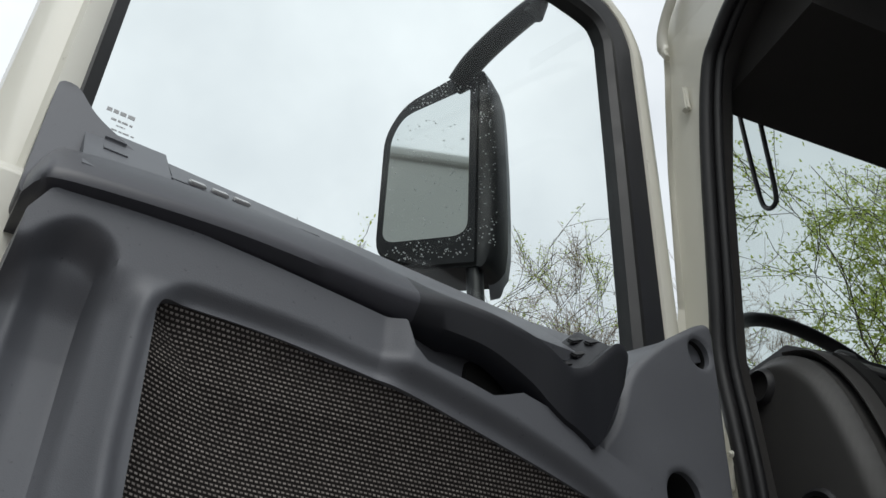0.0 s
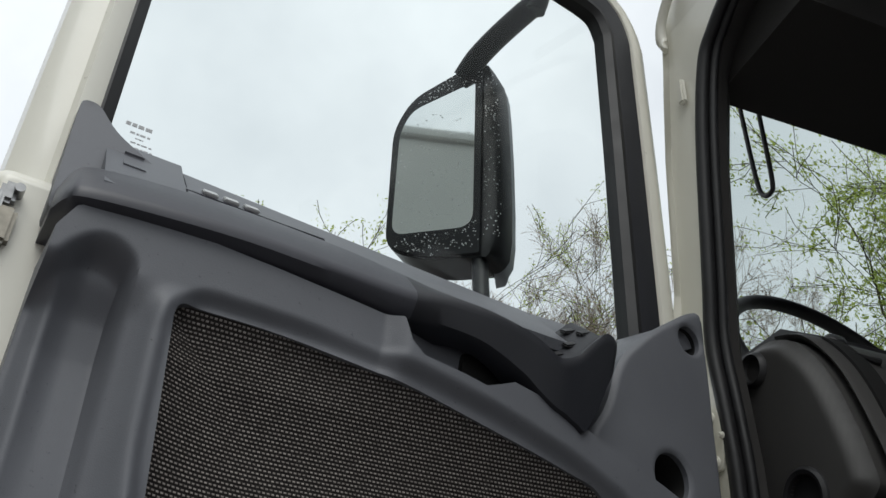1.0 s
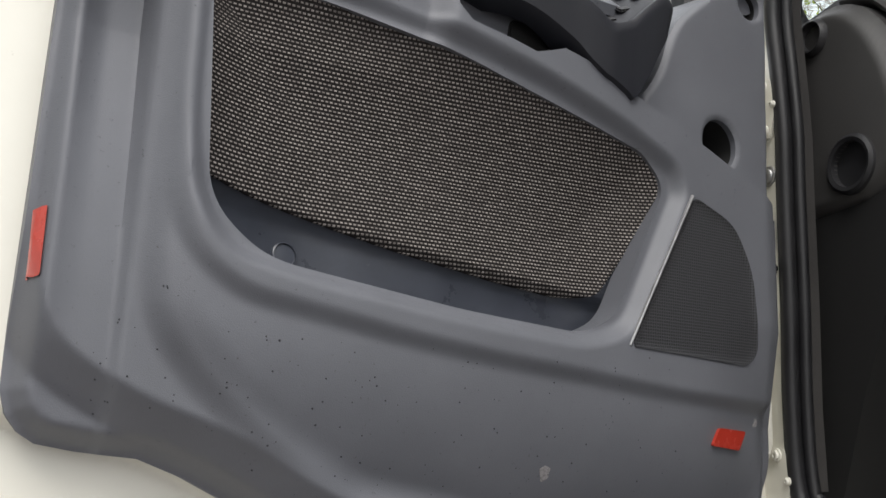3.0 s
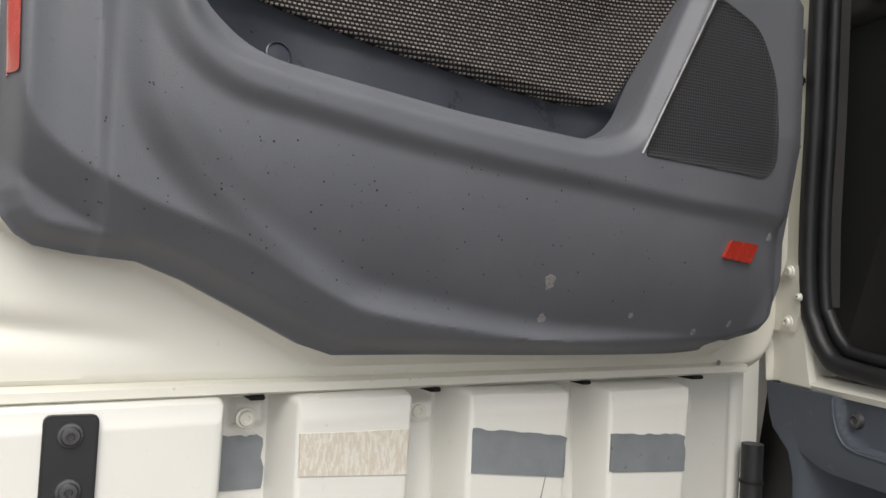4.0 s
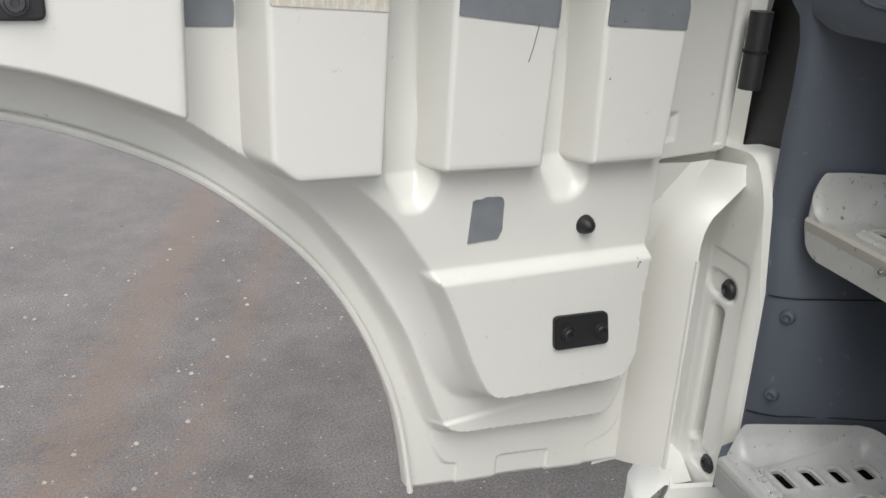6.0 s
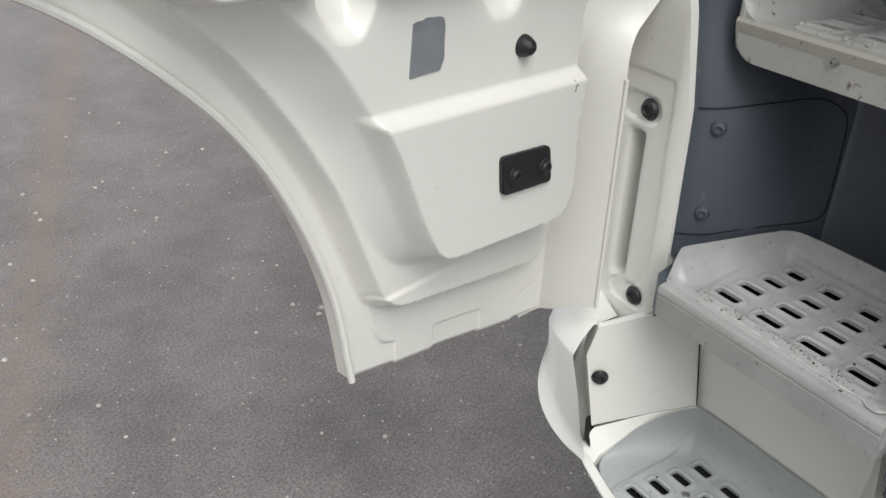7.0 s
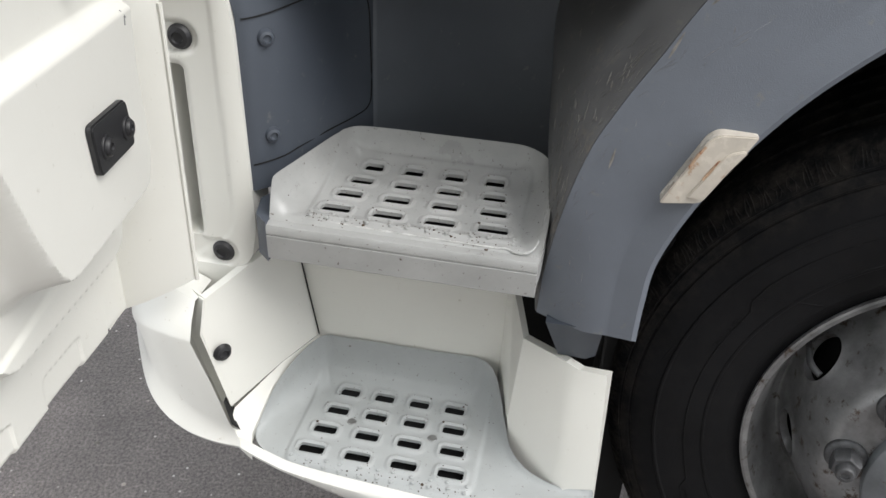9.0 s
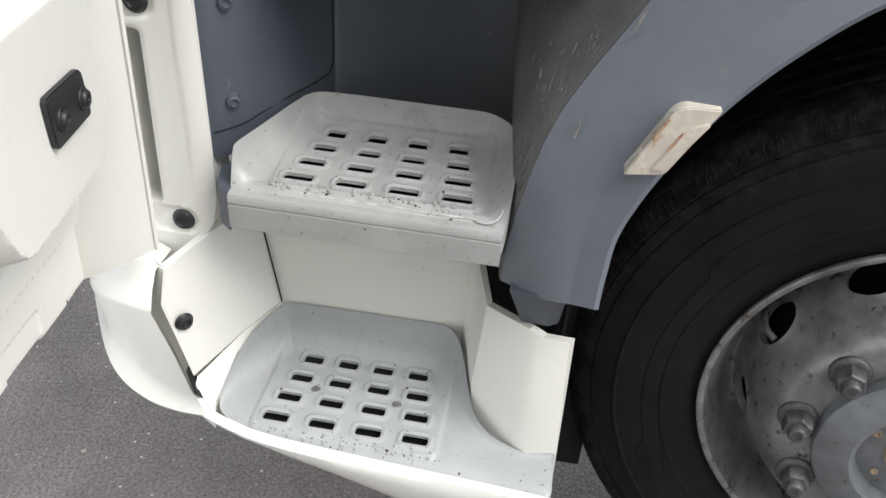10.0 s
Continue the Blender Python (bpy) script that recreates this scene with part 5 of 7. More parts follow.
dash_end = part("end_panel", relief(dd, lambda a, b: -0.112 + 0.022 * ramp(dd(a, b), 0.025), (-0.18, 0.18, 1.79, 2.28), 0.006, on_side, -0.30, holes=[dv]), M_DASH, DASH, "grey moulded end of the dashboard")
part("vent_ring", lathe([(0.034, -0.03), (0.034, 0.006), (0.040, 0.008), (0.045, 0.004), (0.046, -0.006)], (-0.09, 0.052, 1.983), (1, 0, 0), 32), M_BLACK, dash_end)
part("vent_bowl", cup([(0.036, 0.004), (0.033, -0.02), (0.028, -0.045), (0.0001, -0.05)], (-0.09, 0.052, 1.983), (1, 0, 0), 28), M_BLACK, dash_end)
part("vent_ring", lathe([(0.020, -0.004), (0.021, 0.008), (0.025, 0.010), (0.030, 0.004), (0.031, -0.004)], (-0.09, -0.010, 2.208), (1, 0, 0), 28), M_BLACK, dash_end)
part("vent_bowl", cup([(0.022, 0.008), (0.018, -0.002), (0.012, -0.003), (0.0001, -0.002)], (-0.09, -0.010, 2.208), (1, 0, 0), 24), M_BLACK, dash_end)
part("dash_body", loft([[(o, -0.22, 1.85), (o, -0.24, 2.20), (o, -0.08, 2.245), (o, 0.03, 2.25), (o, 0.10, 2.17), (o, 0.14, 2.05), (o, 0.10, 1.95), (o, 0.0, 1.85)] for o in (-0.125, -0.16, -0.6, -1.2, -2.1)]), M_DASH, DASH, sharp=30)
part("dash_binnacle", loft([[(o, -0.20, 2.20), (o, -0.16, 2.31), (o, -0.04, 2.32), (o, 0.06, 2.26), (o, 0.10, 2.16)] for o in (-0.19, -0.22, -0.45, -0.66, -0.70)]), M_BLACK, DASH)
# bezel strip behind the end panel with its slot and controls
edge_line = spline([(0.010, 2.262), (0.066, 2.240), (0.110, 2.190), (0.140, 2.130), (0.168, 2.035), (0.178, 1.985)], 5)
part("bezel", loft([[(-0.150, a - 0.006, b - 0.003), (-0.125, a + 0.001, b + 0.001), (-0.120, a + 0.006, b + 0.003), (-0.130, a + 0.009, b + 0.005), (-0.30, a + 0.006, b + 0.004), (-0.30, a - 0.02, b - 0.02)] for a, b in edge_line]), M_DASH, DASH, "moulded rim of the dashboard end", sharp=40)
# dark strip laid on the rim: the slot's shade is its colour
part("vent_slot", loft([[(-0.150, a + 0.0085, b + 0.0055), (-0.150, a + 0.0125, b + 0.0075), (-0.185, a + 0.0125, b + 0.0075), (-0.185, a + 0.0085, b + 0.0055)] for a, b in edge_line[6:-4]]), M_GAPSHADE, DASH)
part("control_knob", lathe([(0.017, 0), (0.017, 0.008), (0.013, 0.012), (0.0001, 0.013)], (-0.185, 0.075, 2.240), (0.1, 0.7, 0.7), 24), M_BLACK, DASH)
part("knob_ring", lathe([(0.024, 0), (0.024, 0.003), (0.018, 0.004), (0.0001, 0.004)], (-0.185, 0.073, 2.238), (0.1, 0.7, 0.7), 24), M_DASH, DASH)
part("lever", tube([(-0.165, 0.112, 2.207), (-0.195, 0.122, 2.196), (-0.215, 0.126, 2.192)], [0.003, 0.004, 0.006], 8), M_BLACK, DASH)
for oo, rr, zz in ((-0.20, 0.150, 2.105), (-0.205, 0.160, 2.075)):
    part("stalk_switch", box((oo, rr, zz), (0.04, 0.03, 0.05), 0.008, Matrix.Rotation(radians(30), 4, "X")), M_BLACK, DASH)
# footwell filled in near black, standing for the shade below the dashboard
part("knee_panel", loft([[(-0.10, -0.16, 1.42), (-0.10, -0.05, 1.92), (-0.10, 0.06, 1.925), (-0.10, 0.168, 1.955), (-0.12, 0.02, 1.65), (-0.12, -0.06, 1.42)], [(-2.1, -0.16, 1.42), (-2.1, -0.05, 1.92), (-2.1, 0.06, 1.925), (-2.1, 0.168, 1.955), (-2.1, 0.02, 1.65), (-2.1, -0.06, 1.42)]]), M_GAPSHADE, DASH)

SW = thing("steering_wheel", "black truck steering wheel", "steering wheel", CAB_M, (-0.42, -0.19, 2.36))
sc, su, sv = Vector((-0.50, -0.25, 2.385)), Vector((1, 0, 0)), Vector((0, -math.cos(radians(65)), math.sin(radians(65))))
part("rim", tube([sc + (su * math.cos(a) + sv * math.sin(a)) * 0.225 for a in (2 * math.pi * k / 64 for k in range(64))], 0.0165, 12, closed=True, up=(0, 0.7, 0.7)), M_BLACK, SW)
part("hub", lathe([(0.02, -0.10), (0.03, -0.05), (0.085, -0.045), (0.09, -0.01), (0.06, 0.0), (0.0001, 0.002)], sc, su.cross(sv) * -1, 24), M_BLACK, SW)
for a in (radians(-15), radians(195), radians(270)):
    part("spoke", tube([sc + (su * math.cos(a) + sv * math.sin(a)) * q - Vector((0, 0.7, 0.7)) * 0.02 for q in (0.07, 0.15, 0.222)], 0.012, 8), M_BLACK, SW)

# hinges and fittings on the pillar
for z0 in (1.531, 2.064):
    hg = part("hinge_plate", prism(rounded([(-0.045, z0 - 0.048), (0.022, z0 - 0.048), (0.038, z0 + 0.001), (0.026, z0 + 0.044), (-0.045, z0 + 0.044)], 0.004, 2), on_side, 0.021, 0.0265, 0.0015), M_CREAM, CAB, "cream hinge plate")
    for r, z, size in ((0.010, z0 + 0.034, 0.0075), (0.031, z0 + 0.001, 0.0045), (0.010, z0 - 0.034, 0.0075)):
        part("bolt", bolt((0.0265, r, z), (1, 0, 0), size), M_CREAM, hg)
part("pillar_bolt", bolt((0.022, 0.010, 1.961), (1, 0, 0), 0.0125), M_STEEL, CAB)
part("check_knob", box((0.026, 0.010, 1.872), (0.018, 0.024, 0.056), 0.008), M_TRIM, CAB)
part("check_strap", box((0.035, 0.0, 1.823), (0.05, 0.044, 0.012), 0.003), M_BLACK, CAB)
part("check_bolt", bolt((0.030, 0.004, 1.836), (0, 1, 0), 0.006), M_BLACK, CAB)
for k in range(7):
    part("label_bar", box((0.0225, 0.010 + 0.0022 * (k % 3), 1.772 - 0.0075 * k), (0.0008, 0.010 - 0.002 * (k % 3), 0.0032), 0), M_GREYINK, CAB)
low_hinge = part("lower_hinge", tube([(0.045, -0.032, 1.222), (0.045, -0.032, 1.324)], 0.015, 14), M_BLACK, CAB, "black lower door hinge")
part("hinge_ring", tube([(0.045, -0.032, 1.270), (0.045, -0.032, 1.274)], 0.0165, 14), M_GAPSHADE, low_hinge)
part("pillar_bracket", loft([[(-0.02, -0.14, 1.10), (-0.02, -0.03, 1.10), (-0.06, -0.03, 1.38), (-0.06, -0.14, 1.38)], [(-0.10, -0.14, 1.10), (-0.10, -0.03, 1.10), (-0.10, -0.03, 1.38), (-0.10, -0.14, 1.38)]]), M_CABIN, CAB)

# grey front wall of the step well
WELL_PLAN = [(-0.010, 0.098), (-0.06, 0.122), (-0.12, 0.143), (-0.160, 0.170), (-0.190, 0.198), (-0.232, 0.243), (-0.262, 0.285), (-0.286, 0.34), (-0.298, 0.42), (-0.295, 0.50), (-0.26, 0.58), (-0.20, 0.66)]


def well_r(o):
    """How far back the lining of the well stands at a depth o, up to its corner."""
    return float(np.interp(-o, [-p[0] for p in WELL_PLAN[:8]], [p[1] for p in WELL_PLAN[:8]]))


def wall_rings(zs):
    rings = []
    for z, e, d in zs:
        niche = 0.040 * min(max((z - 0.985) / 0.045, 0), 1)
        rings.append([(0.026 + d, e, z), (0.026 + d, e + 0.006, z), (0.016 + d, max(e + 0.015, 0.066 - niche * 0.5), z), (-0.010, max(e + 0.03, 0.098 - niche), z)] + [(o, r - niche * min(max((o + 0.25) / 0.13, 0), 1), z) for o, r in spline(WELL_PLAN[1:4], 4)] + [(-0.21, 0.10, z), (-0.06, e - 0.03, z)])
    return rings


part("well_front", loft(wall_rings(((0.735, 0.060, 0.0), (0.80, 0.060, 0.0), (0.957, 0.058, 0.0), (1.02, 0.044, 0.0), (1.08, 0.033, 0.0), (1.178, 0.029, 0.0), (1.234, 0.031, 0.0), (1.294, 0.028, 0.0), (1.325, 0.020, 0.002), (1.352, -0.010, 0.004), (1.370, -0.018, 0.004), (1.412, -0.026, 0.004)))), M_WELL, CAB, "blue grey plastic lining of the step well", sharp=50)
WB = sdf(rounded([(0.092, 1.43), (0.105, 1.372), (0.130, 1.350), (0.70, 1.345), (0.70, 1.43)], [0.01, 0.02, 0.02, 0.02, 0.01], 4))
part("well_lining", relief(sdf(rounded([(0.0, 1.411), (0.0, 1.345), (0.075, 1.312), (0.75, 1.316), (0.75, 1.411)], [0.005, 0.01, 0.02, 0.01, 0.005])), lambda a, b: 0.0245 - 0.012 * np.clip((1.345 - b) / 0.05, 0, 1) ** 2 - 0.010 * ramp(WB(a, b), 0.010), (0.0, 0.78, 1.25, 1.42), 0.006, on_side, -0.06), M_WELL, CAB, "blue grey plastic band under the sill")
for oo, rr, z in ((0.004, 0.085, 0.931), (0.004, 0.085, 0.807)):
    part("screw_cap", plug((oo, rr, z), (0.78, 0.62, 0), 0.0095), M_WELL, CAB)
part("screw_cap", plug((0.0145, 0.127, 1.387), (1, 0.1, 0), 0.0095), M_DARKBOLT, CAB)
# thin bead added along the recess so that its edge shows a highlight
part("highlight_bead", tube(spline([(0.0245, 0.094, 1.408), (0.0245, 0.097, 1.385), (0.0245, 0.108, 1.362), (0.0245, 0.132, 1.3505), (0.0245, 0.20, 1.349), (0.0245, 0.60, 1.346)], 5), 0.0016, 8), M_WELL, CAB)
part("panel_seam", tube(spline([(0.0268, 0.066, 0.957), (0.0168, 0.0745, 0.957), (0.003, 0.0872, 0.959)] + [(o, well_r(o) + 0.0003, z) for o, z in ((-0.010, 0.962), (-0.05, 0.966), (-0.095, 0.969), (-0.122, 0.967), (-0.142, 0.956), (-0.153, 0.936), (-0.156, 0.88), (-0.157, 0.82), (-0.153, 0.795), (-0.135, 0.785), (-0.079, 0.782), (-0.030, 0.778), (-0.010, 0.775))] + [(0.003, 0.0882, 0.773), (0.0168, 0.0762, 0.772), (0.0268, 0.067, 0.772)], 5), 0.0009, 6), M_GAPSHADE, CAB)
back_plan = [(-0.150, 0.10)] + spline(WELL_PLAN[3:], 4)
part("well_back", loft([[(o - 0.0015, r + 0.001, z) for o, r in back_plan] + [(-0.26, 0.72, z), (-0.36, 0.5, z), (-0.36, 0.10, z)] for z in (0.62, 0.8, 1.1, 1.42)]), M_WELLBACK, CAB, "scuffed dark back wall of the step well", sharp=60)


# cream pillar foot with the long hand slot
hs = slot_sdf(-0.022, 0.78, 0.0135, 0.118, 0.008)
PF = rounded([(-0.088, 0.505), (0.056, 0.634), (0.064, 0.68), (0.058, 0.95), (0.036, 1.09), (0.004, 1.14), (-0.088, 1.13)], [0.004, 0.01, 0.02, 0.03, 0.05, 0.03, 0.02], 4)
dpf, dpi = sdf(PF), sdf(rounded([(-0.06, 0.60), (0.032, 0.672), (0.040, 0.70), (0.034, 0.985), (-0.06, 0.985)], 0.008, 3))
foot = part("pillar_foot", relief(dpf, lambda a, b: 0.040 - 0.020 * np.clip((a - 0.035) / 0.04, 0, 1) ** 2 - 0.0015 * ramp(dpi(a, b), 0.002) - 0.0045 * ramp(np.minimum(slot_sdf(-0.022, 0.932, 0.038, 0.021, 0.020)(a, b), slot_sdf(0.003, 0.642, 0.038, 0.021, 0.020)(a, b)), 0.005) - 0.004 * ramp(hs(a, b) - 0.006, 0.006), (-0.092, 0.075, 0.50, 1.145), 0.0032, on_side, -0.02, holes=[hs]), M_PANEL, CAB, "cream panel with a long slot and black screw caps")
part("screw_cap", plug((0.035, -0.008, 0.932), (1, 0, 0), 0.0135), M_BLACK, foot)
part("screw_cap", plug((0.035, 0.017, 0.642), (1, 0, 0), 0.0135), M_BLACK, foot)
part("front_corner", loft([[(0.036, -0.086, z), (0.028, -0.12, z), (-0.02, -0.17, z), (-0.12, -0.24, z), (-0.5, -0.30, z), (-0.5, -0.2, z), (-0.02, -0.05, z)] for z in (0.62, 0.9, 1.12)]), M_CREAM, CAB, "cream corner panel ahead of the doorway")

# steps
def step_tray(name, outline, z, m, mid, rows, pitch, half, rise, lip, label, cove=0.058, fade=(0.040, 0.036), open_front=False):
    """A moulded step: dished floor with slots in a slight fan, raised back and a deep front edge. outline of (r, o)."""
    d = sdf(outline)
    rim = sdf([(a, b + 0.2 if b > -0.01 else b) for a, b in outline]) if open_front else d
    cells = [(mid + (k - 1.5) * (pitch[0] + pitch[1] * o), o, half[0] + half[1] * o) for o in rows for k in range(4 if len(half) < 3 else half[2])]
    holes = [slot_sdf(r, o, h, 0.0082, 0.004) for r, o, h in cells]
    (r0, r1), (o0, o1) = ((min(p[k] for p in outline), max(p[k] for p in outline)) for k in (0, 1))
    c0, c1 = min(c[0] for c in cells), max(c[0] for c in cells)
    pad = slot_sdf((c0 + c1) / 2, (rows[0] + rows[-1]) / 2, (c1 - c0) / 2 + 0.036, (rows[-1] - rows[0]) / 2 + 0.030, 0.02)

    def height(a, b):
        e = np.clip(1 + rim(a, b) / cove, 0, 1)
        front = np.clip((b - (o1 - fade[0])) / fade[1], 0, 1)
        front = front * front * (3 - 2 * front)
        h = z + rise * (1 - np.sqrt(1 - 0.999 * e ** 2)) * (1 - front) - 0.008 * front * e ** 3
        h += 0.004 * ramp(pad(a, b), 0.006)
        ring = np.full(a.shape, 1.0)
        for q in holes:
            ring = np.minimum(ring, q(a, b))
        return h + 0.0026 * np.exp(-((ring - 0.0042) / 0.0019) ** 2) + 0.0012 * np.exp(-(ring / 0.006) ** 2)
    tray = part(name, relief(d, height, (r0, r1, o0, o1), 0.0024, lambda a, b, h: (b, a, h), lambda a, b, h: h - (0.005 if float(pad(np.array(a), np.array(b))) < 0 else lip), holes=holes), m, CAB, label, sharp=50)
    # added near-black sheet: the shade below the slots, put into its colour
    part("slot_shade", prism([(c0 - 0.03, rows[0] - 0.05), (c1 + 0.03, rows[0] - 0.05), (c1 + 0.03, rows[-1] + 0.02), (c0 - 0.03, rows[-1] + 0.02)], lambda a, b, h: (b, a, h), z - 0.018, z - 0.015), M_GAPSHADE, tray)
    rg = random.Random(int(z * 1000))
    for k in range(22):
        a = c0 - 0.025 + (c1 - c0 + 0.05) * (k % 11) / 10 + rg.uniform(-0.003, 0.003)
        b = rows[-1] + (0.017 if k < 11 else 0.026) + rg.uniform(-0.002, 0.002)
        part("grip_stud", lathe([(0.0032, 0), (0.0025, 0.002), (0.0001, 0.003)], (b, a, float(height(np.array(a), np.array(b)))), (0, 0, 1), 8), m, tray)
    if lip < 0.04:
        # crumbs of dried mud along the edges and round the slots
        crumbs = []
        while len(crumbs) < 170:
            if rg.random() < 0.35:
                a, b = rg.uniform(c0 - 0.03, c1 + 0.04), rows[-1] + rg.gauss(0.027, 0.004)
                keep = b < o1 - 0.006
            elif rg.random() < 0.6:
                a, b = rg.uniform(r0, r1), rg.uniform(o0, o1)
                keep = -0.016 < float(d(np.array(a), np.array(b))) < -0.004 and rg.random() < (1.0 if a > c1 or b > rows[-1] else 0.25)
            else:
                cr, co, ch = rg.choice(cells)
                a, b = cr + rg.choice((-1, 1)) * (ch + rg.uniform(0.0, 0.004)) * rg.uniform(0.6, 1), co + rg.choice((-1, 1)) * rg.uniform(0.009, 0.013)
                keep = True
            if keep:
                q = rg.uniform(0.0004, 0.0013) * (1.9 if rg.random() < 0.12 else 1)
                crumbs.append(lathe([(q, 0), (q * 0.8, q * 0.5), (0.0001, q * 0.7)], (b, a, float(height(np.array(a), np.array(b))) - 0.0002), (rg.uniform(-0.3, 0.3), rg.uniform(-0.3, 0.3), 1), 5))
        tagged(part("dried_mud", join(*crumbs), M_MUD, tray, "crumbs of dried brown mud", sharp=0), kind="stuff")
    return tray


S1 = rounded([(0.103, 0.086), (0.102, 0.05), (0.118, -0.012), (0.135, -0.081), (0.150, -0.124), (0.201, -0.128), (0.395, -0.128), (0.427, -0.10), (0.437, -0.03), (0.444, 0.062), (0.437, 0.086)], [0.012, 0.02, 0.03, 0.03, 0.02, 0.03, 0.03, 0.03, 0.03, 0.02, 0.012], 6)
step1 = step_tray("upper_step", S1, 0.726, M_STEP, 0.276, [-0.087, -0.046, -0.006, 0.035], (0.0637, 0.088), (0.0172, 0.05), 0.050, 0.03, "grey slotted step tray with muddy edges", 0.046, (0.034, 0.030))
part("step_face", loft([[(0.078, r, 0.7262), (0.0862, r, 0.7242), (0.0882, r, 0.7205), (0.0882, r, 0.7125), (0.0866, r, 0.7112), (0.0866, r, 0.7102), (0.0880, r, 0.7090), (0.0866, r, 0.677), (0.080, r, 0.672), (0.03, r, 0.672), (0.03, r, 0.715)] for r in (0.103, 0.12, 0.42, 0.438)]), M_STEP, step1)
part("step_end", loft([[(0.088, 0.103, z), (0.070, 0.084, z), (0.03, 0.074, z), (-0.02, 0.095, z), (-0.02, 0.11, z), (0.06, 0.104, z)] for z in (0.672, 0.70, 0.715, 0.728)]), M_WELL, step1)
part("worn_edge", tube(spline([(0.066, 0.165, 0.7285), (0.068, 0.21, 0.7285), (0.070, 0.30, 0.7285), (0.071, 0.375, 0.7285), (0.0705, 0.398, 0.729), (0.075, 0.408, 0.7285), (0.077, 0.420, 0.730), (0.070, 0.431, 0.735), (0.050, 0.436, 0.745), (0.02, 0.437, 0.758)], 5), 0.0016, 8), M_WORN, step1, "rubbed bright edge")
S2 = rounded([(0.071, 0.120), (0.079, 0.050), (0.104, 0.000), (0.127, -0.038), (0.37, -0.042), (0.394, -0.013), (0.414, 0.040), (0.428, 0.076), (0.456, 0.098), (0.503, 0.112), (0.547, 0.106), (0.547, 0.170), (0.46, 0.165), (0.16, 0.152), (0.115, 0.144)], [0.02, 0.03, 0.03, 0.010, 0.03, 0.02, 0.02, 0.02, 0.02, 0.02, 0.004, 0.01, 0.05, 0.03, 0.03], 5)
step2 = step_tray("lower_step", S2, 0.390, M_STEPB, 0.258, [-0.001, 0.040, 0.081, 0.122], (0.0533, 0.10), (0.0146, 0.028), 0.080, 0.02, "blue grey slotted lower step tray", 0.036, (0.210, 0.200))
for oo, rr in ((0.058, 0.198), (0.062, 0.318)):
    part("rivet", lathe([(0.007, 0), (0.006, 0.0015), (0.0001, 0.002)], (oo, rr, 0.394), (0, 0, 1), 14), M_STEEL, step2)
S3 = rounded([(0.082, 0.006), (0.088, -0.045), (0.108, -0.09), (0.138, -0.14), (0.165, -0.20), (0.20, -0.24), (0.525, -0.24), (0.525, 0.006)], [0.004, 0.02, 0.02, 0.02, 0.02, 0.02, 0.02, 0.004], 5)
step3 = step_tray("top_step", S3, 1.076, M_STEPTOP, 0.275, [-0.17, -0.125, -0.08, -0.038], (0.066, 0.0), (0.019, 0.0, 5), 0.062, 0.05, "worn grey slotted top step", 0.034, (0.016, 0.034), True)
part("step_face", loft([[(-0.004, r, 1.0775), (0.006, r, 1.0765), (0.0085, r, 1.072), (0.0065, r, 1.060), (0.0, r, 1.039), (-0.004, r, 1.0345), (-0.03, r, 1.034), (-0.03, r, 1.07)] for r in (0.0825, 0.0845, 0.10, 0.5, 0.526)]), M_STEPFACE, step3, "cream grey front edge", sharp=30)
part("rivet", bolt((0.006, 0.222, 1.058), (1, 0, 0), 0.004), M_STEEL, step3)

# cream skirt round the lower step
def slab(p, q, thick):
    """A thin panel: p the visible corners, q the direction of its back."""
    n = Vector(q).normalized() * thick
    return loft([[Vector(v) for v in p], [Vector(v) + n for v in p]])


part("skirt_side", slab([(0.009, 0.076, 0.642), (0.093, 0.009, 0.598), (0.109, 0.007, 0.552), (0.112, 0.041, 0.436), (0.020, 0.0815, 0.451), (-0.034, 0.121, 0.471), (-0.032, 0.098, 0.612), (-0.030, 0.090, 0.67)], (-0.5, -0.8, 0), 0.012), M_PANEL, CAB, "cream panel beside the lower step")
part("skirt_back", slab([(-0.030, 0.093, 0.67), (-0.040, 0.405, 0.67), (-0.046, 0.412, 0.41), (-0.044, 0.118, 0.41)], (-1, 0, 0), 0.012), M_PANEL, CAB, "cream wall behind the lower step")
part("skirt_seam", tube([(-0.029, 0.094, 0.66), (-0.029, 0.0985, 0.612), (-0.029, 0.1225, 0.474)], 0.0011, 6), M_GAPSHADE, CAB)
end_top = [(-0.036, 0.398, 0.67), (-0.014, 0.404, 0.625), (0.012, 0.427, 0.557), (0.066, 0.487, 0.572), (0.070, 0.505, 0.565), (0.075, 0.540, 0.568)]
end_low = [(-0.044, 0.392, 0.41), (-0.013, 0.402, 0.42), (0.050, 0.420, 0.452), (0.104, 0.488, 0.410), (0.112, 0.506, 0.404), (0.105, 0.548, 0.400)]
part("skirt_end", loft([[a, b, (b[0] - 0.004, b[1] + 0.004, b[2] - 0.10), (a[0] - 0.010, a[1] + 0.006, a[2])] for a, b in zip(end_top, end_low)]), M_PANEL, CAB, "cream end wall of the lower step", sharp=24)
ledge = [((-0.032, 0.121, 0.470), (-0.036, 0.124, 0.456)), ((0.020, 0.0812, 0.450), (0.004, 0.1005, 0.440)), ((0.060, 0.066, 0.444), (0.048, 0.0785, 0.431)), ((0.088, 0.056, 0.440), (0.085, 0.074, 0.414)), ((0.112, 0.046, 0.435), (0.118, 0.071, 0.400)), ((0.130, 0.043, 0.408), (0.140, 0.078, 0.388))]
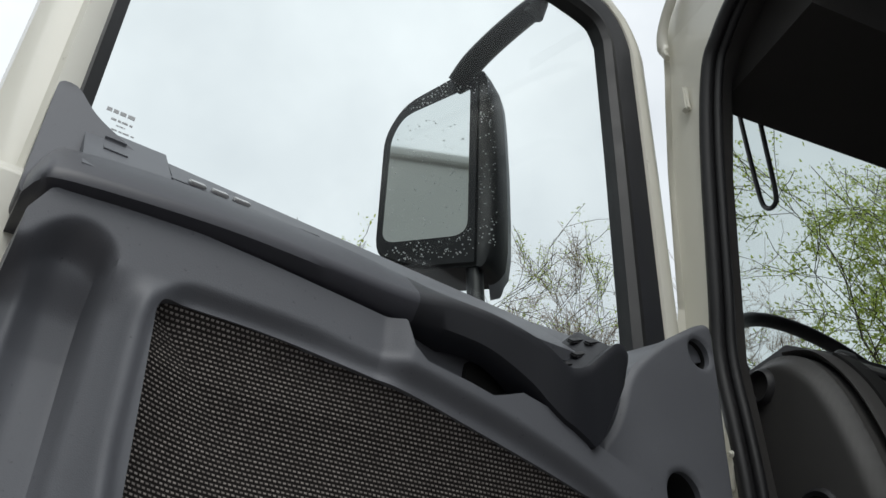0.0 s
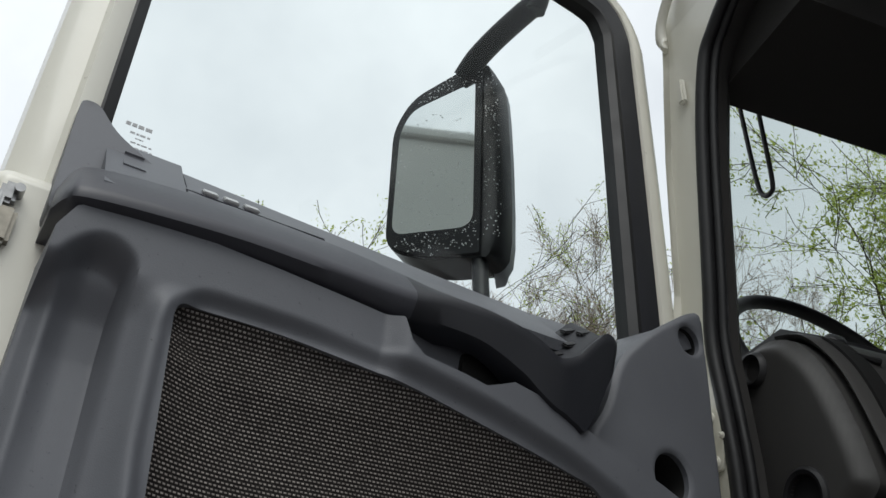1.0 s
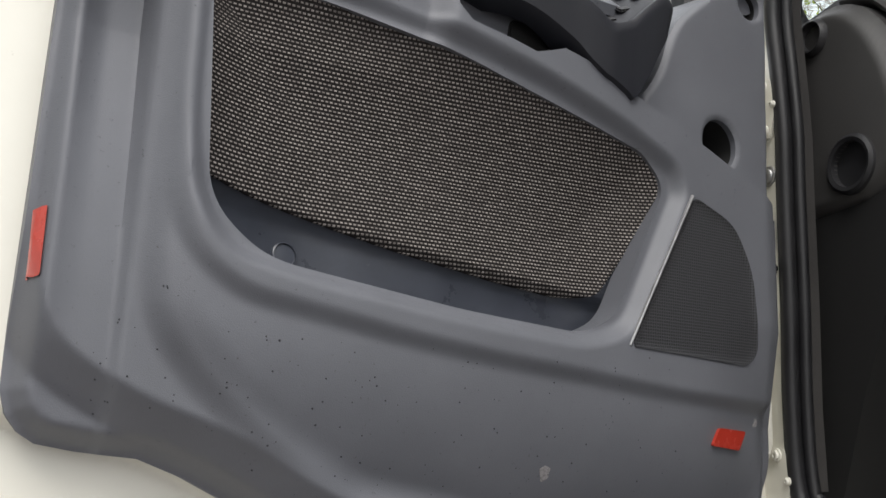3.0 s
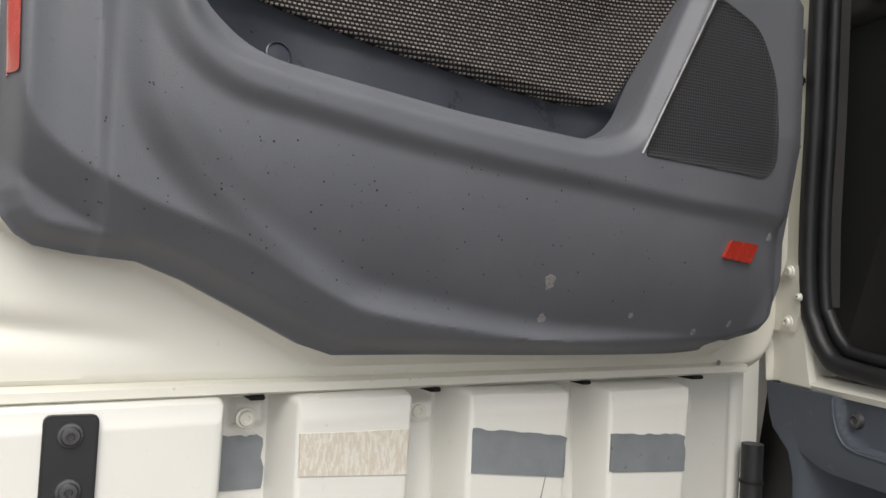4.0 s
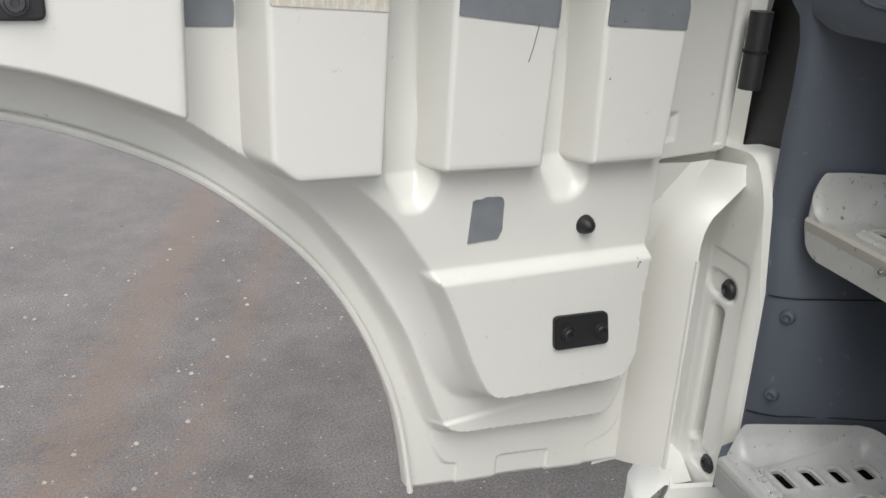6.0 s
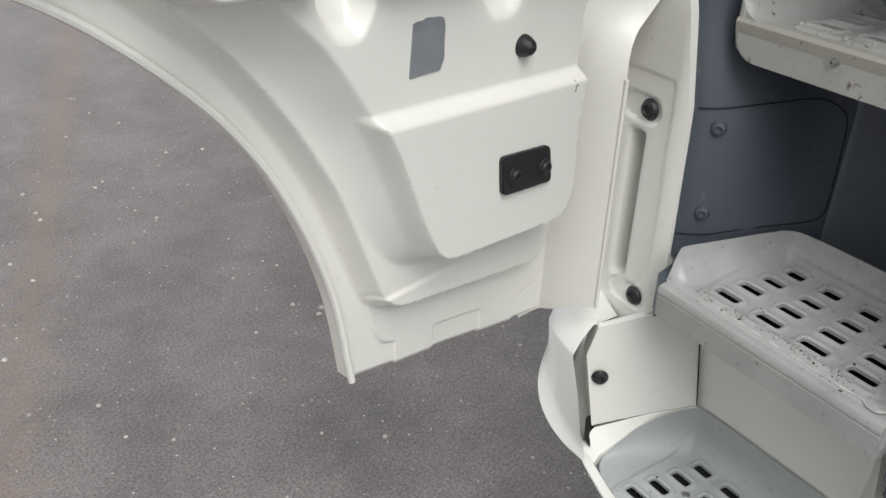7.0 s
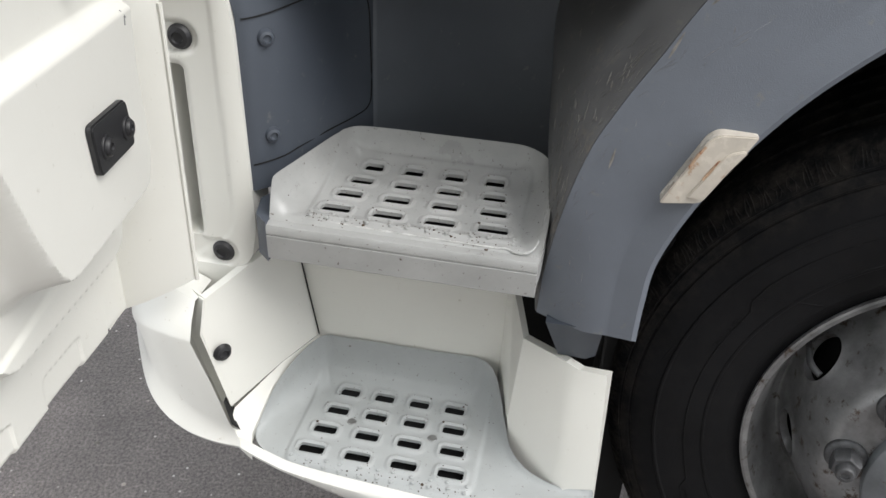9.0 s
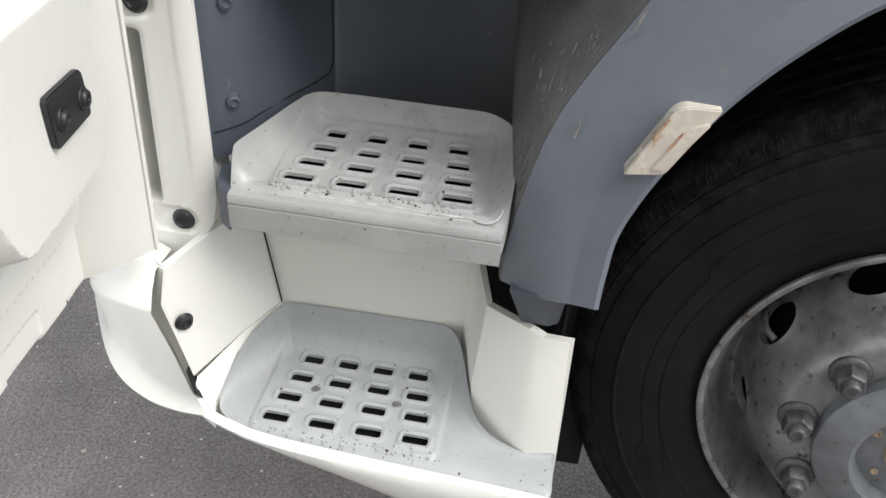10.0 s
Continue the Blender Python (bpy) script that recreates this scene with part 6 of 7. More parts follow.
part("skirt_ledge", loft([[a, b, (b[0], b[1], b[2] - 0.018), (a[0], a[1], a[2] - 0.018)] for a, b in ledge]), M_PANEL, CAB, "dirty cream ledge", sharp=25)
def drop_of(r):
    """How far the white edge reaches down below the tray."""
    return float(np.interp(r, (0.03, 0.07, 0.15, 0.19, 0.27, 0.38, 0.55), (0.012, 0.013, 0.022, 0.036, 0.056, 0.086, 0.115)))


part("skirt_front", loft([[(o - 0.004, r, z + 0.002), (o + 0.006, r, z - 0.001), (o + 0.010, r, z - 0.10 * drop_of(r)), (o + 0.010, r, z - 0.3 * drop_of(r)), (o + 0.003, r, z - 0.7 * drop_of(r)), (o - 0.006, r, z - 0.95 * drop_of(r)), (o - 0.012, r, z - drop_of(r)), (o - 0.012, r, z - 0.009)] for o, r, z in spline([(0.124, 0.030, 0.410), (0.135, 0.060, 0.400), (0.146, 0.105, 0.392), (0.156, 0.16, 0.388), (0.164, 0.30, 0.385), (0.170, 0.46, 0.382), (0.174, 0.548, 0.380)], 4)]), M_WHITE, CAB, "white lower edge of the skirt")
part("skirt_return", slab([(0.091, 0.011, 0.600), (0.107, 0.009, 0.552), (0.110, 0.042, 0.434), (0.098, 0.020, 0.430), (0.094, -0.018, 0.548), (0.078, -0.014, 0.602)], (-1, -0.2, 0), 0.004), M_PANEL, CAB)
part("screw_cap", plug((0.096, 0.029, 0.518), (0.62, 0.78, 0), 0.0115), M_BLACK, CAB)
BUMPER = (  # lip, crease above it, crest and top edge, from the rear edge forwards
    ((0.1455, 0.066, 0.401), (0.148, 0.055, 0.440), (0.140, 0.009, 0.565), (0.095, -0.001, 0.597)),
    ((0.153, 0.030, 0.410), (0.1475, 0.016, 0.452), (0.135, -0.020, 0.564), (0.092, -0.024, 0.606)),
    ((0.156, -0.008, 0.426), (0.144, -0.014, 0.470), (0.127, -0.046, 0.562), (0.088, -0.046, 0.614)),
    ((0.151, -0.043, 0.452), (0.137, -0.044, 0.496), (0.117, -0.074, 0.563), (0.080, -0.074, 0.616)),
    ((0.132, -0.070, 0.484), (0.122, -0.068, 0.520), (0.100, -0.094, 0.564), (0.062, -0.10, 0.614)),
    ((0.075, -0.108, 0.52), (0.07, -0.104, 0.545), (0.055, -0.118, 0.566), (0.02, -0.13, 0.612)))
rows = spline([[c for p in col for c in p] for col in BUMPER], 5)
rings = []
for row in rows:
    lip, crease, crest, top = (np.array(row[3 * k:3 * k + 3]) for k in range(4))
    inn = np.array((-0.05, 0.0, 0.0))
    rings.append([tuple(p) for p in (lip + (-0.07, 0, -0.045), lip + (-0.025, 0, -0.022), lip + (-0.004, 0, -0.010), lip + (0.001, 0, -0.002), lip + (-0.001, 0, 0.004), lip * 0.35 + crease * 0.65 + (-0.003, 0, 0), crease, crease * 0.5 + crest * 0.5 + (-0.002, 0, 0), crest + (0.0, 0, -0.002), crest + (-0.002, 0, 0.002), crest * 0.5 + top * 0.5 + (0.002, 0, 0.002), top, top + inn, lip + inn * 2)])
bumper = part("bumper_corner", loft(rings, caps=False), M_WHITE, CAB, "white bumper corner with a cracked edge", sharp=28)
# black slab put behind the bumper edge as the shade in the gap
part("bumper_gap_shade", slab([(0.122, 0.036, 0.452), (0.134, 0.050, 0.425), (0.120, 0.068, 0.396), (0.112, 0.050, 0.400), (0.110, 0.036, 0.440)], (-1, -0.2, 0), 0.01), M_GAPSHADE, bumper)

# fender
arch = spline([(0.562, 0.645), (0.563, 0.70), (0.569, 0.76), (0.600, 0.84), (0.645, 0.918), (0.70, 0.985), (0.77, 1.045), (0.88, 1.10), (1.05, 1.125), (1.22, 1.10), (1.36, 1.03), (1.47, 0.92), (1.53, 0.78)], 7)
ridge = spline([(0.500, 0.640), (0.498, 0.70), (0.503, 0.77), (0.530, 0.86), (0.570, 0.945), (0.622, 1.02), (0.70, 1.09), (0.85, 1.15), (1.05, 1.18), (1.24, 1.15), (1.40, 1.07), (1.53, 0.94), (1.60, 0.78)], 7)
inner = spline([(0.440, 0.630), (0.444, 0.70), (0.457, 0.795), (0.476, 0.870), (0.497, 0.918), (0.530, 0.978), (0.590, 1.075), (0.70, 1.17), (0.90, 1.245), (1.20, 1.22), (1.44, 1.10), (1.58, 0.96), (1.66, 0.78)], 7)
face_rings, return_rings = [], []
for (a, b), (c, d), (e, f) in zip(arch, ridge, inner):
    k = min(max(0.008 + 0.22 * (f - 0.70), 0.003), 0.06) * min(max((0.85 - e) / 0.2, 0), 1)
    top = 0.048 + 0.034 * min(max((f - 0.64) / 0.16, 0), 1)
    face_rings.append([(-0.02, a + 0.006, b - 0.004), (0.074, a + 0.003, b - 0.002), (0.098, a + 0.001, b - 0.001), (0.1025, a - 0.005, b + 0.002), (0.0935, a * 0.50 + c * 0.50, b * 0.50 + d * 0.50), (0.0925, a * 0.45 + c * 0.55, b * 0.45 + d * 0.55), (0.0928, a * 0.38 + c * 0.62, b * 0.38 + d * 0.62), (0.0895, c, d), ((0.0895 + top) / 2 + 0.002, (c + e) / 2, (d + f) / 2), (top, e + 0.001, f - 0.001), (top - 0.006, e + 0.001, f - 0.001), (0.0, a + 0.012, b - 0.002)])
    return_rings.append([(top - 0.0005, e + 0.0006, f - 0.0004), (top - 0.0025, e - 0.0012, f + 0.0008), (top - 0.030, e - 0.25 * k - 0.004, f + 0.004), (-0.03, e - 0.6 * k - 0.004, f + 0.008), (-0.12, e - 1.1 * k - 0.004, f + 0.014), (-0.30, e - 1.5 * k - 0.004, f + 0.022), (-0.30, e + 0.04, f - 0.02), (-0.03, e + 0.03, f - 0.02)])
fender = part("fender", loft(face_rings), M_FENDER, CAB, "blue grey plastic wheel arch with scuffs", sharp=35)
part("arch_return", loft(return_rings), M_RETURN, fender, "grimy scuffed inner side of the wheel arch, darkened for shade", sharp=40)
part("fender_foot", loft([[(0.075, 0.455, 0.635), (0.088, 0.505, 0.645), (0.088, 0.525, 0.648), (-0.02, 0.53, 0.648), (-0.02, 0.455, 0.64)], [(0.05, 0.475, 0.57), (0.058, 0.51, 0.575), (0.055, 0.522, 0.58), (-0.02, 0.525, 0.58), (-0.02, 0.475, 0.57)]]), M_WELL, fender)
# backing walls of the wheel housing, its shade put into their near-black colour
part("arch_liner", loft([[(o, r, z) for r, z in arch[::2]] for o in (0.0, -0.20, -0.42)], closed=False, caps=False), M_GAPSHADE, fender)
part("housing_wall", box((-0.11, 0.49, 0.44), (0.01, 0.24, 0.58), 0.002), M_GAPSHADE, fender)
part("liner_front", box((-0.20, 0.533, 0.40), (0.44, 0.006, 0.56), 0.002), M_GAPSHADE, fender)
part("liner_back", prism([(0.42, 0.30), (0.42, 1.2), (1.7, 1.2), (1.7, 0.30)], on_side, -0.45, -0.43), M_GAPSHADE, fender)
lamp = part("marker_lamp", prism(rounded([(0.556, 0.836), (0.592, 0.912), (0.602, 0.920), (0.640, 0.922), (0.598, 0.842)], [0.004, 0.01, 0.01, 0.004, 0.006], 3), on_side, 0.085, 0.112, 0.005, 2), M_LENS, fender, "cloudy white side marker lamp with rust runs")
part("lens_block", prism(rounded([(0.582, 0.8475), (0.590, 0.862), (0.6075, 0.893), (0.615, 0.9015), (0.628, 0.9065), (0.6315, 0.9045), (0.5965, 0.8475)], [0.003, 0.004, 0.006, 0.008, 0.003, 0.003, 0.003], 3), on_side, 0.111, 0.1145, 0.0016), M_LENS, lamp)

for pts in ([(0.5955, 0.868), (0.600, 0.876), (0.604, 0.8845), (0.6075, 0.893), (0.6055, 0.8925), (0.6005, 0.8835), (0.5965, 0.8765), (0.5935, 0.870)], [(0.580, 0.880), (0.5855, 0.8935), (0.592, 0.9055), (0.590, 0.906), (0.583, 0.8955), (0.578, 0.8825)]):
    part("rust_run", prism(pts, on_side, 0.1105, 0.1134, 0.0004), M_RUST, lamp, "orange rust run")
for sr, sz, ln, ang in ((0.487, 0.735, 0.05, 1.9), (0.497, 0.70, 0.035, 1.8), (0.54, 0.985, 0.03, 1.2), (0.50, 0.86, 0.025, 1.4), (0.57, 1.04, 0.02, 0.9)):
    part("scratch", tube([(0.0935 - 0.012 * (sr < 0.5), sr + ln * q * math.cos(ang), sz + ln * q * math.sin(ang)) for q in (0.0, 0.35, 0.7, 1.0)], [0.0004, 0.0016, 0.0012, 0.0003], 6, flat=0.3, up=(1, 0, 0)), M_SCRATCH, fender, "pale scrape")

def fender_point(k, q, h=0.0006):
    """k along the arch, q across: below 0 on the return into the well, 0 to 1 over the outer face."""
    i = min(max(k, 0.0), 1.0) * (len(arch) - 1)
    j, t = min(int(i), len(arch) - 2), i - min(int(i), len(arch) - 2)
    a, c, e = (np.array(v[j]) * (1 - t) + np.array(v[j + 1]) * t for v in (arch, ridge, inner))
    kk = min(max(0.008 + 0.22 * (e[1] - 0.70), 0.003), 0.06) * min(max((0.85 - e[0]) / 0.2, 0), 1)
    top = 0.048 + 0.034 * min(max((e[1] - 0.64) / 0.16, 0), 1)
    if q < 0:
        at = (0, 0.3, 0.6, 1.0)
        o, back, up = np.interp(-q, at, (top - 0.0025, top - 0.030, -0.03, -0.12)), np.interp(-q, at, (0.0012, 0.25 * kk + 0.004, 0.6 * kk + 0.004, 1.1 * kk + 0.004)), np.interp(-q, at, (0.0008, 0.004, 0.008, 0.014))
        return (o, e[0] - back - h, e[1] + up + h)
    o = np.interp(q, (0, 0.5, 1.0), (top, (0.0895 + top) / 2 + 0.002, 0.0895))
    m = (e * (1 - q) + c * q)
    return (o + h, m[0], m[1])


rg = random.Random(8)
scuffs, faint = [], []
for n in range(260):
    k, q = rg.uniform(0.02, 0.42), -abs(rg.gauss(0.0, 0.33))
    if q < -0.95:
        continue
    ln, dq = rg.uniform(0.003, 0.022), rg.uniform(-0.05, 0.05)
    scuffs.append(tube([fender_point(k + ln * t, q + dq * t, 0.0004) for t in (0, 0.3, 0.7, 1.0)], [0.0002, rg.uniform(0.0002, 0.0006), rg.uniform(0.0002, 0.0005), 0.0001], 5, flat=0.5))
for n in range(46):
    k, q = rg.uniform(0.03, 0.45), rg.uniform(0.05, 0.95)
    ln, dq = rg.uniform(0.002, 0.016), rg.uniform(-0.12, 0.12)
    faint.append(tube([fender_point(k + ln * t, q + dq * t, 0.0001) for t in (0, 0.5, 1.0)], [0.0002, rg.uniform(0.0003, 0.0006), 0.0002], 5, flat=0.4))
tagged(part("scuffing", join(*scuffs), M_SCRATCH, fender, "rubbed pale scuffs"), kind="stuff")
tagged(part("hairline_scratches", join(*faint), M_SCUFF, fender, "hairline scratches"), kind="stuff")

# ---- front wheel, steered a little; x along the axle, y rearwards, z up from its middle ----
WHEEL_M = CAB_M @ Matrix.Translation((0.0055, 1.0415, 0.4376)) @ Matrix.Rotation(-0.2, 4, "Z")
WHEEL = thing("front_wheel", "black dusty truck tyre on a worn silver steel wheel", "wheel", WHEEL_M, (-0.15, 0, -HUB_Z))
AXIS = (1, 0, 0)
prof = [(0.292, -0.013), (0.302, -0.008), (0.316, 0.0015), (0.3172, 0.0035), (0.3190, 0.0045), (0.330, 0.010), (0.348, 0.0165), (0.3495, 0.0186), (0.3520, 0.0190), (0.3535, 0.0180), (0.370, 0.0235), (0.395, 0.0275), (0.4160, 0.0280), (0.4175, 0.0295), (0.4205, 0.0293), (0.4220, 0.0270), (0.440, 0.0250), (0.4545, 0.0205), (0.4555, 0.0175), (0.4580, 0.0170), (0.4592, 0.0193), (0.4705, 0.0145), (0.4715, 0.0110), (0.4740, 0.0105), (0.4752, 0.0123), (0.486, 0.003), (0.4965, -0.011), (0.5020, -0.024)]
for k in range(5):
    c = -0.045 - 0.05 * k
    prof += [(0.5050, c + 0.014), (0.5050, c - 0.012), (0.493, c - 0.016), (0.493, c - 0.021), (0.5050, c - 0.026)]
prof += [(0.500, -0.280), (0.45, -0.305), (0.36, -0.298), (0.30, -0.268)]
tv, tf = lathe(prof, (0, 0, 0), AXIS, 144)
tv = [Vector((v.x, v.y, max(v.z, -HUB_Z))) for v in tv]
tyre = part("tyre", (tv, tf[:-2]), M_TYRE, WHEEL, "worn black tyre with a dusty shoulder", sharp=30)


def side_depth(r):
    return float(np.interp(r, [p[0] for p in prof[:28]], [p[1] for p in prof[:28]]))


def on_tyre(angle, r, lift=0.0):
    a = radians(angle)
    return (side_depth(r) + lift, r * math.cos(a), r * math.sin(a))


# raised line round the sidewall with its jogs, and mould marks
line = [(100, 0.392)] + [(a, 0.392) for a in range(104, 148, 4)] + [(149, 0.388), (151, 0.378)] + [(a, 0.376) for a in range(154, 200, 4)] + [(201, 0.378), (203, 0.390)] + [(a, 0.392) for a in range(206, 262, 4)]
part("side_line", tube([on_tyre(a, r, 0.0002) for a, r in line], 0.0011, 6, up=AXIS), M_TYRE, tyre)
for a0, r0, a1, r1 in ((139, 0.315, 148.5, 0.392), (206, 0.360, 214, 0.365), (204, 0.384, 215, 0.384), (200, 0.352, 209, 0.352), (166, 0.425, 171, 0.432)):
    part("mould_mark", tube([on_tyre(a0 + (a1 - a0) * k / 6, r0 + (r1 - r0) * k / 6, 0.0002) for k in range(7)], 0.0008, 6, up=AXIS), M_TYRE, tyre)
# nicks and lugs of the worn shoulder
rg = random.Random(21)
lugs = []
for k in range(240):
    a = 90 + 170 * k / 240 + rg.uniform(-0.2, 0.2)
    r0 = 0.4765 + rg.uniform(0, 0.003)
    r1 = 0.4985 - rg.uniform(0, 0.008)
    lugs.append(tube([on_tyre(a, r0, 0.0), on_tyre(a + rg.uniform(-0.5, 0.5), (r0 + r1) / 2, 0.0006), on_tyre(a + rg.uniform(-0.6, 0.6), r1, 0.0)], rg.uniform(0.0006, 0.0016), 5, up=AXIS))
tagged(part("shoulder_wear", join(*lugs), M_TYRE, tyre, "worn lugs of the tyre shoulder"), kind="stuff")


def raised_word(word, size, radius, angle, m, parent):
    """Letters raised from the sidewall, one mesh a word, following the ring."""
    cu = bpy.data.curves.new(word.lower(), "FONT")
    cu.body, cu.size, cu.extrude, cu.resolution_u, cu.space_character = word, size, 0.0006, 3, 1.25
    ob = bpy.data.objects.new(word.lower(), cu)
    me = bpy.data.meshes.new_from_object(ob)
    w = max(v.co.x for v in me.vertices)
    pts = []
    for v in me.vertices:
        a, r = angle - (v.co.x - w / 2) / radius, radius + v.co.y
        pts.append((side_depth(r) + 0.0002 + v.co.z, r * math.cos(a), r * math.sin(a)))
    fs = [tuple(p.vertices) for p in me.polygons]
    bpy.data.objects.remove(ob)
    bpy.data.curves.remove(cu)
    bpy.data.meshes.remove(me)
    return part("raised_letters", (pts, fs), m, parent, "raised black letters")


raised_word("TUBELESS", 0.0125, 0.374, radians(157.6), M_TYRE, tyre)
rim_prof = [(0.284, -0.045), (0.288, -0.028), (0.291, -0.014), (0.298, -0.008), (0.3005, -0.002), (0.2995, 0.0025), (0.296, 0.0035), (0.290, 0.001), (0.2865, -0.006), (0.284, -0.016), (0.281, -0.022), (0.275, -0.045), (0.270, -0.068), (0.266, -0.084), (0.258, -0.092), (0.254, -0.090)]
verts, faces = lathe(rim_prof, (0, 0, 0), AXIS, 144)
rim = part("rim", (verts, faces[:-2]), M_RIM, WHEEL, "silver painted steel wheel with rust spots", sharp=35)
# dished disc with its ten hand holes cut through
DISC = spline([(0.2555, -0.091), (0.250, -0.083), (0.243, -0.066), (0.234, -0.042), (0.224, -0.015), (0.214, 0.006), (0.205, 0.022), (0.196, 0.033), (0.188, 0.0385), (0.180, 0.040), (0.15, 0.040), (0.12, 0.039)], 4)
run = [0.0]
for p, q in zip(DISC, DISC[1:]):
    run.append(run[-1] + math.hypot(q[0] - p[0], q[1] - p[1]))
HOLE_S, DISC_R = float(np.interp(-0.238, [-p[0] for p in DISC], run)), 0.238


def on_disc(a, b, h):
    """a round the wheel at the holes' radius, b inwards along the section, h out of the surface."""
    b = min(max(b, 0.0), run[-1])
    r, o = float(np.interp(b, run, [p[0] for p in DISC])), float(np.interp(b, run, [p[1] for p in DISC]))
    t = a / DISC_R
    return (o + h * 0.4, (r + h * 0.9) * math.cos(t), (r + h * 0.9) * math.sin(t))


def oval(a0, b0, ha, hb):
    return lambda x, y: (np.hypot((x - a0) / ha, (y - b0) / hb) - 1) * min(ha, hb)


turn = 2 * math.pi * DISC_R
ovals = [oval(turn * (158 + 36 * k) / 360, HOLE_S, 0.038, 0.031) for k in range(-4, 6)]


def hole_lip(x, y):
    d = np.full(x.shape, 1.0)
    for q in ovals:
        d = np.minimum(d, q(x, y))
    return 0.0025 * np.exp(-(np.maximum(d, 0) / 0.004) ** 2)


disc = part("disc", relief(lambda x, y: np.maximum(np.abs(x - turn / 2) - turn / 2, np.abs(y - run[-1] / 2) - run[-1] / 2), hole_lip, (0, turn, 0, run[-1]), 0.0045, on_disc, lambda a, b, h: h - 0.012, holes=ovals), M_RIM, rim, "dished silver wheel disc with oval hand holes", sharp=50)
# barrel and drum coloured near black for the shade behind the hand holes
part("rim_barrel", (lambda m: (m[0], m[1][:-2]))(lathe([(0.268, -0.085), (0.262, -0.10), (0.258, -0.29), (0.15, -0.295)], (0, 0, 0), AXIS, 64)), M_GAPSHADE, rim)
part("brake_drum", lathe([(0.215, -0.26), (0.215, -0.14), (0.20, -0.135), (0.12, -0.13)], (0, 0, 0), AXIS, 48), M_GAPSHADE, WHEEL)
for k in range(10):
    a = radians(140.5 + 36 * k)
    p = (0.039, 0.1675 * math.cos(a), 0.1675 * math.sin(a))
    nut = part("wheel_nut", lathe([(0.027, 0), (0.027, 0.004), (0.0255, 0.0065), (0.020, 0.0085)], p, AXIS, 28), M_NUT, rim, "dull grey steel wheel nut")
    part("nut_hex", lathe([(0.0195, 0.006), (0.0205, 0.010), (0.0205, 0.026), (0.0175, 0.030), (0.0001, 0.031)], p, AXIS, 6, start=k * 0.7), M_NUT, nut)
    part("stud_end", lathe([(0.0125, 0.028), (0.0125, 0.040), (0.0105, 0.0425), (0.006, 0.043), (0.0055, 0.0405), (0.0001, 0.040)], p, AXIS, 20), M_NUT, nut)
hub = part("hub", lathe([(0.1415, 0.036), (0.1415, 0.050), (0.139, 0.055), (0.134, 0.058), (0.110, 0.066), (0.094, 0.067), (0.0885, 0.064), (0.086, 0.056), (0.085, 0.022), (0.0001, 0.020)], (0, 0, 0), AXIS, 64), M_HUB, WHEEL, "dull blue grey wheel hub", sharp=30)
hub_cap = part("hub_cap", lathe([(0.083, 0.020), (0.083, 0.030), (0.080, 0.034), (0.050, 0.035), (0.046, 0.046), (0.040, 0.050), (0.0001, 0.051)], (0, 0, 0), AXIS, 48), M_CAP, hub, "rusty tan hub cap")
for k in range(6):
    a = radians(225 + 60 * k)
    part("cap_screw", lathe([(0.0062, 0.034), (0.0062, 0.039), (0.0035, 0.0395), (0.0001, 0.037)], (0, 0.069 * math.cos(a), 0.069 * math.sin(a)), AXIS, 6), M_CAP, hub_cap)
va = radians(160)
valve = [(-0.090, 0.255), (-0.055, 0.252), (-0.040, 0.250), (-0.030, 0.243), (-0.024, 0.234)]
part("valve", tube(spline([(o, r * math.cos(va), r * math.sin(va)) for o, r in valve], 4), 0.0048, 10), M_NUT, rim)


# ---- ground, trees and what stands across the yard ----
GROUND_Z = -0.060
solo("ground", ([(-400, -400, GROUND_Z), (400, -400, GROUND_Z), (400, 400, GROUND_Z), (-400, 400, GROUND_Z)], [(0, 1, 2, 3)]), M_ASPHALT, "worn grey asphalt yard with brown soil smears", "ground", kind="structure")


rg = random.Random(77)
stones = []
while len(stones) < 900:
    x, y = rg.uniform(-2.2, 1.6), rg.uniform(1.2, 4.6)
    q = min(0.0011 / max(rg.random(), 0.12), 0.007) * rg.uniform(0.8, 1.3)
    ring_s = [(q * rg.uniform(0.8, 1.2), 0.0), (q * rg.uniform(0.7, 1.0), q * 0.5), (q * 0.3, q * rg.uniform(0.7, 0.9))]
    stones.append(lathe(ring_s, (x, y, GROUND_Z - 0.0003), (rg.uniform(-0.3, 0.3), rg.uniform(-0.3, 0.3), 1), 6, start=rg.uniform(0, 1)))
solo("gravel", join(*stones), M_STONE, "loose pale grit scattered on the asphalt", "gravel", kind="stuff", sharp=60)


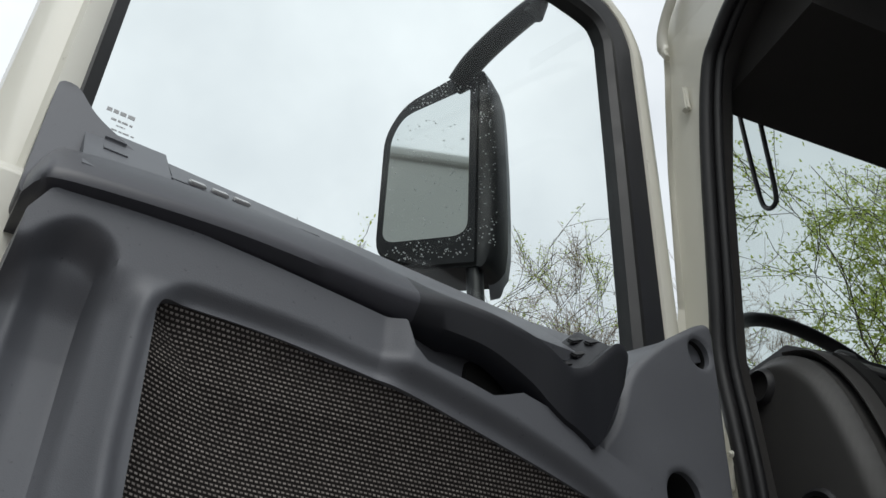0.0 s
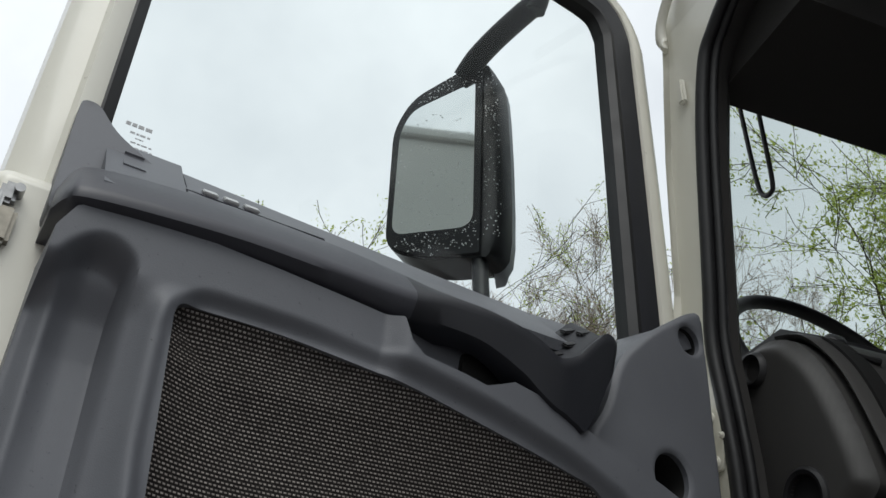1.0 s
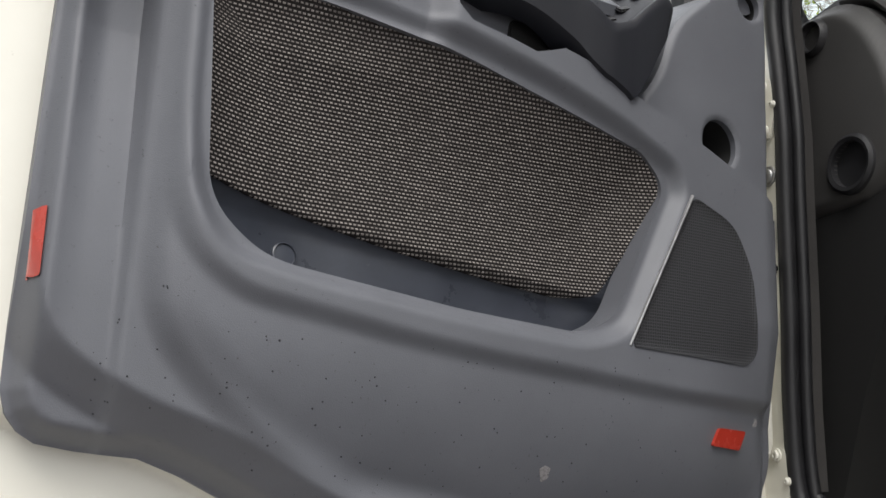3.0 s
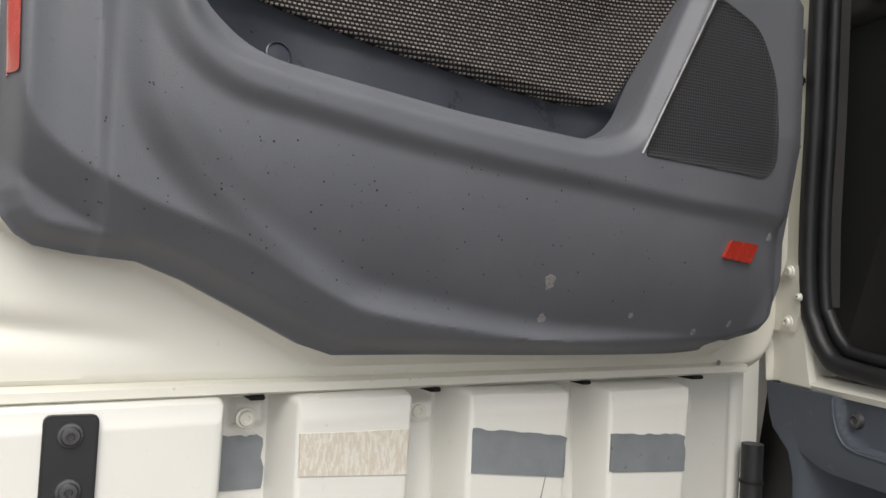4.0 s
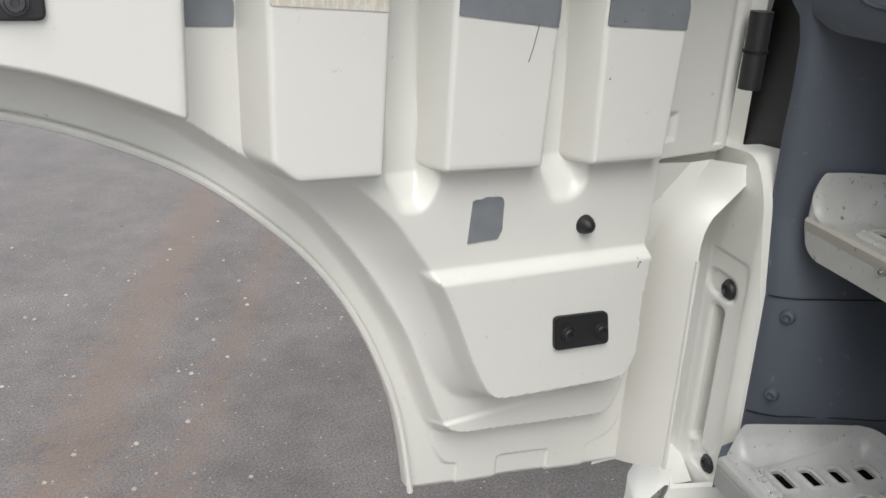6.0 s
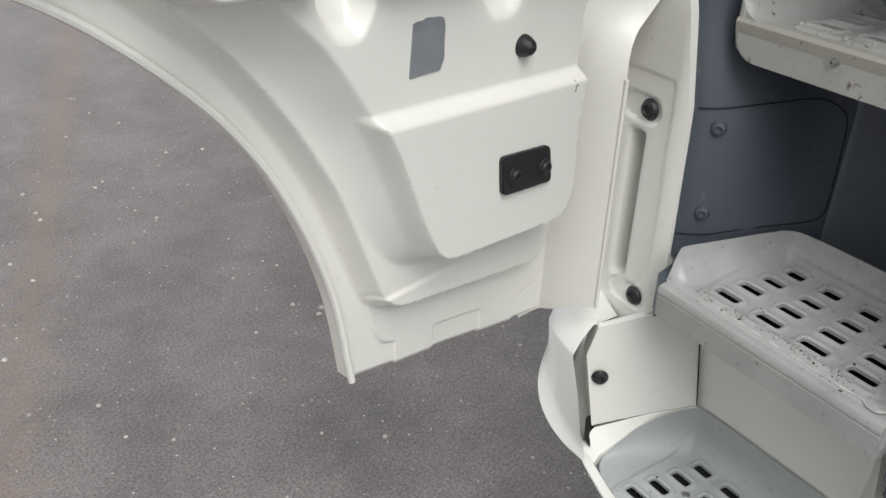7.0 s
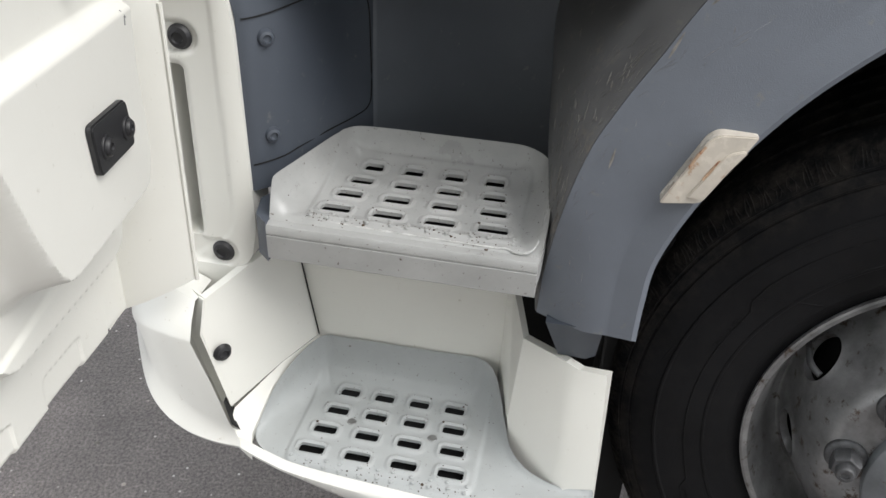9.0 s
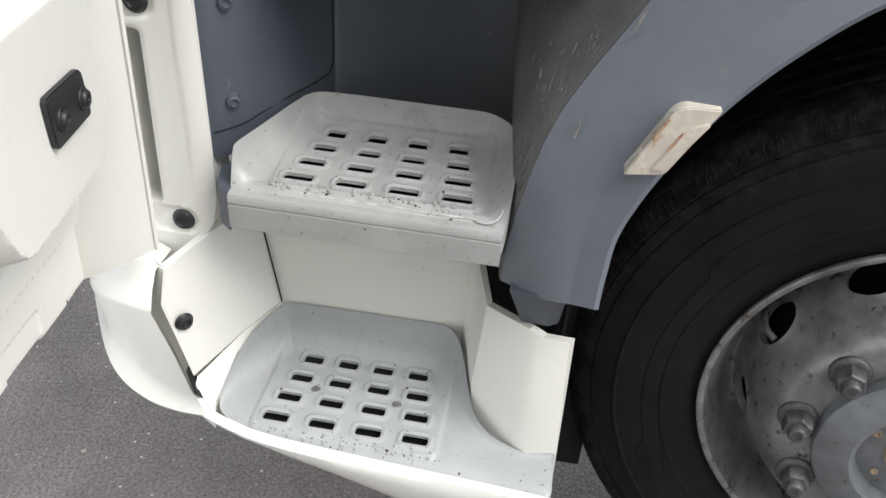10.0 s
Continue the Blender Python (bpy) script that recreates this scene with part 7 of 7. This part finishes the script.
def grow(seed, base, height, spread, levels, leaves, leaf_size, twig_m, leaf_m, name, label, trunk_r=0.11, lean=(0, 0), drop=0.0, extra=0, clump=0):
    """A tree: a tapered trunk, limbs and twigs, with small leaves at the twig ends."""
    rg, rc = random.Random(seed), random.Random(seed + 500)
    wood, lv, lf = ([], []), [], []

    def limb(p, d, length, r, level):
        n = 5 if level < 2 else 3
        pts, q, dd = [p], p.copy(), d.copy()
        for _ in range(n):
            dd = (dd + Vector((rg.gauss(0, 1), rg.gauss(0, 1), rg.gauss(0, 1))) * (0.10 if level == 0 else 0.2) + Vector((0, 0, 0.05 if level else 0.0)) - Vector((0, 0, drop * level * 0.05))).normalized()
            q = q + dd * (length / n)
            pts.append(q.copy())
        rad = [max(r * (1 - 0.72 * k / n), 0.0042 - 0.0012 * extra) for k in range(n + 1)]
        v, f = tube(pts, rad, 7 if level == 0 else (5 if level < 3 else 3), caps=False)
        k0 = len(wood[0])
        wood[0].extend(v)
        wood[1].extend(tuple(i + k0 for i in g) for g in f)
        if level < levels:
            kids = rg.randint(7, 9) if level == 0 else rg.randint(4, 5) + extra
            for k in range(kids):
                t = rg.uniform(0.28 if level == 0 else 0.2, 1.0)
                i = min(int(t * n), n - 1)
                b = pts[i].lerp(pts[i + 1], t * n - i)
                axis = (pts[i + 1] - pts[i]).normalized()
                side = axis.orthogonal().normalized()
                side.rotate(Matrix.Rotation(rg.uniform(0, 6.28), 3, axis))
                nd = (axis * rg.uniform(0.5, 1.0) + side * rg.uniform(0.6, 1.1) * spread).normalized()
                limb(b, nd, length * rg.uniform(0.42, 0.68), rad[i] * rg.uniform(0.45, 0.65), level + 1)
        if level >= levels - 1 and leaves:
            for k in range(leaves):
                t = rg.uniform(0.25, 1.0)
                i = min(int(t * n), n - 1)
                b = pts[i].lerp(pts[i + 1], t * n - i)
                for _ in range(rg.randint(1, 3)):
                    c = b + Vector((rg.gauss(0, 1), rg.gauss(0, 1), rg.gauss(0, 1))) * leaf_size * 0.8
                    u = Vector((rg.gauss(0, 1), rg.gauss(0, 1), rg.gauss(0, 1))).normalized()
                    w = u.orthogonal().normalized()
                    s = leaf_size * rg.uniform(0.5, 1.1)
                    k0 = len(lv)
                    lv.extend((c - u * s * 0.55, c + w * s * 0.40 + u.cross(w) * s * 0.1, c + u * s * 0.6, c - w * s * 0.40 + u.cross(w) * s * 0.1))
                    lf.append((k0, k0 + 1, k0 + 2, k0 + 3))
                    for _ in range(clump):
                        c2 = c + Vector((rc.gauss(0, 1), rc.gauss(0, 1), rc.gauss(0, 1))) * leaf_size * 0.9
                        u = Vector((rc.gauss(0, 1), rc.gauss(0, 1), rc.gauss(0, 1))).normalized()
                        w = u.orthogonal().normalized()
                        s = leaf_size * rc.uniform(0.5, 1.1)
                        k0 = len(lv)
                        lv.extend((c2 - u * s * 0.55, c2 + w * s * 0.34, c2 + u * s * 0.6, c2 - w * s * 0.34))
                        lf.append((k0, k0 + 1, k0 + 2, k0 + 3))
    th = thing(name, label, "tree", None, base)
    limb(Vector(base), Vector((lean[0], lean[1], 1)).normalized(), height * 0.55, trunk_r, 0)
    part("trunk", wood, twig_m, th, sharp=0)
    if lf:
        tagged(part("crown", (lv, lf), leaf_m, th, sharp=0), kind="stuff")
    return th


def way(yaw, dist):
    return (-1.0 + dist * math.sin(radians(yaw)), 0.4 + dist * math.cos(radians(yaw)), GROUND_Z)


grow(11, way(67, 9.0), 9.4, 1.0, 4, 9, 0.052, M_BARK, M_LEAF, "tree", "broad tree with fresh yellow green leaves", 0.10, clump=1)
grow(12, way(57, 11.5), 7.2, 1.0, 4, 6, 0.050, M_BARK, M_LEAF, "tree", "slender tree just coming into leaf", 0.07, clump=1)
grow(15, way(75, 10.5), 9.6, 1.1, 4, 10, 0.052, M_BARK, M_LEAF, "tree", "tree with fresh green leaves", 0.10, clump=1)
for k, (yaw, dist, hgt) in enumerate(((33.5, 14.0, 8.0), (35.5, 14.5, 8.6), (37.5, 13.0, 8.7), (39, 15.0, 10.0), (40.5, 14.0, 9.6), (42, 13.0, 9.0), (43.5, 15.0, 10.2), (45, 14.0, 9.6), (46.5, 13.0, 9.0), (48, 14.5, 9.8), (51, 15.5, 9.8))):
    grow(30 + k, way(yaw, dist), hgt * 0.93, 0.55, 5, 4, 0.034, M_BROWN, M_BUD, "bare_tree", "thin bare brown tree with opening buds", 0.055, extra=1)
grow(50, way(27.0, 11.0), 9.2, 0.7, 4, 6, 0.050, M_BARK, M_LEAF, "tree", "small tree with young leaves", 0.06, clump=1)

# pale hall across the yard, which the mirror shows
HALL = thing("warehouse", "large pale grey metal clad hall", "building", None, (-11.0, 3.0, GROUND_Z))
part("wall", box((-11.0, 3.0, 5.67), (0.4, 26.0, 11.46), 0.03), M_WALL, HALL)
part("roof", box((-13.0, 3.0, 11.5), (4.6, 26.3, 0.22), 0.03), M_WALL, HALL)
